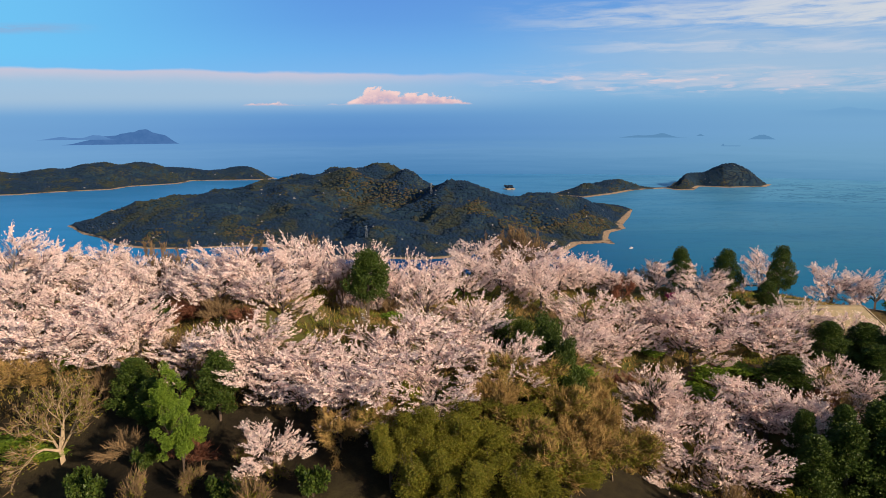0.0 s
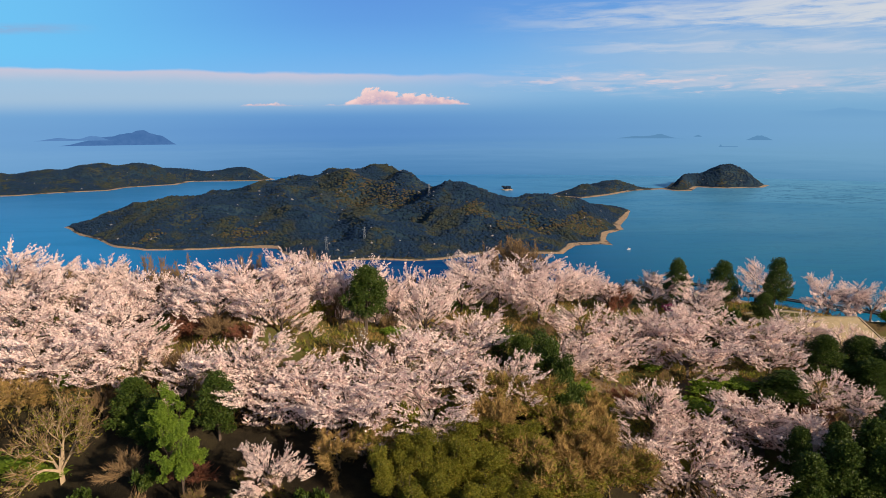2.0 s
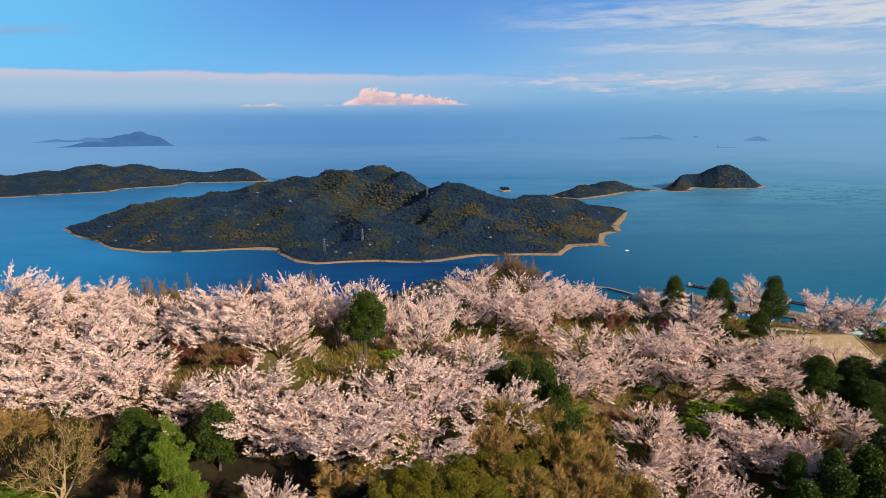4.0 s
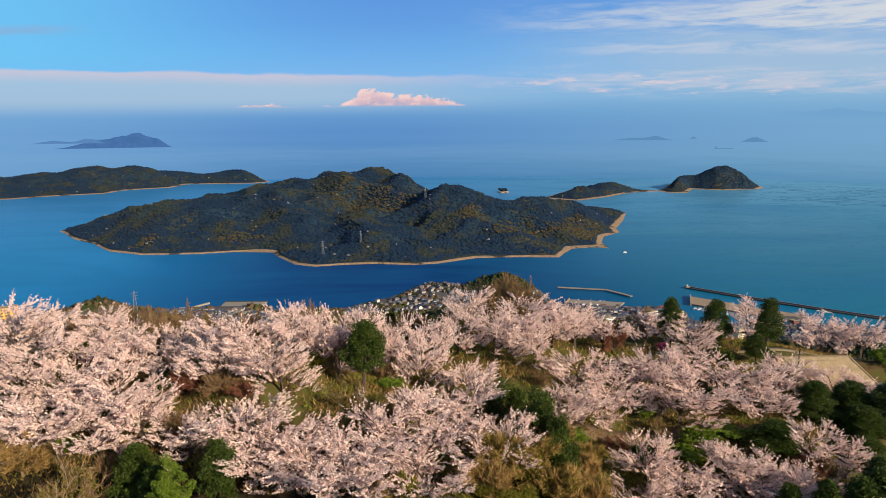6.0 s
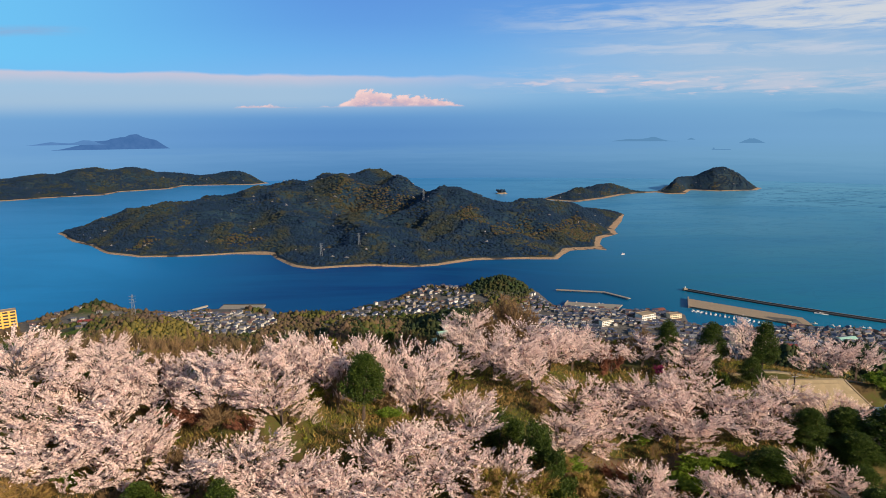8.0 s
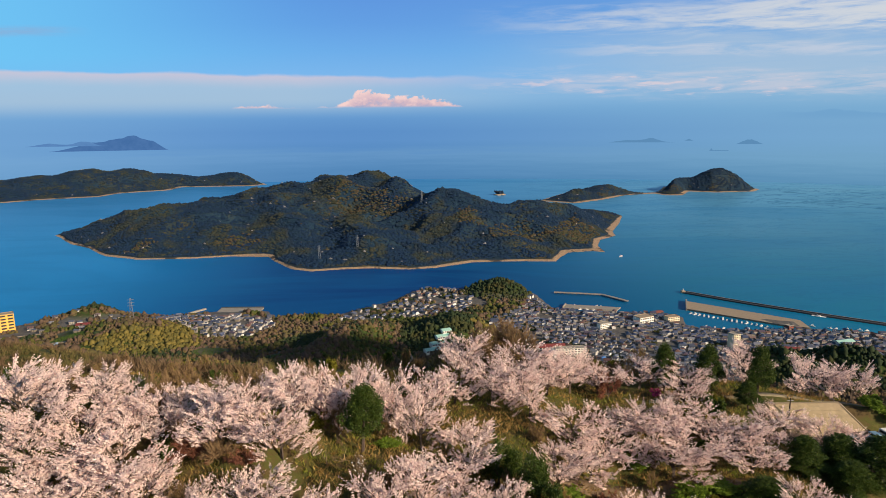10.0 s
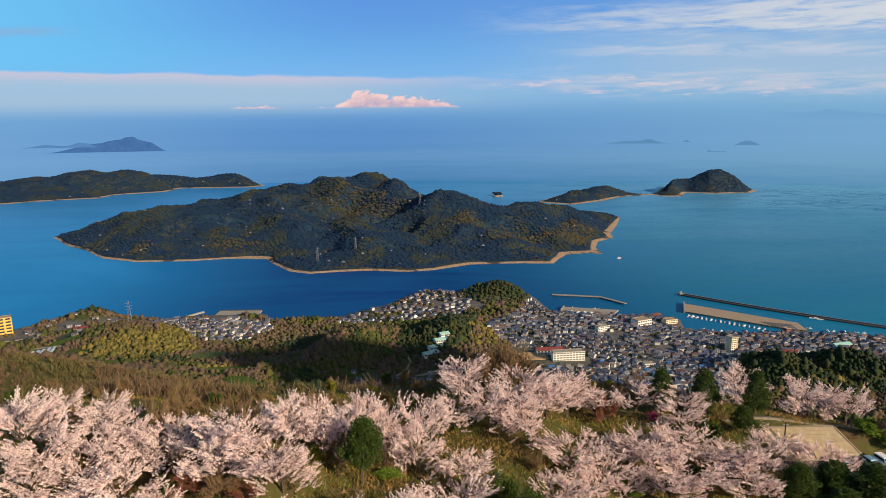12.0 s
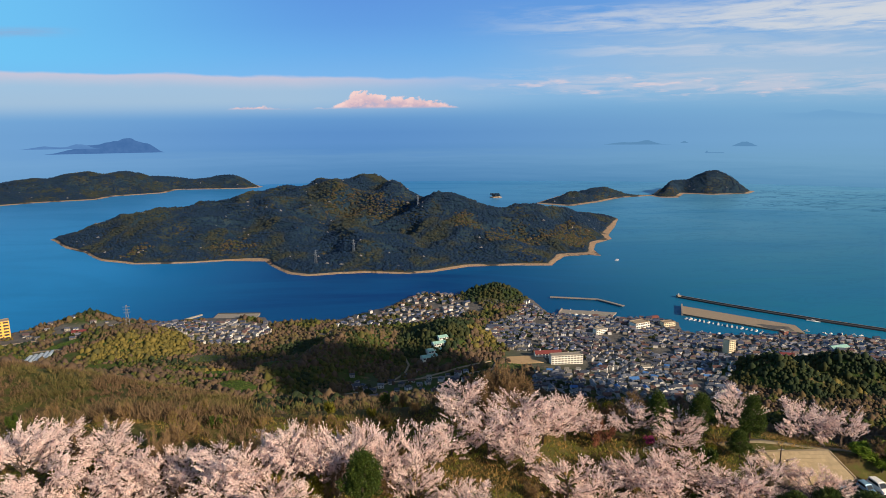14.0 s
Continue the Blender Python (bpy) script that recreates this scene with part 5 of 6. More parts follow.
def slope_scrub():
    """Bare brown brushwood on the slope just below the crest."""
    rng = np.random.default_rng(8)
    n = 21000
    r = 128 + 350 * rng.random(n)
    a = rng.uniform(-0.72, 0.72, n)
    x, y = r * np.sin(a), r * np.cos(a)
    keep = ((y > 122) | (np.abs(x) > 95)) & ((x < -0.30 * y) | (rng.random(n) < 0.25))
    x, y, r = x[keep], y[keep], r[keep]
    z = mainland(x, y)
    k = 22
    i = np.repeat(np.arange(len(x)), k)
    tall = (rng.uniform(1.2, 3.6, len(x)) * (1 + 0.35 * ripple(x, y, 18, 3)))[i]
    c = np.stack([x, y, z], 1)[i] + rng.standard_normal((len(i), 3)) * (0.5, 0.5, 0)
    d = rng.standard_normal((len(i), 3)) * (0.42, 0.42, 0.12) + (0, 0, 0.9)
    w = rng.standard_normal((len(i), 3)) * (1, 1, 0) * (0.03 + 0.0003 * r[i])[:, None]
    c = c + d * (tall * rng.uniform(0, 0.5, len(i)))[:, None]
    v = np.stack([c - w, c + w, c + d * (tall * 0.6)[:, None]], 1).reshape(-1, 3)
    thing("brushwood", "brown leafless brushwood on the steep slope", "brushwood", kind="stuff", data=mesh_of("brushwood", v, np.arange(len(v)).reshape(-1, 3), BRUSH))


BRUSH = leafy("brushwood", ((0.12, 0.078, 0.045), (0.19, 0.125, 0.07), (0.15, 0.10, 0.058), (0.09, 0.062, 0.036)), 0.03, ((0.10, 0.095, 0.03), (0.16, 0.125, 0.05), (0.075, 0.085, 0.025)), 0.15, 0.9)
plant_hilltop()
slope_scrub()
hill_grass()
hillside_woods()


# ---------------------------------------------------------------- buildings and harbour
WALLS = many("house_wall", ((0.66, 0.66, 0.66), (0.80, 0.81, 0.83), (0.36, 0.31, 0.27), (0.74, 0.74, 0.74), (0.24, 0.20, 0.17), (0.82, 0.83, 0.85), (0.50, 0.50, 0.50)), 0.8, 0.8)
ROOFS = many("tiled_roof", ((0.045, 0.055, 0.09), (0.07, 0.082, 0.12), (0.13, 0.14, 0.17), (0.05, 0.065, 0.11), (0.16, 0.08, 0.06), (0.04, 0.05, 0.08), (0.24, 0.25, 0.28), (0.06, 0.09, 0.17)), 0.4, 1.5)
PANE = plain("window_glass", (0.03, 0.04, 0.055), 0.15, 0.0, 0.3, 0.3, 0.6)
WHITE = plain("white_render", (0.78, 0.75, 0.70), 0.8, 0.0, 0.4, 0.12)
CREAM = plain("cream_render", (0.72, 0.62, 0.44), 0.8, 0.0, 0.4, 0.15)
CONCRETE = plain("concrete", (0.26, 0.24, 0.21), 0.9, 0.0, 0.5, 0.3)
PALE_CONCRETE = plain("pale_concrete", (0.29, 0.23, 0.165), 0.9, 0.0, 0.6, 0.3)
DARK_STONE = plain("wet_stone", (0.05, 0.055, 0.065), 0.85, 0.0, 0.6, 0.4)
RED_ROOF = plain("red_roof", (0.16, 0.04, 0.04), 0.6, 0.0, 0.5, 0.25)
GREEN_ROOF = plain("pale_green_roof", (0.30, 0.52, 0.46), 0.5, 0.0, 0.5, 0.2)
BLUE_ROOF = plain("blue_roof", (0.06, 0.16, 0.40), 0.5, 0.0, 0.5, 0.25)
ORANGE = plain("orange_render", (0.70, 0.40, 0.09), 0.7, 0.0, 0.2, 0.15)
STEEL = plain("galvanised_steel", (0.45, 0.46, 0.47), 0.45, 0.8, 2.0, 0.2)
SAND = plain("sandy_ground", (0.42, 0.29, 0.16), 0.95, 0.0, 0.15, 0.2)
ASPHALT = plain("asphalt", (0.055, 0.055, 0.058), 0.9, 0.0, 0.6, 0.35)
PAINT = plain("white_paint", (0.8, 0.8, 0.78), 0.6, 0.0, 3.0, 0.08)
FILM = plain("greenhouse_film", (0.35, 0.40, 0.45), 0.3, 0.0, 0.3, 0.2, 0.6)
RUST = plain("rusty_red_paint", (0.22, 0.07, 0.05), 0.7, 0.0, 0.6, 0.3)


def solid(name, mat, boxes=(), shapes=()):
    """A mesh of boxes (x0, y0, z0, x1, y1, z1) and of shapes (verts, faces)."""
    v, f = [], []
    for x0, y0, z0, x1, y1, z1 in boxes:
        k = len(v)
        v += [(x0, y0, z0), (x1, y0, z0), (x1, y1, z0), (x0, y1, z0), (x0, y0, z1), (x1, y0, z1), (x1, y1, z1), (x0, y1, z1)]
        f += [[k + i for i in q] for q in ((0, 3, 2, 1), (4, 5, 6, 7), (0, 1, 5, 4), (1, 2, 6, 5), (2, 3, 7, 6), (3, 0, 4, 7))]
    for verts, faces in shapes:
        k = len(v)
        v += verts
        f += [[k + i for i in q] for q in faces]
    me = bpy.data.meshes.new(name)
    me.from_pydata(v, [], f)
    me.materials.append(mat)
    return me


def gable(w, d, z, rise, over=0.6, thick=0.25):
    """A ridged roof along x, with eaves and thickness."""
    a, b = w / 2 + over, d / 2 + over
    drop = rise * over / (d / 2)
    lo, hi = z - drop, z + rise
    v = [(-a, -b, lo), (a, -b, lo), (a, 0, hi), (-a, 0, hi), (-a, b, lo), (a, b, lo), (-a, -b, lo - thick), (a, -b, lo - thick), (a, 0, hi - thick), (-a, 0, hi - thick), (-a, b, lo - thick), (a, b, lo - thick)]
    return v, [(0, 1, 2, 3), (3, 2, 5, 4), (7, 6, 9, 8), (8, 9, 10, 11), (0, 6, 7, 1), (5, 11, 10, 4), (1, 7, 8, 2), (2, 8, 11, 5), (3, 9, 6, 0), (4, 10, 9, 3)]


def hip(w, d, z, rise, over=0.6, thick=0.25):
    """A roof that slopes on all four sides."""
    a, b, r = w / 2 + over, d / 2 + over, max(0.3, w / 2 - d / 2)
    v = [(-a, -b, z - 0.2), (a, -b, z - 0.2), (a, b, z - 0.2), (-a, b, z - 0.2), (-r, 0, z + rise), (r, 0, z + rise), (-a, -b, z - 0.2 - thick), (a, -b, z - 0.2 - thick), (a, b, z - 0.2 - thick), (-a, b, z - 0.2 - thick)]
    return v, [(0, 1, 5, 4), (1, 2, 5), (2, 3, 4, 5), (3, 0, 4), (6, 7, 1, 0), (7, 8, 2, 1), (8, 9, 3, 2), (9, 6, 0, 3), (9, 8, 7, 6)]


def gable_walls(w, d, z, rise):
    """The two triangles of wall under a ridged roof."""
    a, b = w / 2, d / 2
    return [(-a, -b, z), (-a, b, z), (-a, 0, z + rise - 0.3), (a, -b, z), (a, b, z), (a, 0, z + rise - 0.3)], [(0, 2, 1), (3, 4, 5)]


def make_house(w, d, h, rise, kind, label, wall=WALLS, roof=ROOFS, wing=False):
    house = thing("house", label, "house", "houses of the village")
    shapes = [gable_walls(w, d, h, rise)] if kind == "gable" else []
    boxes = [(-w / 2, -d / 2, -2.5, w / 2, d / 2, h)]
    if wing:
        boxes.append((-w / 2 + 0.5, -d / 2 - 3.2, -2.5, w * 0.1, -d / 2 + 0.01, 2.7))
    part("wall", solid("wall", wall, boxes, shapes), house)
    if kind == "flat":
        part("roof", solid("roof", roof, [(-w / 2 - 0.2, -d / 2 - 0.2, h, w / 2 + 0.2, d / 2 + 0.2, h + 0.35)]), house)
    else:
        part("roof", solid("roof", roof, (), [gable(w, d, h, rise) if kind == "gable" else hip(w, d, h, rise)]), house)
    if wing:
        part("porch_roof", solid("porch_roof", roof, (), [([(-w / 2, -d / 2 - 3.7, 2.6), (w * 0.1 + 0.5, -d / 2 - 3.7, 2.6), (w * 0.1 + 0.5, -d / 2 - 0.02, 3.6), (-w / 2, -d / 2 - 0.02, 3.6), (-w / 2, -d / 2 - 3.7, 2.4), (w * 0.1 + 0.5, -d / 2 - 3.7, 2.4), (w * 0.1 + 0.5, -d / 2 - 0.02, 3.4), (-w / 2, -d / 2 - 0.02, 3.4)],
                                                            [(0, 1, 2, 3), (7, 6, 5, 4), (0, 4, 5, 1), (1, 5, 6, 2), (3, 7, 4, 0)])]), house)
    for storey in range(1 if h < 4.5 else 2):
        z = 0.9 + 2.8 * storey
        for k in range(2):
            x = w * (-0.25 + 0.5 * k)
            if not (wing and storey == 0):
                part("window", solid("window", PANE, [(x - 0.9, -d / 2 - 0.06, z, x + 0.9, -d / 2 + 0.05, z + 1.3)]), house)
    part("window", solid("window", PANE, [(w / 2 - 0.05, -0.8, h - 2.0, w / 2 + 0.06, 0.8, h - 0.8)]), house)
    return house


def ground_at(x, y):
    return float(mainland(np.array([float(x)]), np.array([float(y)]))[0])


def build_houses():
    rng = np.random.default_rng(9)
    kinds = [
        make_house(11, 8, 5.6, 2.1, "gable", "two-storey village house with a grey tiled roof", wing=True),
        make_house(10, 8, 5.6, 2.0, "hip", "two-storey village house with a hipped dark roof"),
        make_house(12, 7.5, 3.2, 2.2, "gable", "low village house with a long tiled roof"),
        make_house(9, 7, 5.4, 1.8, "gable", "narrow two-storey house with a tiled roof"),
        make_house(13, 9, 3.4, 2.4, "hip", "broad low house with a hipped tiled roof", wing=True),
        make_house(8, 7, 6.0, 0.4, "flat", "flat-roofed two-storey village house", roof=CONCRETE),
        make_house(7, 5, 2.8, 1.2, "gable", "small shed with a dark roof", roof=ROOFS),
        make_house(12, 8, 5.6, 2.1, "gable", "two-storey house with a faded blue roof", roof=BLUE_ROOF),
    ]
    spots = []
    for n, edge in enumerate(VILLAGES):
        lo, hi = edge.min(0), edge.max(0)
        p = rng.uniform(lo, hi, (int(np.prod(hi - lo) / 14), 2))
        x, y = p[:, 0], p[:, 1]
        h = mainland(x, y)
        keep = (inland(x, y, edge) > 5) & (inland(x, y, COAST) > 8) & (h < 32)
        # lanes and gardens stay open
        keep &= (np.abs(ripple(x, y, 52, 21 + n)) > 0.075) & (ripple(x, y, 30, 31) < 0.9)
        for cx, cy, wide in ((215, 960, 40), (200, 985, 32), (150, 975, 45), (508, 1014, 14), (404, 1168, 26), (316, 1124, 16), (464, 1178, 22), (395, 1020, 22), (350, 985, 14), (340, 940, 16), (300, 880, 14)):
            keep &= np.hypot(x - cx, y - cy) > wide
        taken = {}
        for px, py, pz in zip(x[keep], y[keep], h[keep]):
            cell = int(px // 10), int(py // 10)
            near = [q for i in (-2, -1, 0, 1, 2) for j in (-2, -1, 0, 1, 2) for q in taken.get((cell[0] + i, cell[1] + j), ())]
            if all((px - qx) ** 2 + (py - qy) ** 2 > (96, 150, 190)[n] for qx, qy in near):
                taken.setdefault(cell, []).append((px, py))
                if n == 2 and rng.random() < 0.12:
                    continue
                turn = (-12, 8, 40)[n] + 28 * float(ripple(px, py, 130, 41)) + rng.choice((0, 0, 0, 90, 180, 90)) + rng.normal(0, 7)
                spots.append((px, py, pz, turn))
    for x, y, r in ((-80, 812, 20), (-66, 830, 15), (-100, 872, -30), (-60, 880, 10), (-40, 905, 30), (-20, 918, 12), (10, 860, -20), (22, 872, 5), (36, 890, 25), (-4, 890, 0), (-120, 900, 15), (-50, 846, 5), (-34, 852, 40), (-18, 866, 10), (-84, 846, -10), (-96, 856, 20), (-74, 864, 5), (-44, 868, 60), (-6, 872, 30), (24, 900, 15), (40, 906, -15), (14, 884, 70), (-30, 884, 0), (50, 880, 20), (-110, 880, 50), (-14, 850, -20), (4, 838, 12),
                    (-700, 1180, 20), (-655, 1141, 10), (-636, 1085, 0), (-668, 1165, 35), (-720, 1235, 0), (-745, 1190, 15), (-755, 1150, 5), (-759, 1228, 10), (-684, 1180, 20), (-668, 1214, 0), (-646, 1222, 30), (-730, 1135, 10), (-770, 1165, 20), (-640, 1110, 8), (-625, 1196, 15), (-610, 1215, 5), (52, 914, 12), (30, 884, 5), (-110, 862, 20)):
        spots.append((x, y, ground_at(x, y), r))
    spots.sort(key=lambda s: math.hypot(s[0], s[1]))
    weights = np.array((0.2, 0.18, 0.16, 0.16, 0.12, 0.06, 0.08, 0.04))
    picked = rng.choice(len(kinds), len(spots), p=weights)
    used, rest = set(), []
    for (x, y, z, r), k in zip(spots[:300], picked):
        s = rng.uniform(0.78, 1.04)
        m = pose(x, y, z + 0.2, 0, 0, r) @ Matrix.Diagonal((s, s, s, 1))
        if k in used:
            copy_thing(kinds[k], m)
        else:
            used.add(k)
            kinds[k].matrix_basis = m
    # the houses farther off, joined
    v, f, mats = [], [], []
    for (x, y, z, r), k in zip(spots[300:], picked[300:]):
        m = pose(x, y, z + 0.2, 0, 0, r) @ Matrix.Scale(rng.uniform(0.7, 0.98), 4)
        for child in kinds[k].children:
            me, base = child.data, len(v)
            v += [(m @ p.co)[:] for p in me.vertices]
            f += [[base + i for i in q.vertices] for q in me.polygons]
            mats += [0 if child.name.startswith("wall") else 2 if child.name.startswith("window") else 1] * len(me.polygons)
    me = bpy.data.meshes.new("houses")
    me.from_pydata(v, [], f)
    for mat in (FAR_WALL, FAR_ROOF, PANE):
        me.materials.append(mat)
    me.polygons.foreach_set("material_index", np.array(mats, np.int32))
    thing("houses", "crowded village houses with grey roofs by the harbour", "houses", kind="stuff", data=me)
    return spots


FAR_WALL = leafy("far_house_wall", ((0.30, 0.28, 0.25), (0.66, 0.66, 0.66), (0.20, 0.17, 0.13), (0.42, 0.40, 0.38), (0.14, 0.12, 0.10), (0.32, 0.28, 0.23)), through=0.0, rough=0.8)
FAR_ROOF = leafy("far_tiled_roof", ((0.038, 0.050, 0.088), (0.09, 0.10, 0.135), (0.045, 0.06, 0.115), (0.14, 0.075, 0.06), (0.18, 0.19, 0.23), (0.055, 0.075, 0.15), (0.08, 0.09, 0.125)), through=0.0, rough=0.5)


def block(name, label, x, y, turn, w, d, h, wall, roof, storeys, bays, roof_kind="flat", rise=2.5, sink=3.0, category="building"):
    """A larger building with rows of windows, each in its place."""
    z = ground_at(x, y)
    ob = thing(name, label, category, at=pose(x, y, z, 0, 0, turn))
    shapes = [gable_walls(w, d, h, rise)] if roof_kind == "gable" else []
    part("wall", solid("wall", wall, [(-w / 2, -d / 2, -sink, w / 2, d / 2, h)], shapes), ob)
    if roof_kind == "flat":
        t = 0.5
        part("roof", solid("roof", roof, [(-w / 2, -d / 2, h, w / 2, d / 2, h + 0.2), (-w / 2 - 0.2, -d / 2 - 0.2, h, w / 2 + 0.2, -d / 2 + t, h + 1.0), (-w / 2 - 0.2, d / 2 - t, h, w / 2 + 0.2, d / 2 + 0.2, h + 1.0),
                                          (-w / 2 - 0.2, -d / 2 + t, h, -w / 2 + t, d / 2 - t, h + 1.0), (w / 2 - t, -d / 2 + t, h, w / 2 + 0.2, d / 2 - t, h + 1.0)]), ob)
    else:
        part("roof", solid("roof", roof, (), [gable(w, d, h, rise) if roof_kind == "gable" else hip(w, d, h, rise)]), ob)
    step_z, step_x = h / max(1, storeys), w / max(1, bays)
    pane = solid("window", PANE, [(-step_x * 0.36, -0.08, 0, step_x * 0.36, 0.05, step_z * 0.5)])
    side = solid("window", PANE, [(-0.05, -1.2, 0, 0.08, 1.2, step_z * 0.45)])
    for s in range(storeys):
        for b in range(bays):
            part("window", pane, ob).location = (-w / 2 + (b + 0.5) * step_x, -d / 2, (s + 0.3) * step_z)
        for y0 in (-d / 4, d / 4):
            part("window", side, ob).location = (w / 2, y0, (s + 0.3) * step_z)
    return ob


def build_landmarks():
    block("school", "white four-storey school with rows of windows", 216, 958, 6, 52, 12, 15, WHITE, CONCRETE, 4, 10, category="school")
    block("school", "school block with a dark red roof", 192, 988, 4, 44, 12, 8, WHITE, RED_ROOF, 2, 8, "gable", 4.0, category="school")
    block("tower_block", "tall cream block of flats in the village", 506, 1012, 20, 14, 14, 24, CREAM, CONCRETE, 7, 3)
    block("warehouse", "large white harbour warehouse with a flat roof", 404, 1168, 24, 34, 20, 11, WHITE, PALE_CONCRETE, 2, 6)
    block("warehouse", "white harbour building of three storeys", 316, 1124, 24, 26, 11, 10, WHITE, CONCRETE, 3, 6)
    block("warehouse", "cream two-storey harbour building", 464, 1180, 15, 26, 14, 8, CREAM, PALE_CONCRETE, 2, 5)
    block("warehouse", "low white building beside a lane", 340, 938, 8, 18, 8, 4.5, WHITE, CONCRETE, 1, 5)
    block("warehouse", "red brick building by the water", 655, 1108, 20, 12, 10, 10, RUST, CONCRETE, 3, 3)
    block("hotel", "tall orange hotel building above the sea", -816, 1150, 35, 46, 18, 36, ORANGE, PALE_CONCRETE, 6, 4, sink=8)
    block("barn", "small house with a bright blue roof", 300, 880, 5, 14, 9, 5, WALLS, BLUE_ROOF, 2, 3, "gable", 2.5)
    block("barn", "building with a faded red roof", 590, 985, -10, 22, 10, 5, WALLS, RED_ROOF, 1, 4, "gable", 2.5)
    block("barn", "long red-roofed farm building", -655, 1146, 12, 30, 12, 5, WALLS, RED_ROOF, 1, 5, "gable", 3.0)
    block("barn", "long shed with a teal roof", 700, 1020, 15, 34, 14, 6, WALLS, GREEN_ROOF, 1, 6, "gable", 2.5)
    for x, y, w in ((-4, 960, 26), (4, 977, 24), (12, 994, 22), (18, 1009, 16)):
        tagged(block("barn", "long barn with a pale green metal roof", x, y, 24, w, 13, 4.5, WHITE, GREEN_ROOF, 1, 5, "gable", 2.2), group="green-roofed barns")
    # school sports ground
    z = ground_at(150, 968) + 0.5
    thing("sports_ground", "bare sandy school sports ground", "sports ground", at=pose(150, 972, z, 0, 0, 6), data=solid("sports_ground", SAND, [(-40, -17, -4, 34, 17, 0.3)]))
    # plastic greenhouses
    base = None
    for n in range(5):
        x, y = -672 + n * 8, 1010 + n * 2.5
        m = pose(x, y, ground_at(x, y), 0, 0, 15)
        if base is None:
            a = np.linspace(0, math.pi, 9)
            ring = [(3.4 * math.cos(t), 2.9 * math.sin(t)) for t in a]
            v = [(cx, -20, cz) for cx, cz in ring] + [(cx, 20, cz) for cx, cz in ring]
            base = thing("greenhouse", "long plastic greenhouse tunnel in a row", "greenhouse", "greenhouses", at=m)
            part("cover", solid("cover", FILM, (), [(v, [(i, i + 1, i + 10, i + 9) for i in range(8)])]), base)
            part("end_wall", solid("end_wall", FILM, (), [([(cx, -19.9, cz) for cx, cz in ring], [list(range(9))])]), base)
            part("ridge_bar", solid("ridge_bar", STEEL, [(-0.1, -20, 2.85, 0.1, 20, 3.0)]), base)
        else:
            copy_thing(base, m)


def run_wall(points, profile):
    """A wall or mole along points in plan; profile: (offset across, height) pairs, closed."""
    pts = np.array(points, float)
    v, k = [], len(profile)
    for n, p in enumerate(pts):
        ways = [(b - a) / np.linalg.norm(b - a) for a, b in zip(pts[max(0, n - 1):n + 1], pts[max(1, n):n + 2])]
        d = np.mean(ways, 0)
        d = d / np.linalg.norm(d)
        side = np.array((-d[1], d[0]))
        v += [(p[0] + side[0] * o, p[1] + side[1] * o, h) for o, h in profile]
    f = [[n * k + i, n * k + (i + 1) % k, (n + 1) * k + (i + 1) % k, (n + 1) * k + i] for n in range(len(pts) - 1) for i in range(k)]
    return v, f + [list(range(k))[::-1], [(len(pts) - 1) * k + i for i in range(k)]]


def make_boat(length, label, name="fishing_boat"):
    boat = thing(name, label, "boat", "moored boats")
    l, w = length / 2, length * 0.14
    v = [(-l, -w, 0.9), (-l, w, 0.9), (l * 0.4, w, 1.0), (l, 0, 1.5), (l * 0.4, -w, 1.0), (-l * 0.95, -w * 0.7, -0.4), (-l * 0.95, w * 0.7, -0.4), (l * 0.35, w * 0.6, -0.4), (l * 0.8, 0, -0.4), (l * 0.35, -w * 0.6, -0.4)]
    part("hull", solid("hull", PAINT, (), [(v, [(0, 4, 3, 2, 1), (0, 5, 9, 4), (4, 9, 8, 3), (3, 8, 7, 2), (2, 7, 6, 1), (1, 6, 5, 0), (5, 6, 7, 8, 9)])]), boat)
    part("cabin", solid("cabin", WHITE, [(-l * 0.35, -w * 0.65, 0.9, l * 0.15, w * 0.65, 2.6)]), boat)
    part("cabin_window", solid("cabin_window", PANE, [(-l * 0.3, -w * 0.67, 1.8, l * 0.1, w * 0.67, 2.3)]), boat)
    part("mast", solid("mast", STEEL, [(-l * 0.4 - 0.06, -0.06, 0.9, -l * 0.4 + 0.06, 0.06, 4.5)]), boat)
    return boat


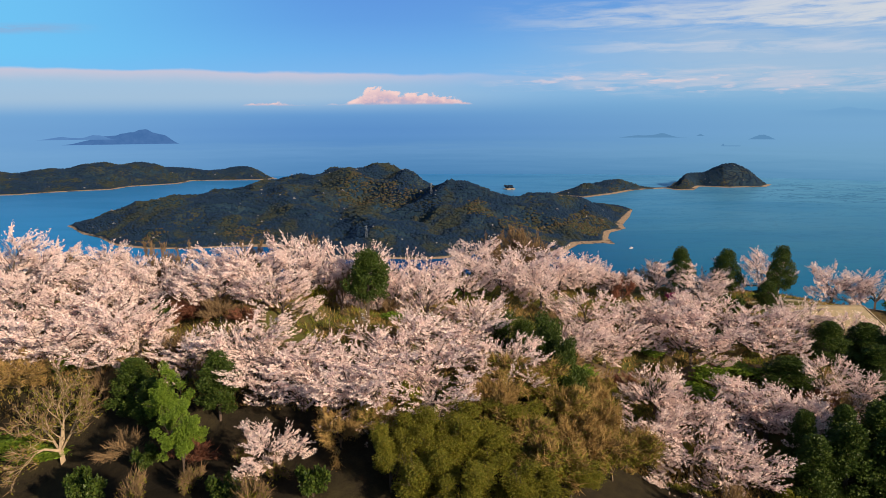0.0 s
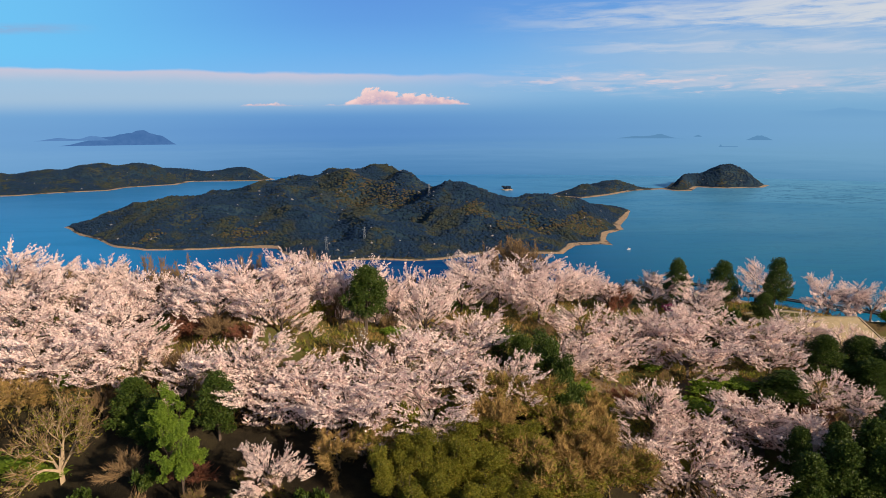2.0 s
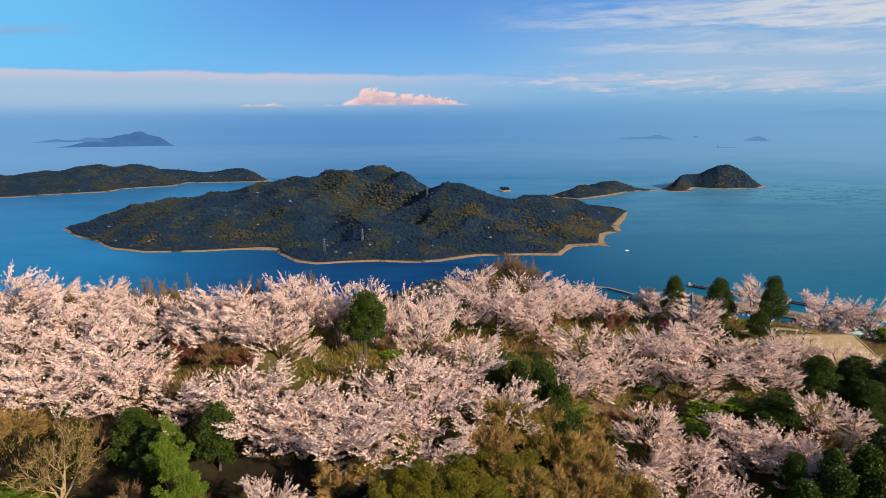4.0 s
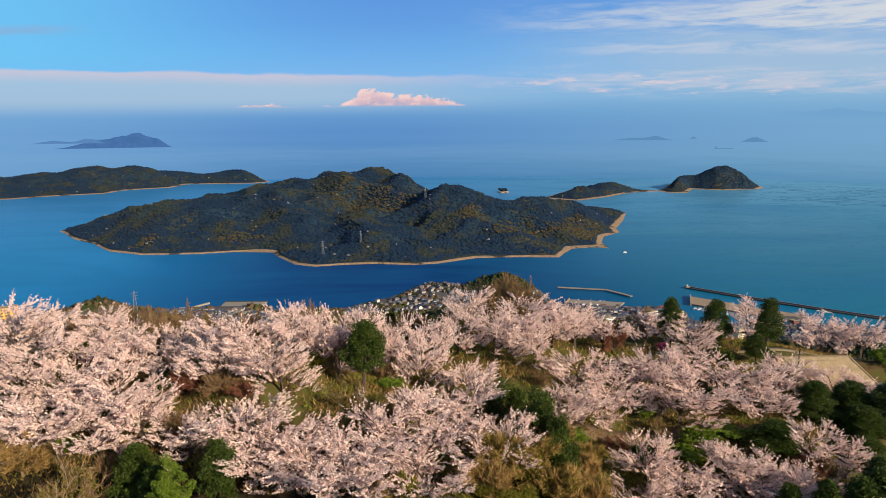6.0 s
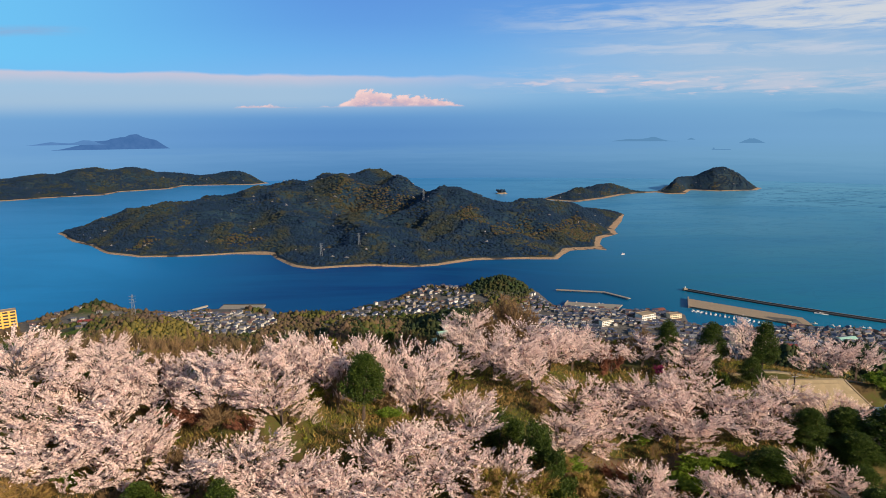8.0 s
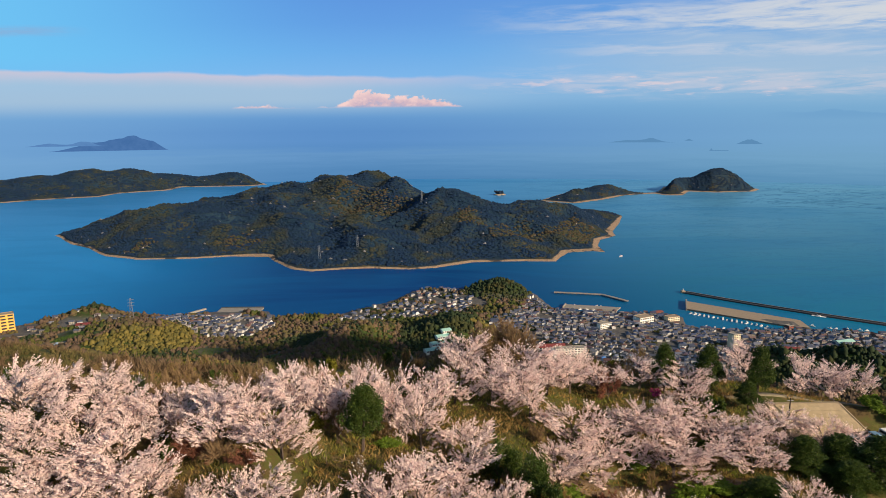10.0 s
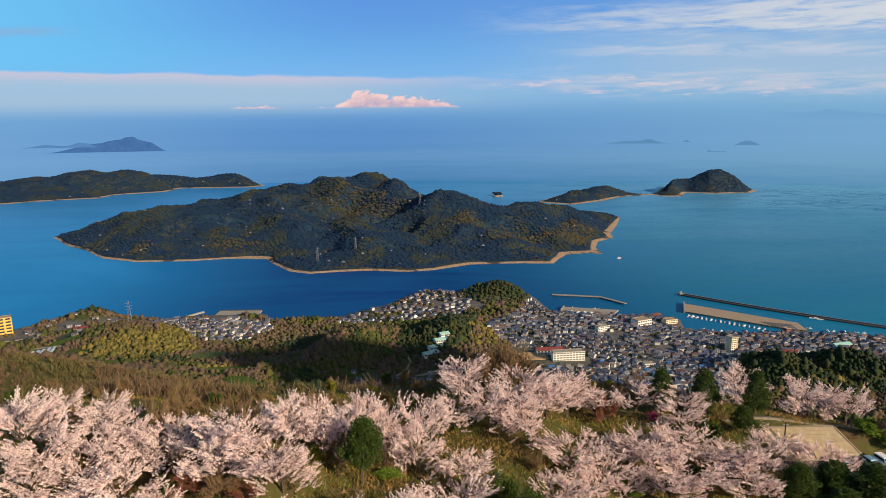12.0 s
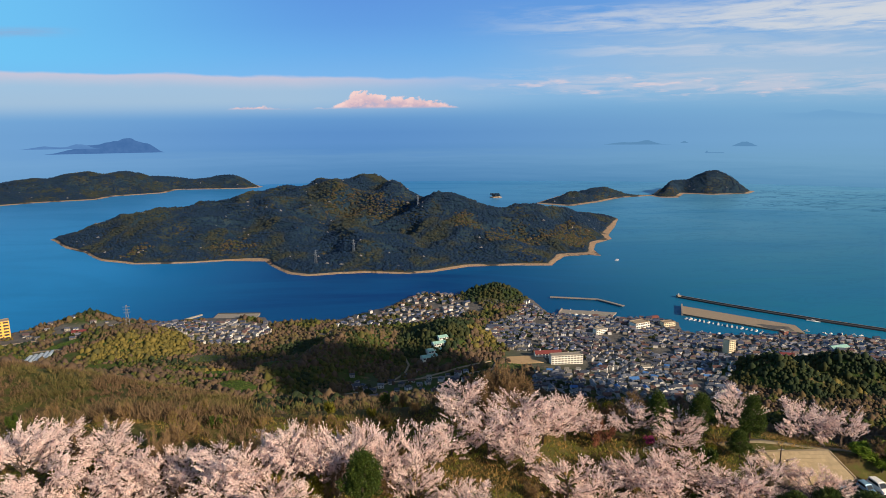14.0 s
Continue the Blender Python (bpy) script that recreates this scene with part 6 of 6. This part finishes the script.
def build_harbour():
    rng = np.random.default_rng(10)
    # the long outer mole, with a parapet on its sea side
    mole = thing("breakwater", "long dark concrete breakwater with a parapet", "breakwater", kind="structure")
    line = [(572, 1396), (632, 1334), (692, 1277), (780, 1200), (865, 1132), (1000, 1030), (1150, 930)]
    part("mole", solid("mole", DARK_STONE, (), [run_wall(line, [(-5, -4), (5, -4), (4.5, 2.8), (-4.5, 2.8)])]), mole)
    part("parapet", solid("parapet", DARK_STONE, (), [run_wall(line, [(2.2, 2.8), (4.2, 2.8), (4.0, 4.6), (2.6, 4.6)])]), mole)
    part("coping", solid("coping", CONCRETE, (), [run_wall(line, [(2.4, 4.604), (4.1, 4.604), (4.1, 4.9), (2.4, 4.9)])]), mole)
    part("end_block", solid("end_block", PALE_CONCRETE, [(568, 1393, -4, 576, 1403, 5.2)]), mole)
    part("light_post", solid("light_post", PAINT, [(571.4, 1397.4, 5.2, 572.6, 1398.6, 9.5)]), mole)
    # the broad pier inside it
    pier = thing("pier", "broad pale concrete pier with grass at its root", "pier", kind="structure")
    part("deck", solid("deck", PALE_CONCRETE, (), [([(548, 1318, 2.6), (525, 1257, 2.6), (668, 1136, 2.6), (704, 1122, 2.6), (712, 1170, 2.6), (548, 1318, -4), (525, 1257, -4), (668, 1136, -4), (704, 1122, -4), (712, 1170, -4)],
                                                    [(0, 1, 2, 3, 4), (0, 5, 6, 1), (1, 6, 7, 2), (2, 7, 8, 3), (3, 8, 9, 4), (4, 9, 5, 0)])]), pier)
    part("kerb", solid("kerb", DARK_STONE, (), [run_wall([(525, 1256), (668, 1135), (704, 1120)], [(-0.5, 2.4), (0.6, 2.4), (0.6, 3.0), (-0.5, 3.0)])]), pier)
    part("end_wall", solid("end_wall", CONCRETE, (), [run_wall([(549, 1322), (523, 1254)], [(-1.5, -4), (1.5, -4), (1.5, 6.0), (-1.5, 6.0)])]), pier)
    part("turf", solid("turf", GROUND, (), [([(640, 1180, 2.62), (655, 1145, 2.62), (690, 1132, 2.62), (694, 1162, 2.62), (650, 1178, 3.4), (662, 1152, 3.4), (684, 1142, 3.4), (686, 1158, 3.4)],
                                             [(4, 5, 6, 7), (0, 1, 5, 4), (1, 2, 6, 5), (2, 3, 7, 6), (3, 0, 4, 7)])]), pier)
    # a jetty that stands on piles
    jetty = thing("jetty", "grey jetty standing on piles in the water", "jetty", kind="structure")
    line = [(276, 1407), (330, 1394), (380, 1381), (402, 1350), (421, 1322)]
    part("deck", solid("deck", CONCRETE, (), [run_wall(line, [(-4, 2.4), (4, 2.4), (4, 3.6), (-4, 3.6)])]), jetty)
    pile = solid("pile", DARK_STONE, [(-0.7, -0.7, -5, 0.7, 0.7, 2.4)])
    for (ax, ay), (bx, by) in zip(line, line[1:]):
        n = max(2, int(math.hypot(bx - ax, by - ay) / 9))
        for k in range(n):
            f = (k + 0.5) / n
            for o in (-2.6, 2.6):
                d = math.hypot(bx - ax, by - ay)
                part("pile", pile, jetty).location = (ax + (bx - ax) * f - (by - ay) / d * o, ay + (by - ay) * f + (bx - ax) / d * o, 0)
    # the small quay and the pink landing stage
    quay = thing("quay", "low concrete quay with moored boats", "quay", kind="structure")
    part("deck", solid("deck", CONCRETE, (), [([(282, 1306, 2.4), (272, 1284, 2.4), (376, 1252, 2.4), (392, 1276, 2.4), (282, 1306, -4), (272, 1284, -4), (376, 1252, -4), (392, 1276, -4)],
                                                [(0, 1, 2, 3), (0, 4, 5, 1), (1, 5, 6, 2), (2, 6, 7, 3), (3, 7, 4, 0)])]), quay)
    part("end_wall", solid("end_wall", CONCRETE, (), [run_wall([(283, 1308), (271, 1282)], [(-1, -4), (1, -4), (1, 4.5), (-1, 4.5)])]), quay)
    block("boathouse", "low rusty red shed beside the quay", 455, 1238, 20, 24, 12, 5, RUST, RUST, 1, 3, "gable", 1.5)
    west = thing("quay", "concrete quay of the western hamlet", "quay", kind="structure")
    part("deck", solid("deck", CONCRETE, [(-455, 1276, -4, -365, 1308, 2.6)]), west)
    part("sea_wall", solid("sea_wall", DARK_STONE, [(-455, 1308, -4, -365, 1310, 4.2)]), west)
    part("slipway", solid("slipway", CONCRETE, (), [run_wall([(-512, 1272), (-488, 1306)], [(-2, -4), (2, -4), (2, 3.2), (-2, 3.2)])]), west)
    # boats along the pier, in the basin and one far out
    first = make_boat(8.0, "small white fishing boat moored in the harbour")
    spots = [(523 + 139 * f + rng.uniform(-1, 1) - 4, 1237 - 119 * f - 4, rng.uniform(20, 70)) for f in np.linspace(0.02, 0.8, 17)]
    spots += [(x, y, rng.uniform(0, 180)) for x, y in ((292, 1274), (305, 1270), (318, 1266), (331, 1262), (300, 1300), (345, 1290), (352, 1288), (515, 1142), (530, 1136), (545, 1132), (590, 1127), (620, 1124), (634, 1124), (648, 1120), (742, 1124), (752, 1120), (770, 1116), (790, 1112), (801, 1108), (716, 1138))]
    spots += [(555, 1825, 10)]
    for n, (x, y, r) in enumerate(spots):
        s = rng.uniform(0.75, 1.35)
        m = pose(x, y, 0, 0, 0, r) @ Matrix.Diagonal((s, s, s, 1))
        if n:
            copy_thing(first, m)
        else:
            first.matrix_basis = m
    ferry = make_boat(26, "white passenger boat lying beside the breakwater", "ferry")
    ferry.matrix_basis = pose(768, 1200, 0, 0, 0, -40)


def make_pylon(x, y, height, label, name="pylon"):
    z = ground_at(x, y) if y < 1500 else float(main_height(np.array([float(x)]), np.array([float(y)]))[0])
    ob = thing(name, label, "pylon", "power pylons", at=pose(x, y, z, 0, 0, 25))
    w = height * 0.09
    corners = [(-w, -w), (w, -w), (w, w), (-w, w)]
    rows_leg = []
    for cx, cy in corners:
        part("leg", solid("leg", STEEL, (), [tube_shape((cx, cy, -2), (cx * 0.15, cy * 0.15, height), 0.32)]), ob)
    for k in range(6):
        f0, f1 = k / 6, (k + 1) / 6
        a, b = 1 - 0.85 * f0, 1 - 0.85 * f1
        for (ax, ay), (bx, by) in zip(corners, corners[1:] + corners[:1]):
            part("brace", solid("brace", STEEL, (), [tube_shape((ax * a, ay * a, f0 * height), (bx * b, by * b, f1 * height), 0.16)]), ob)
    for f in (0.66, 0.79, 0.92):
        part("cross_arm", solid("cross_arm", STEEL, (), [tube_shape((-height * 0.14, 0, f * height), (height * 0.14, 0, f * height), 0.3)]), ob)
    return ob


def tube_shape(p, q, r):
    v, f = tubes([(np.array(p, float), np.array(q, float), r, r)], 4)
    return [tuple(c) for c in v.tolist()], [tuple(c) for c in f.tolist()]


def build_pylons():
    make_pylon(-549, 1110, 42, "tall grey lattice power pylon on the hill")
    make_pylon(-671, 958, 20, "small grey lattice mast among trees")
    make_pylon(-325, 1760, 40, "grey lattice power pylon near the island's shore")
    make_pylon(-225, 1830, 36, "grey lattice power pylon on the island slope")
    make_pylon(-40, 2180, 40, "grey lattice power pylon on the island ridge")
    z = ground_at(-425, 756)
    frame_pole = thing("power_pole", "pair of concrete power poles with a crossbar", "power pole", at=pose(-425, 756, z, 0, 0, 20))
    for x in (-1.8, 1.8):
        part("pole", solid("pole", PALE_CONCRETE, (), [tube_shape((x, 0, -1), (x, 0, 21), 0.45)]), frame_pole)
    part("crossbar", solid("crossbar", STEEL, [(-4, -0.25, 18.2, 4, 0.25, 18.7)]), frame_pole)


build_houses()
build_landmarks()
build_harbour()
build_pylons()


# ---------------------------------------------------------------- the car park and its retaining wall
def build_park():
    z = WALL_FOOT
    lot = thing("car_park", "small asphalt car park with white bay lines", "car park", kind="structure")
    part("asphalt", solid("asphalt", ASPHALT, [(66, 92, z - 2, 112, 109.6, z + 0.06)]), lot)
    line = solid("bay_line", PAINT, [(-0.07, -2.4, 0, 0.07, 2.4, 0.012)])
    for k in range(9):
        part("bay_line", line, lot).location = (75.6 + 2.5 * k, 106.9, z + 0.064)
    kerb = solid("kerb", PALE_CONCRETE, [(0, 0, 0, 1.9, 0.22, 0.2)])
    for k in range(16):
        part("kerb", kerb, lot).location = (76 + 2.0 * k, 109.7, z)
    # sloping wall of concrete blocks
    wall = thing("retaining_wall", "sloping retaining wall of pale concrete blocks", "wall", kind="structure")
    tl, tr, br, bl = Vector((64.4, 113.6, 319.0)), Vector((78.1, 113.5, 319.0)), Vector((82.6, 109.7, z)), Vector((65.2, 109.7, z))
    back = Vector((0, 1.2, -0.6))
    part("backing", solid("backing", CONCRETE, (), [([tuple(p + Vector((0, 0.12, 0))) for p in (tl, tr, br, bl)] + [tuple(p + back) for p in (tl, tr, br, bl)], [(3, 2, 1, 0), (0, 1, 5, 4), (1, 2, 6, 5), (3, 0, 4, 7), (4, 5, 6, 7)])]), wall)
    rows, columns = 9, 20
    at = lambda u, v: (tl.lerp(tr, u)).lerp(bl.lerp(br, u), v)
    for r in range(rows):
        shift = 0.5 * (r % 2) / columns
        for c in range(columns):
            u0, u1 = min(1, c / columns + shift * (c > 0) + 0.0009), min(1, (c + 1) / columns + shift - 0.0009)
            v0, v1 = r / rows + 0.0025, (r + 1) / rows - 0.0025
            if u1 - u0 < 0.01:
                continue
            out = Vector((0, -0.10 - 0.03 * random.random(), 0.07))
            face = [at(u0, v0), at(u1, v0), at(u1, v1), at(u0, v1)]
            part("block", solid("block", BLOCKS, (), [([tuple(p + out) for p in face] + [tuple(p + Vector((0, 0.12, 0))) for p in face], [(3, 2, 1, 0), (0, 1, 5, 4), (1, 2, 6, 5), (2, 3, 7, 6), (3, 0, 4, 7)])]), wall)
    part("coping", solid("coping", BLOCKS, [(64.1, 113.35, 318.95, 78.3, 114.0, 319.15)]), wall)
    part("side_wing", solid("side_wing", BLOCKS, (), [([(64.3, 113.5, 319.0), (63.2, 116.6, 319.0), (62.6, 113.0, z), (65.1, 109.6, z), (64.9, 114.2, 318.9), (64.2, 117.0, 318.9), (64.2, 114.0, z), (65.6, 110.6, z)], [(0, 1, 2, 3), (7, 6, 5, 4), (0, 4, 5, 1), (0, 3, 7, 4)])]), wall, "pale side of the wall")
    edge = thing("edge_beam", "pale concrete beam down the wall's edge", "beam", kind="structure")
    part("beam", solid("beam", PALE_CONCRETE, (), [tube_shape(tuple(tr + Vector((0.2, -0.15, 0.1))), tuple(br + Vector((0.2, -0.15, 0.1))), 0.16)]), edge)
    pole = thing("utility_pole", "dark wooden utility pole before the wall", "pole", at=pose(67.6, 111.6, 315.5))
    part("shaft", solid("shaft", BARK, (), [tube_shape((0, 0, -1), (0, 0, 5.6), 0.14)]), pole)
    part("crossbar", solid("crossbar", STEEL, [(-0.6, -0.05, 5.0, 0.6, 0.05, 5.12)]), pole)


BLOCKS = many("concrete_blocks", ((0.33, 0.26, 0.155), (0.41, 0.32, 0.20), (0.36, 0.285, 0.175), (0.44, 0.345, 0.215)), 0.9, 1.5)
GLASS = plain("car_glass", (0.02, 0.025, 0.03), 0.08, 0.0, 1.0, 0.1, 0.7)
RUBBER = plain("tyre_rubber", (0.02, 0.02, 0.02), 0.9, 0.0, 4.0, 0.2)
RED_LIGHT = plain("red_lamp_glass", (0.35, 0.02, 0.015), 0.2, 0.0, 2.0, 0.1, 0.6)


def bevelled(name, mat, profile, width, edge=0.08):
    """A side outline drawn across a width, with rounded edges."""
    bm = bmesh.new()
    a = [bm.verts.new((x, -width / 2, z)) for x, z in profile]
    b = [bm.verts.new((x, width / 2, z)) for x, z in profile]
    bm.faces.new(a)
    bm.faces.new(b[::-1])
    for k in range(len(a)):
        bm.faces.new((a[k - 1], b[k - 1], b[k], a[k]))
    bmesh.ops.recalc_face_normals(bm, faces=bm.faces[:])
    bmesh.ops.bevel(bm, geom=bm.edges[:], offset=edge, segments=2, affect="EDGES")
    me = bpy.data.meshes.new(name)
    bm.to_mesh(me)
    bm.free()
    me.materials.append(mat)
    return me


def make_car(label, paint, length, width, height, at):
    car = thing("car", label, "car", "parked cars", at=at)
    l, h = length / 2, height
    part("body", bevelled("body", paint, [(-l, 0.3), (l, 0.3), (l, 0.75), (l * 0.62, h * 0.58), (-l * 0.98, h * 0.6)], width), car)
    cabin = part("cabin", bevelled("cabin", paint, [(-l * 0.96, h * 0.56), (l * 0.62, h * 0.56), (l * 0.25, h), (-l * 0.86, h)], width * 0.92), car)
    part("windscreen", solid("windscreen", GLASS, (), [([(l * 0.60, -width * 0.40, h * 0.60), (l * 0.60, width * 0.40, h * 0.60), (l * 0.29, width * 0.37, h * 0.97), (l * 0.29, -width * 0.37, h * 0.97)], [(0, 1, 2, 3)])]), cabin)
    for s in (-1, 1):
        part("side_window", solid("side_window", GLASS, (), [([(l * 0.42, s * width * 0.466, h * 0.64), (-l * 0.8, s * width * 0.466, h * 0.64), (-l * 0.78, s * width * 0.466, h * 0.92), (l * 0.22, s * width * 0.466, h * 0.92)], [(0, 1, 2, 3)])]), cabin)
        part("headlight", solid("headlight", PAINT, [(l - 0.06, s * width * 0.34 - 0.16, 0.62, l + 0.02, s * width * 0.34 + 0.16, 0.8)]), car)
        part("tail_light", solid("tail_light", RED_LIGHT, [(-l - 0.02, s * width * 0.4 - 0.1, 0.8, -l + 0.06, s * width * 0.4 + 0.1, 1.1)]), car)
        for x in (-l * 0.6, l * 0.62):
            wheel = part("wheel", None, car)
            wheel.location = (x, s * width * 0.45, 0.3)
            bm = bmesh.new()
            bmesh.ops.create_cone(bm, cap_ends=True, segments=16, radius1=0.3, radius2=0.3, depth=0.2, matrix=Matrix.Rotation(math.pi / 2, 4, "X"))
            me = bpy.data.meshes.new("tyre")
            bm.to_mesh(me)
            bm.free()
            me.materials.append(RUBBER)
            part("tyre", me, wheel)
            part("rim", solid("rim", STEEL, [(-0.14, s * 0.09 - 0.02, -0.14, 0.14, s * 0.09 + 0.03, 0.14)]), wheel)
    return car


def build_cars():
    z = WALL_FOOT + 0.065
    make_car("small light blue hatchback parked in a bay", plain("light_blue_paint", (0.24, 0.42, 0.62), 0.25, 0.3, 1.0, 0.06, 0.6), 3.5, 1.5, 1.55, pose(82.0, 107.2, z, 0, 0, -84))
    make_car("white van parked beside the blue hatchback", plain("white_car_paint", (0.8, 0.8, 0.8), 0.25, 0.0, 1.0, 0.05, 0.6), 4.3, 1.7, 1.85, pose(84.5, 107.4, z, 0, 0, -84))
    make_car("silver car half hidden behind the trees", plain("silver_paint", (0.5, 0.52, 0.54), 0.25, 0.6, 1.0, 0.06, 0.6), 4.2, 1.7, 1.5, pose(76.9, 106.8, z, 0, 0, -84))


def build_far_boats():
    """The islet with its trees, and a cargo ship on the far sea."""
    islet = thing("islet", "tiny rocky islet topped with trees", "islet", kind="structure")
    x, y = 386, 3655
    bm = bmesh.new()
    bmesh.ops.create_icosphere(bm, subdivisions=3, radius=1.0)
    for v in bm.verts:
        v.co = Vector((v.co.x * 34, v.co.y * 24, v.co.z * 9)) * (1 + 0.3 * noise.noise(v.co * 2.0))
    me = bpy.data.meshes.new("rock")
    bm.to_mesh(me)
    bm.free()
    me.materials.append(PALE_CONCRETE)
    part("rock", me, islet).location = (x, y, 0)
    rng = np.random.default_rng(14)
    c = rng.standard_normal((80, 3)) * (10, 7, 4) + (x, y, 15)
    tagged(part("woodland", clumps("woodland", c, rng.uniform(4, 7, 80), HAZE_WOOD, rng), islet), kind="stuff")
    # the ship glows in the same painted haze blue
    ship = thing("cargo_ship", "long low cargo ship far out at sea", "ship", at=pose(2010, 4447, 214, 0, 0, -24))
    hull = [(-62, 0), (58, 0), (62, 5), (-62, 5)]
    part("hull", solid("hull", FAR_HAZE, (), [([(px, -4, pz) for px, pz in hull] + [(px, 4, pz) for px, pz in hull], [(0, 1, 2, 3), (7, 6, 5, 4), (0, 4, 5, 1), (1, 5, 6, 2), (2, 6, 7, 3), (3, 7, 4, 0)])]), ship)
    part("bridge", solid("bridge", FAR_HAZE, [(-56, -4, 5, -44, 4, 15)]), ship)
    part("mast", solid("mast", FAR_HAZE, [(-51, -0.8, 15, -49, 0.8, 20)]), ship)


def ribbon(points, width, lift, thick):
    """A path that lies on the ground along points in plan."""
    pts = np.array(points, float)
    f = np.linspace(0, len(pts) - 1, 8 * len(pts))
    x, y = np.interp(f, range(len(pts)), pts[:, 0]), np.interp(f, range(len(pts)), pts[:, 1])
    d = np.stack([np.gradient(x), np.gradient(y)], 1)
    d = d / np.linalg.norm(d, axis=1, keepdims=True)
    v = []
    for o, down in ((-width / 2, 0), (width / 2, 0), (width / 2, thick), (-width / 2, thick)):
        px, py = x - d[:, 1] * o, y + d[:, 0] * o
        v.append(np.stack([px, py, mainland(px, py) + lift - down], 1))
    v = np.stack(v, 1).reshape(-1, 3)
    faces = [(n * 4 + i, n * 4 + (i + 1) % 4, n * 4 + 4 + (i + 1) % 4, n * 4 + 4 + i) for n in range(len(f) - 1) for i in range(4)]
    return v, faces


def build_roads():
    for n, line in enumerate(ROADS):
        v, f = ribbon(line, (4.5, 3.2, 3.0, 4.5, 3.2)[n], 0.9, 2.5)
        thing("road", "narrow pale concrete road between the fields", "road", kind="structure", data=mesh_of("road", v, f, PALE_CONCRETE, True))


def build_garden():
    """Paths, a handrail, fallen branches and single small trees of the park."""
    v, f = ribbon([(58, 117.6), (68, 117.4), (80, 117.6), (92, 119), (104, 120)], 1.4, 0.12, 0.5)
    thing("path", "pale gravel path above the retaining wall", "path", kind="structure", data=mesh_of("path", v, f, GRAVEL, True))
    v, f = ribbon([(16, 91), (24, 92), (33, 92.5), (42, 93), (50, 92)], 2.4, 0.14, 0.6)
    thing("path", "trodden earth path beneath the cherry trees", "path", kind="structure", data=mesh_of("path", v, f, EARTH, True))
    z0, z1 = ground_at(41.7, 114.5), ground_at(46.5, 117.1)
    rail = thing("handrail", "thin metal handrail beside the park steps", "handrail")
    for k in range(4):
        g = k / 3
        x, y, z = 41.7 + 4.8 * g, 114.5 + 2.6 * g, z0 + (z1 - z0) * g
        part("post", solid("post", STEEL, (), [tube_shape((x, y, z - 0.3), (x, y, z + 1.0), 0.05)]), rail)
    for h in (0.35, 0.68, 1.0):
        part("rail", solid("rail", STEEL, (), [tube_shape((41.7, 114.5, z0 + h), (46.5, 117.1, z1 + h), 0.035)]), rail)
    rng = np.random.default_rng(15)
    base = None
    for x, y, r in ((-27.0, 82.5, 20), (-20.5, 83.5, 110), (-15.5, 82.5, 200), (-12.5, 83.0, 290), (-24.0, 83.0, 340)):
        m = pose(x, y, ground_at(x, y) + 0.15, 68, 0, r) @ Matrix.Diagonal((0.8, 0.8, 0.9, 1))
        if base is None:
            rows, twigs = branching(rng, 0.6, (0.1, 0.0), 3, (0.7, 1.3), 1.3, 2, 2, 1.0, 0.09)
            v, f = tubes(rows, 4)
            base = thing("fallen_branch", "dead pale branch lying in the hollow", "branch", "fallen branches", at=m)
            part("limb", mesh_of("limb", v, f, PALE_BARK), base)
        else:
            copy_thing(base, m)
    young = make_bare(71, 2.2, 5.0, TWIG, "slender young magnolia with a few white flowers", 160, "young_magnolia", buds=70, bud=PETAL)
    young.matrix_basis = pose(-10.2, 77.5, ground_at(-10.2, 77.5), 0, 0, 40)
    red = make_bare(72, 5.0, 4.6, RED_TWIG, "small reddish tree just coming into bud", 3600, "budding_tree", bark=BARK)
    red.matrix_basis = pose(34.2, 117.1, ground_at(34.2, 117.1), 0, 0, 10)
    shrub = make_broadleaf(73, 2.6, 1.8, MAGENTA, "low shrub with deep pink flowers", 900, 0.22, "flowering_shrub")
    shrub.matrix_basis = pose(43.8, 117.6, ground_at(43.8, 117.6), 0, 0, 0)


GRAVEL = plain("pale_gravel", (0.22, 0.185, 0.125), 0.95, 0.0, 1.2, 0.3)
EARTH = plain("trodden_earth", (0.19, 0.135, 0.085), 0.95, 0.0, 1.0, 0.3)
PETAL = leafy("white_petals", ((0.85, 0.84, 0.78), (0.92, 0.9, 0.86)), through=0.3)
MAGENTA = leafy("deep_pink_petals", ((0.35, 0.03, 0.16), (0.45, 0.06, 0.22), (0.05, 0.07, 0.02)), through=0.3)
build_park()
build_roads()
build_garden()
build_cars()
build_far_boats()
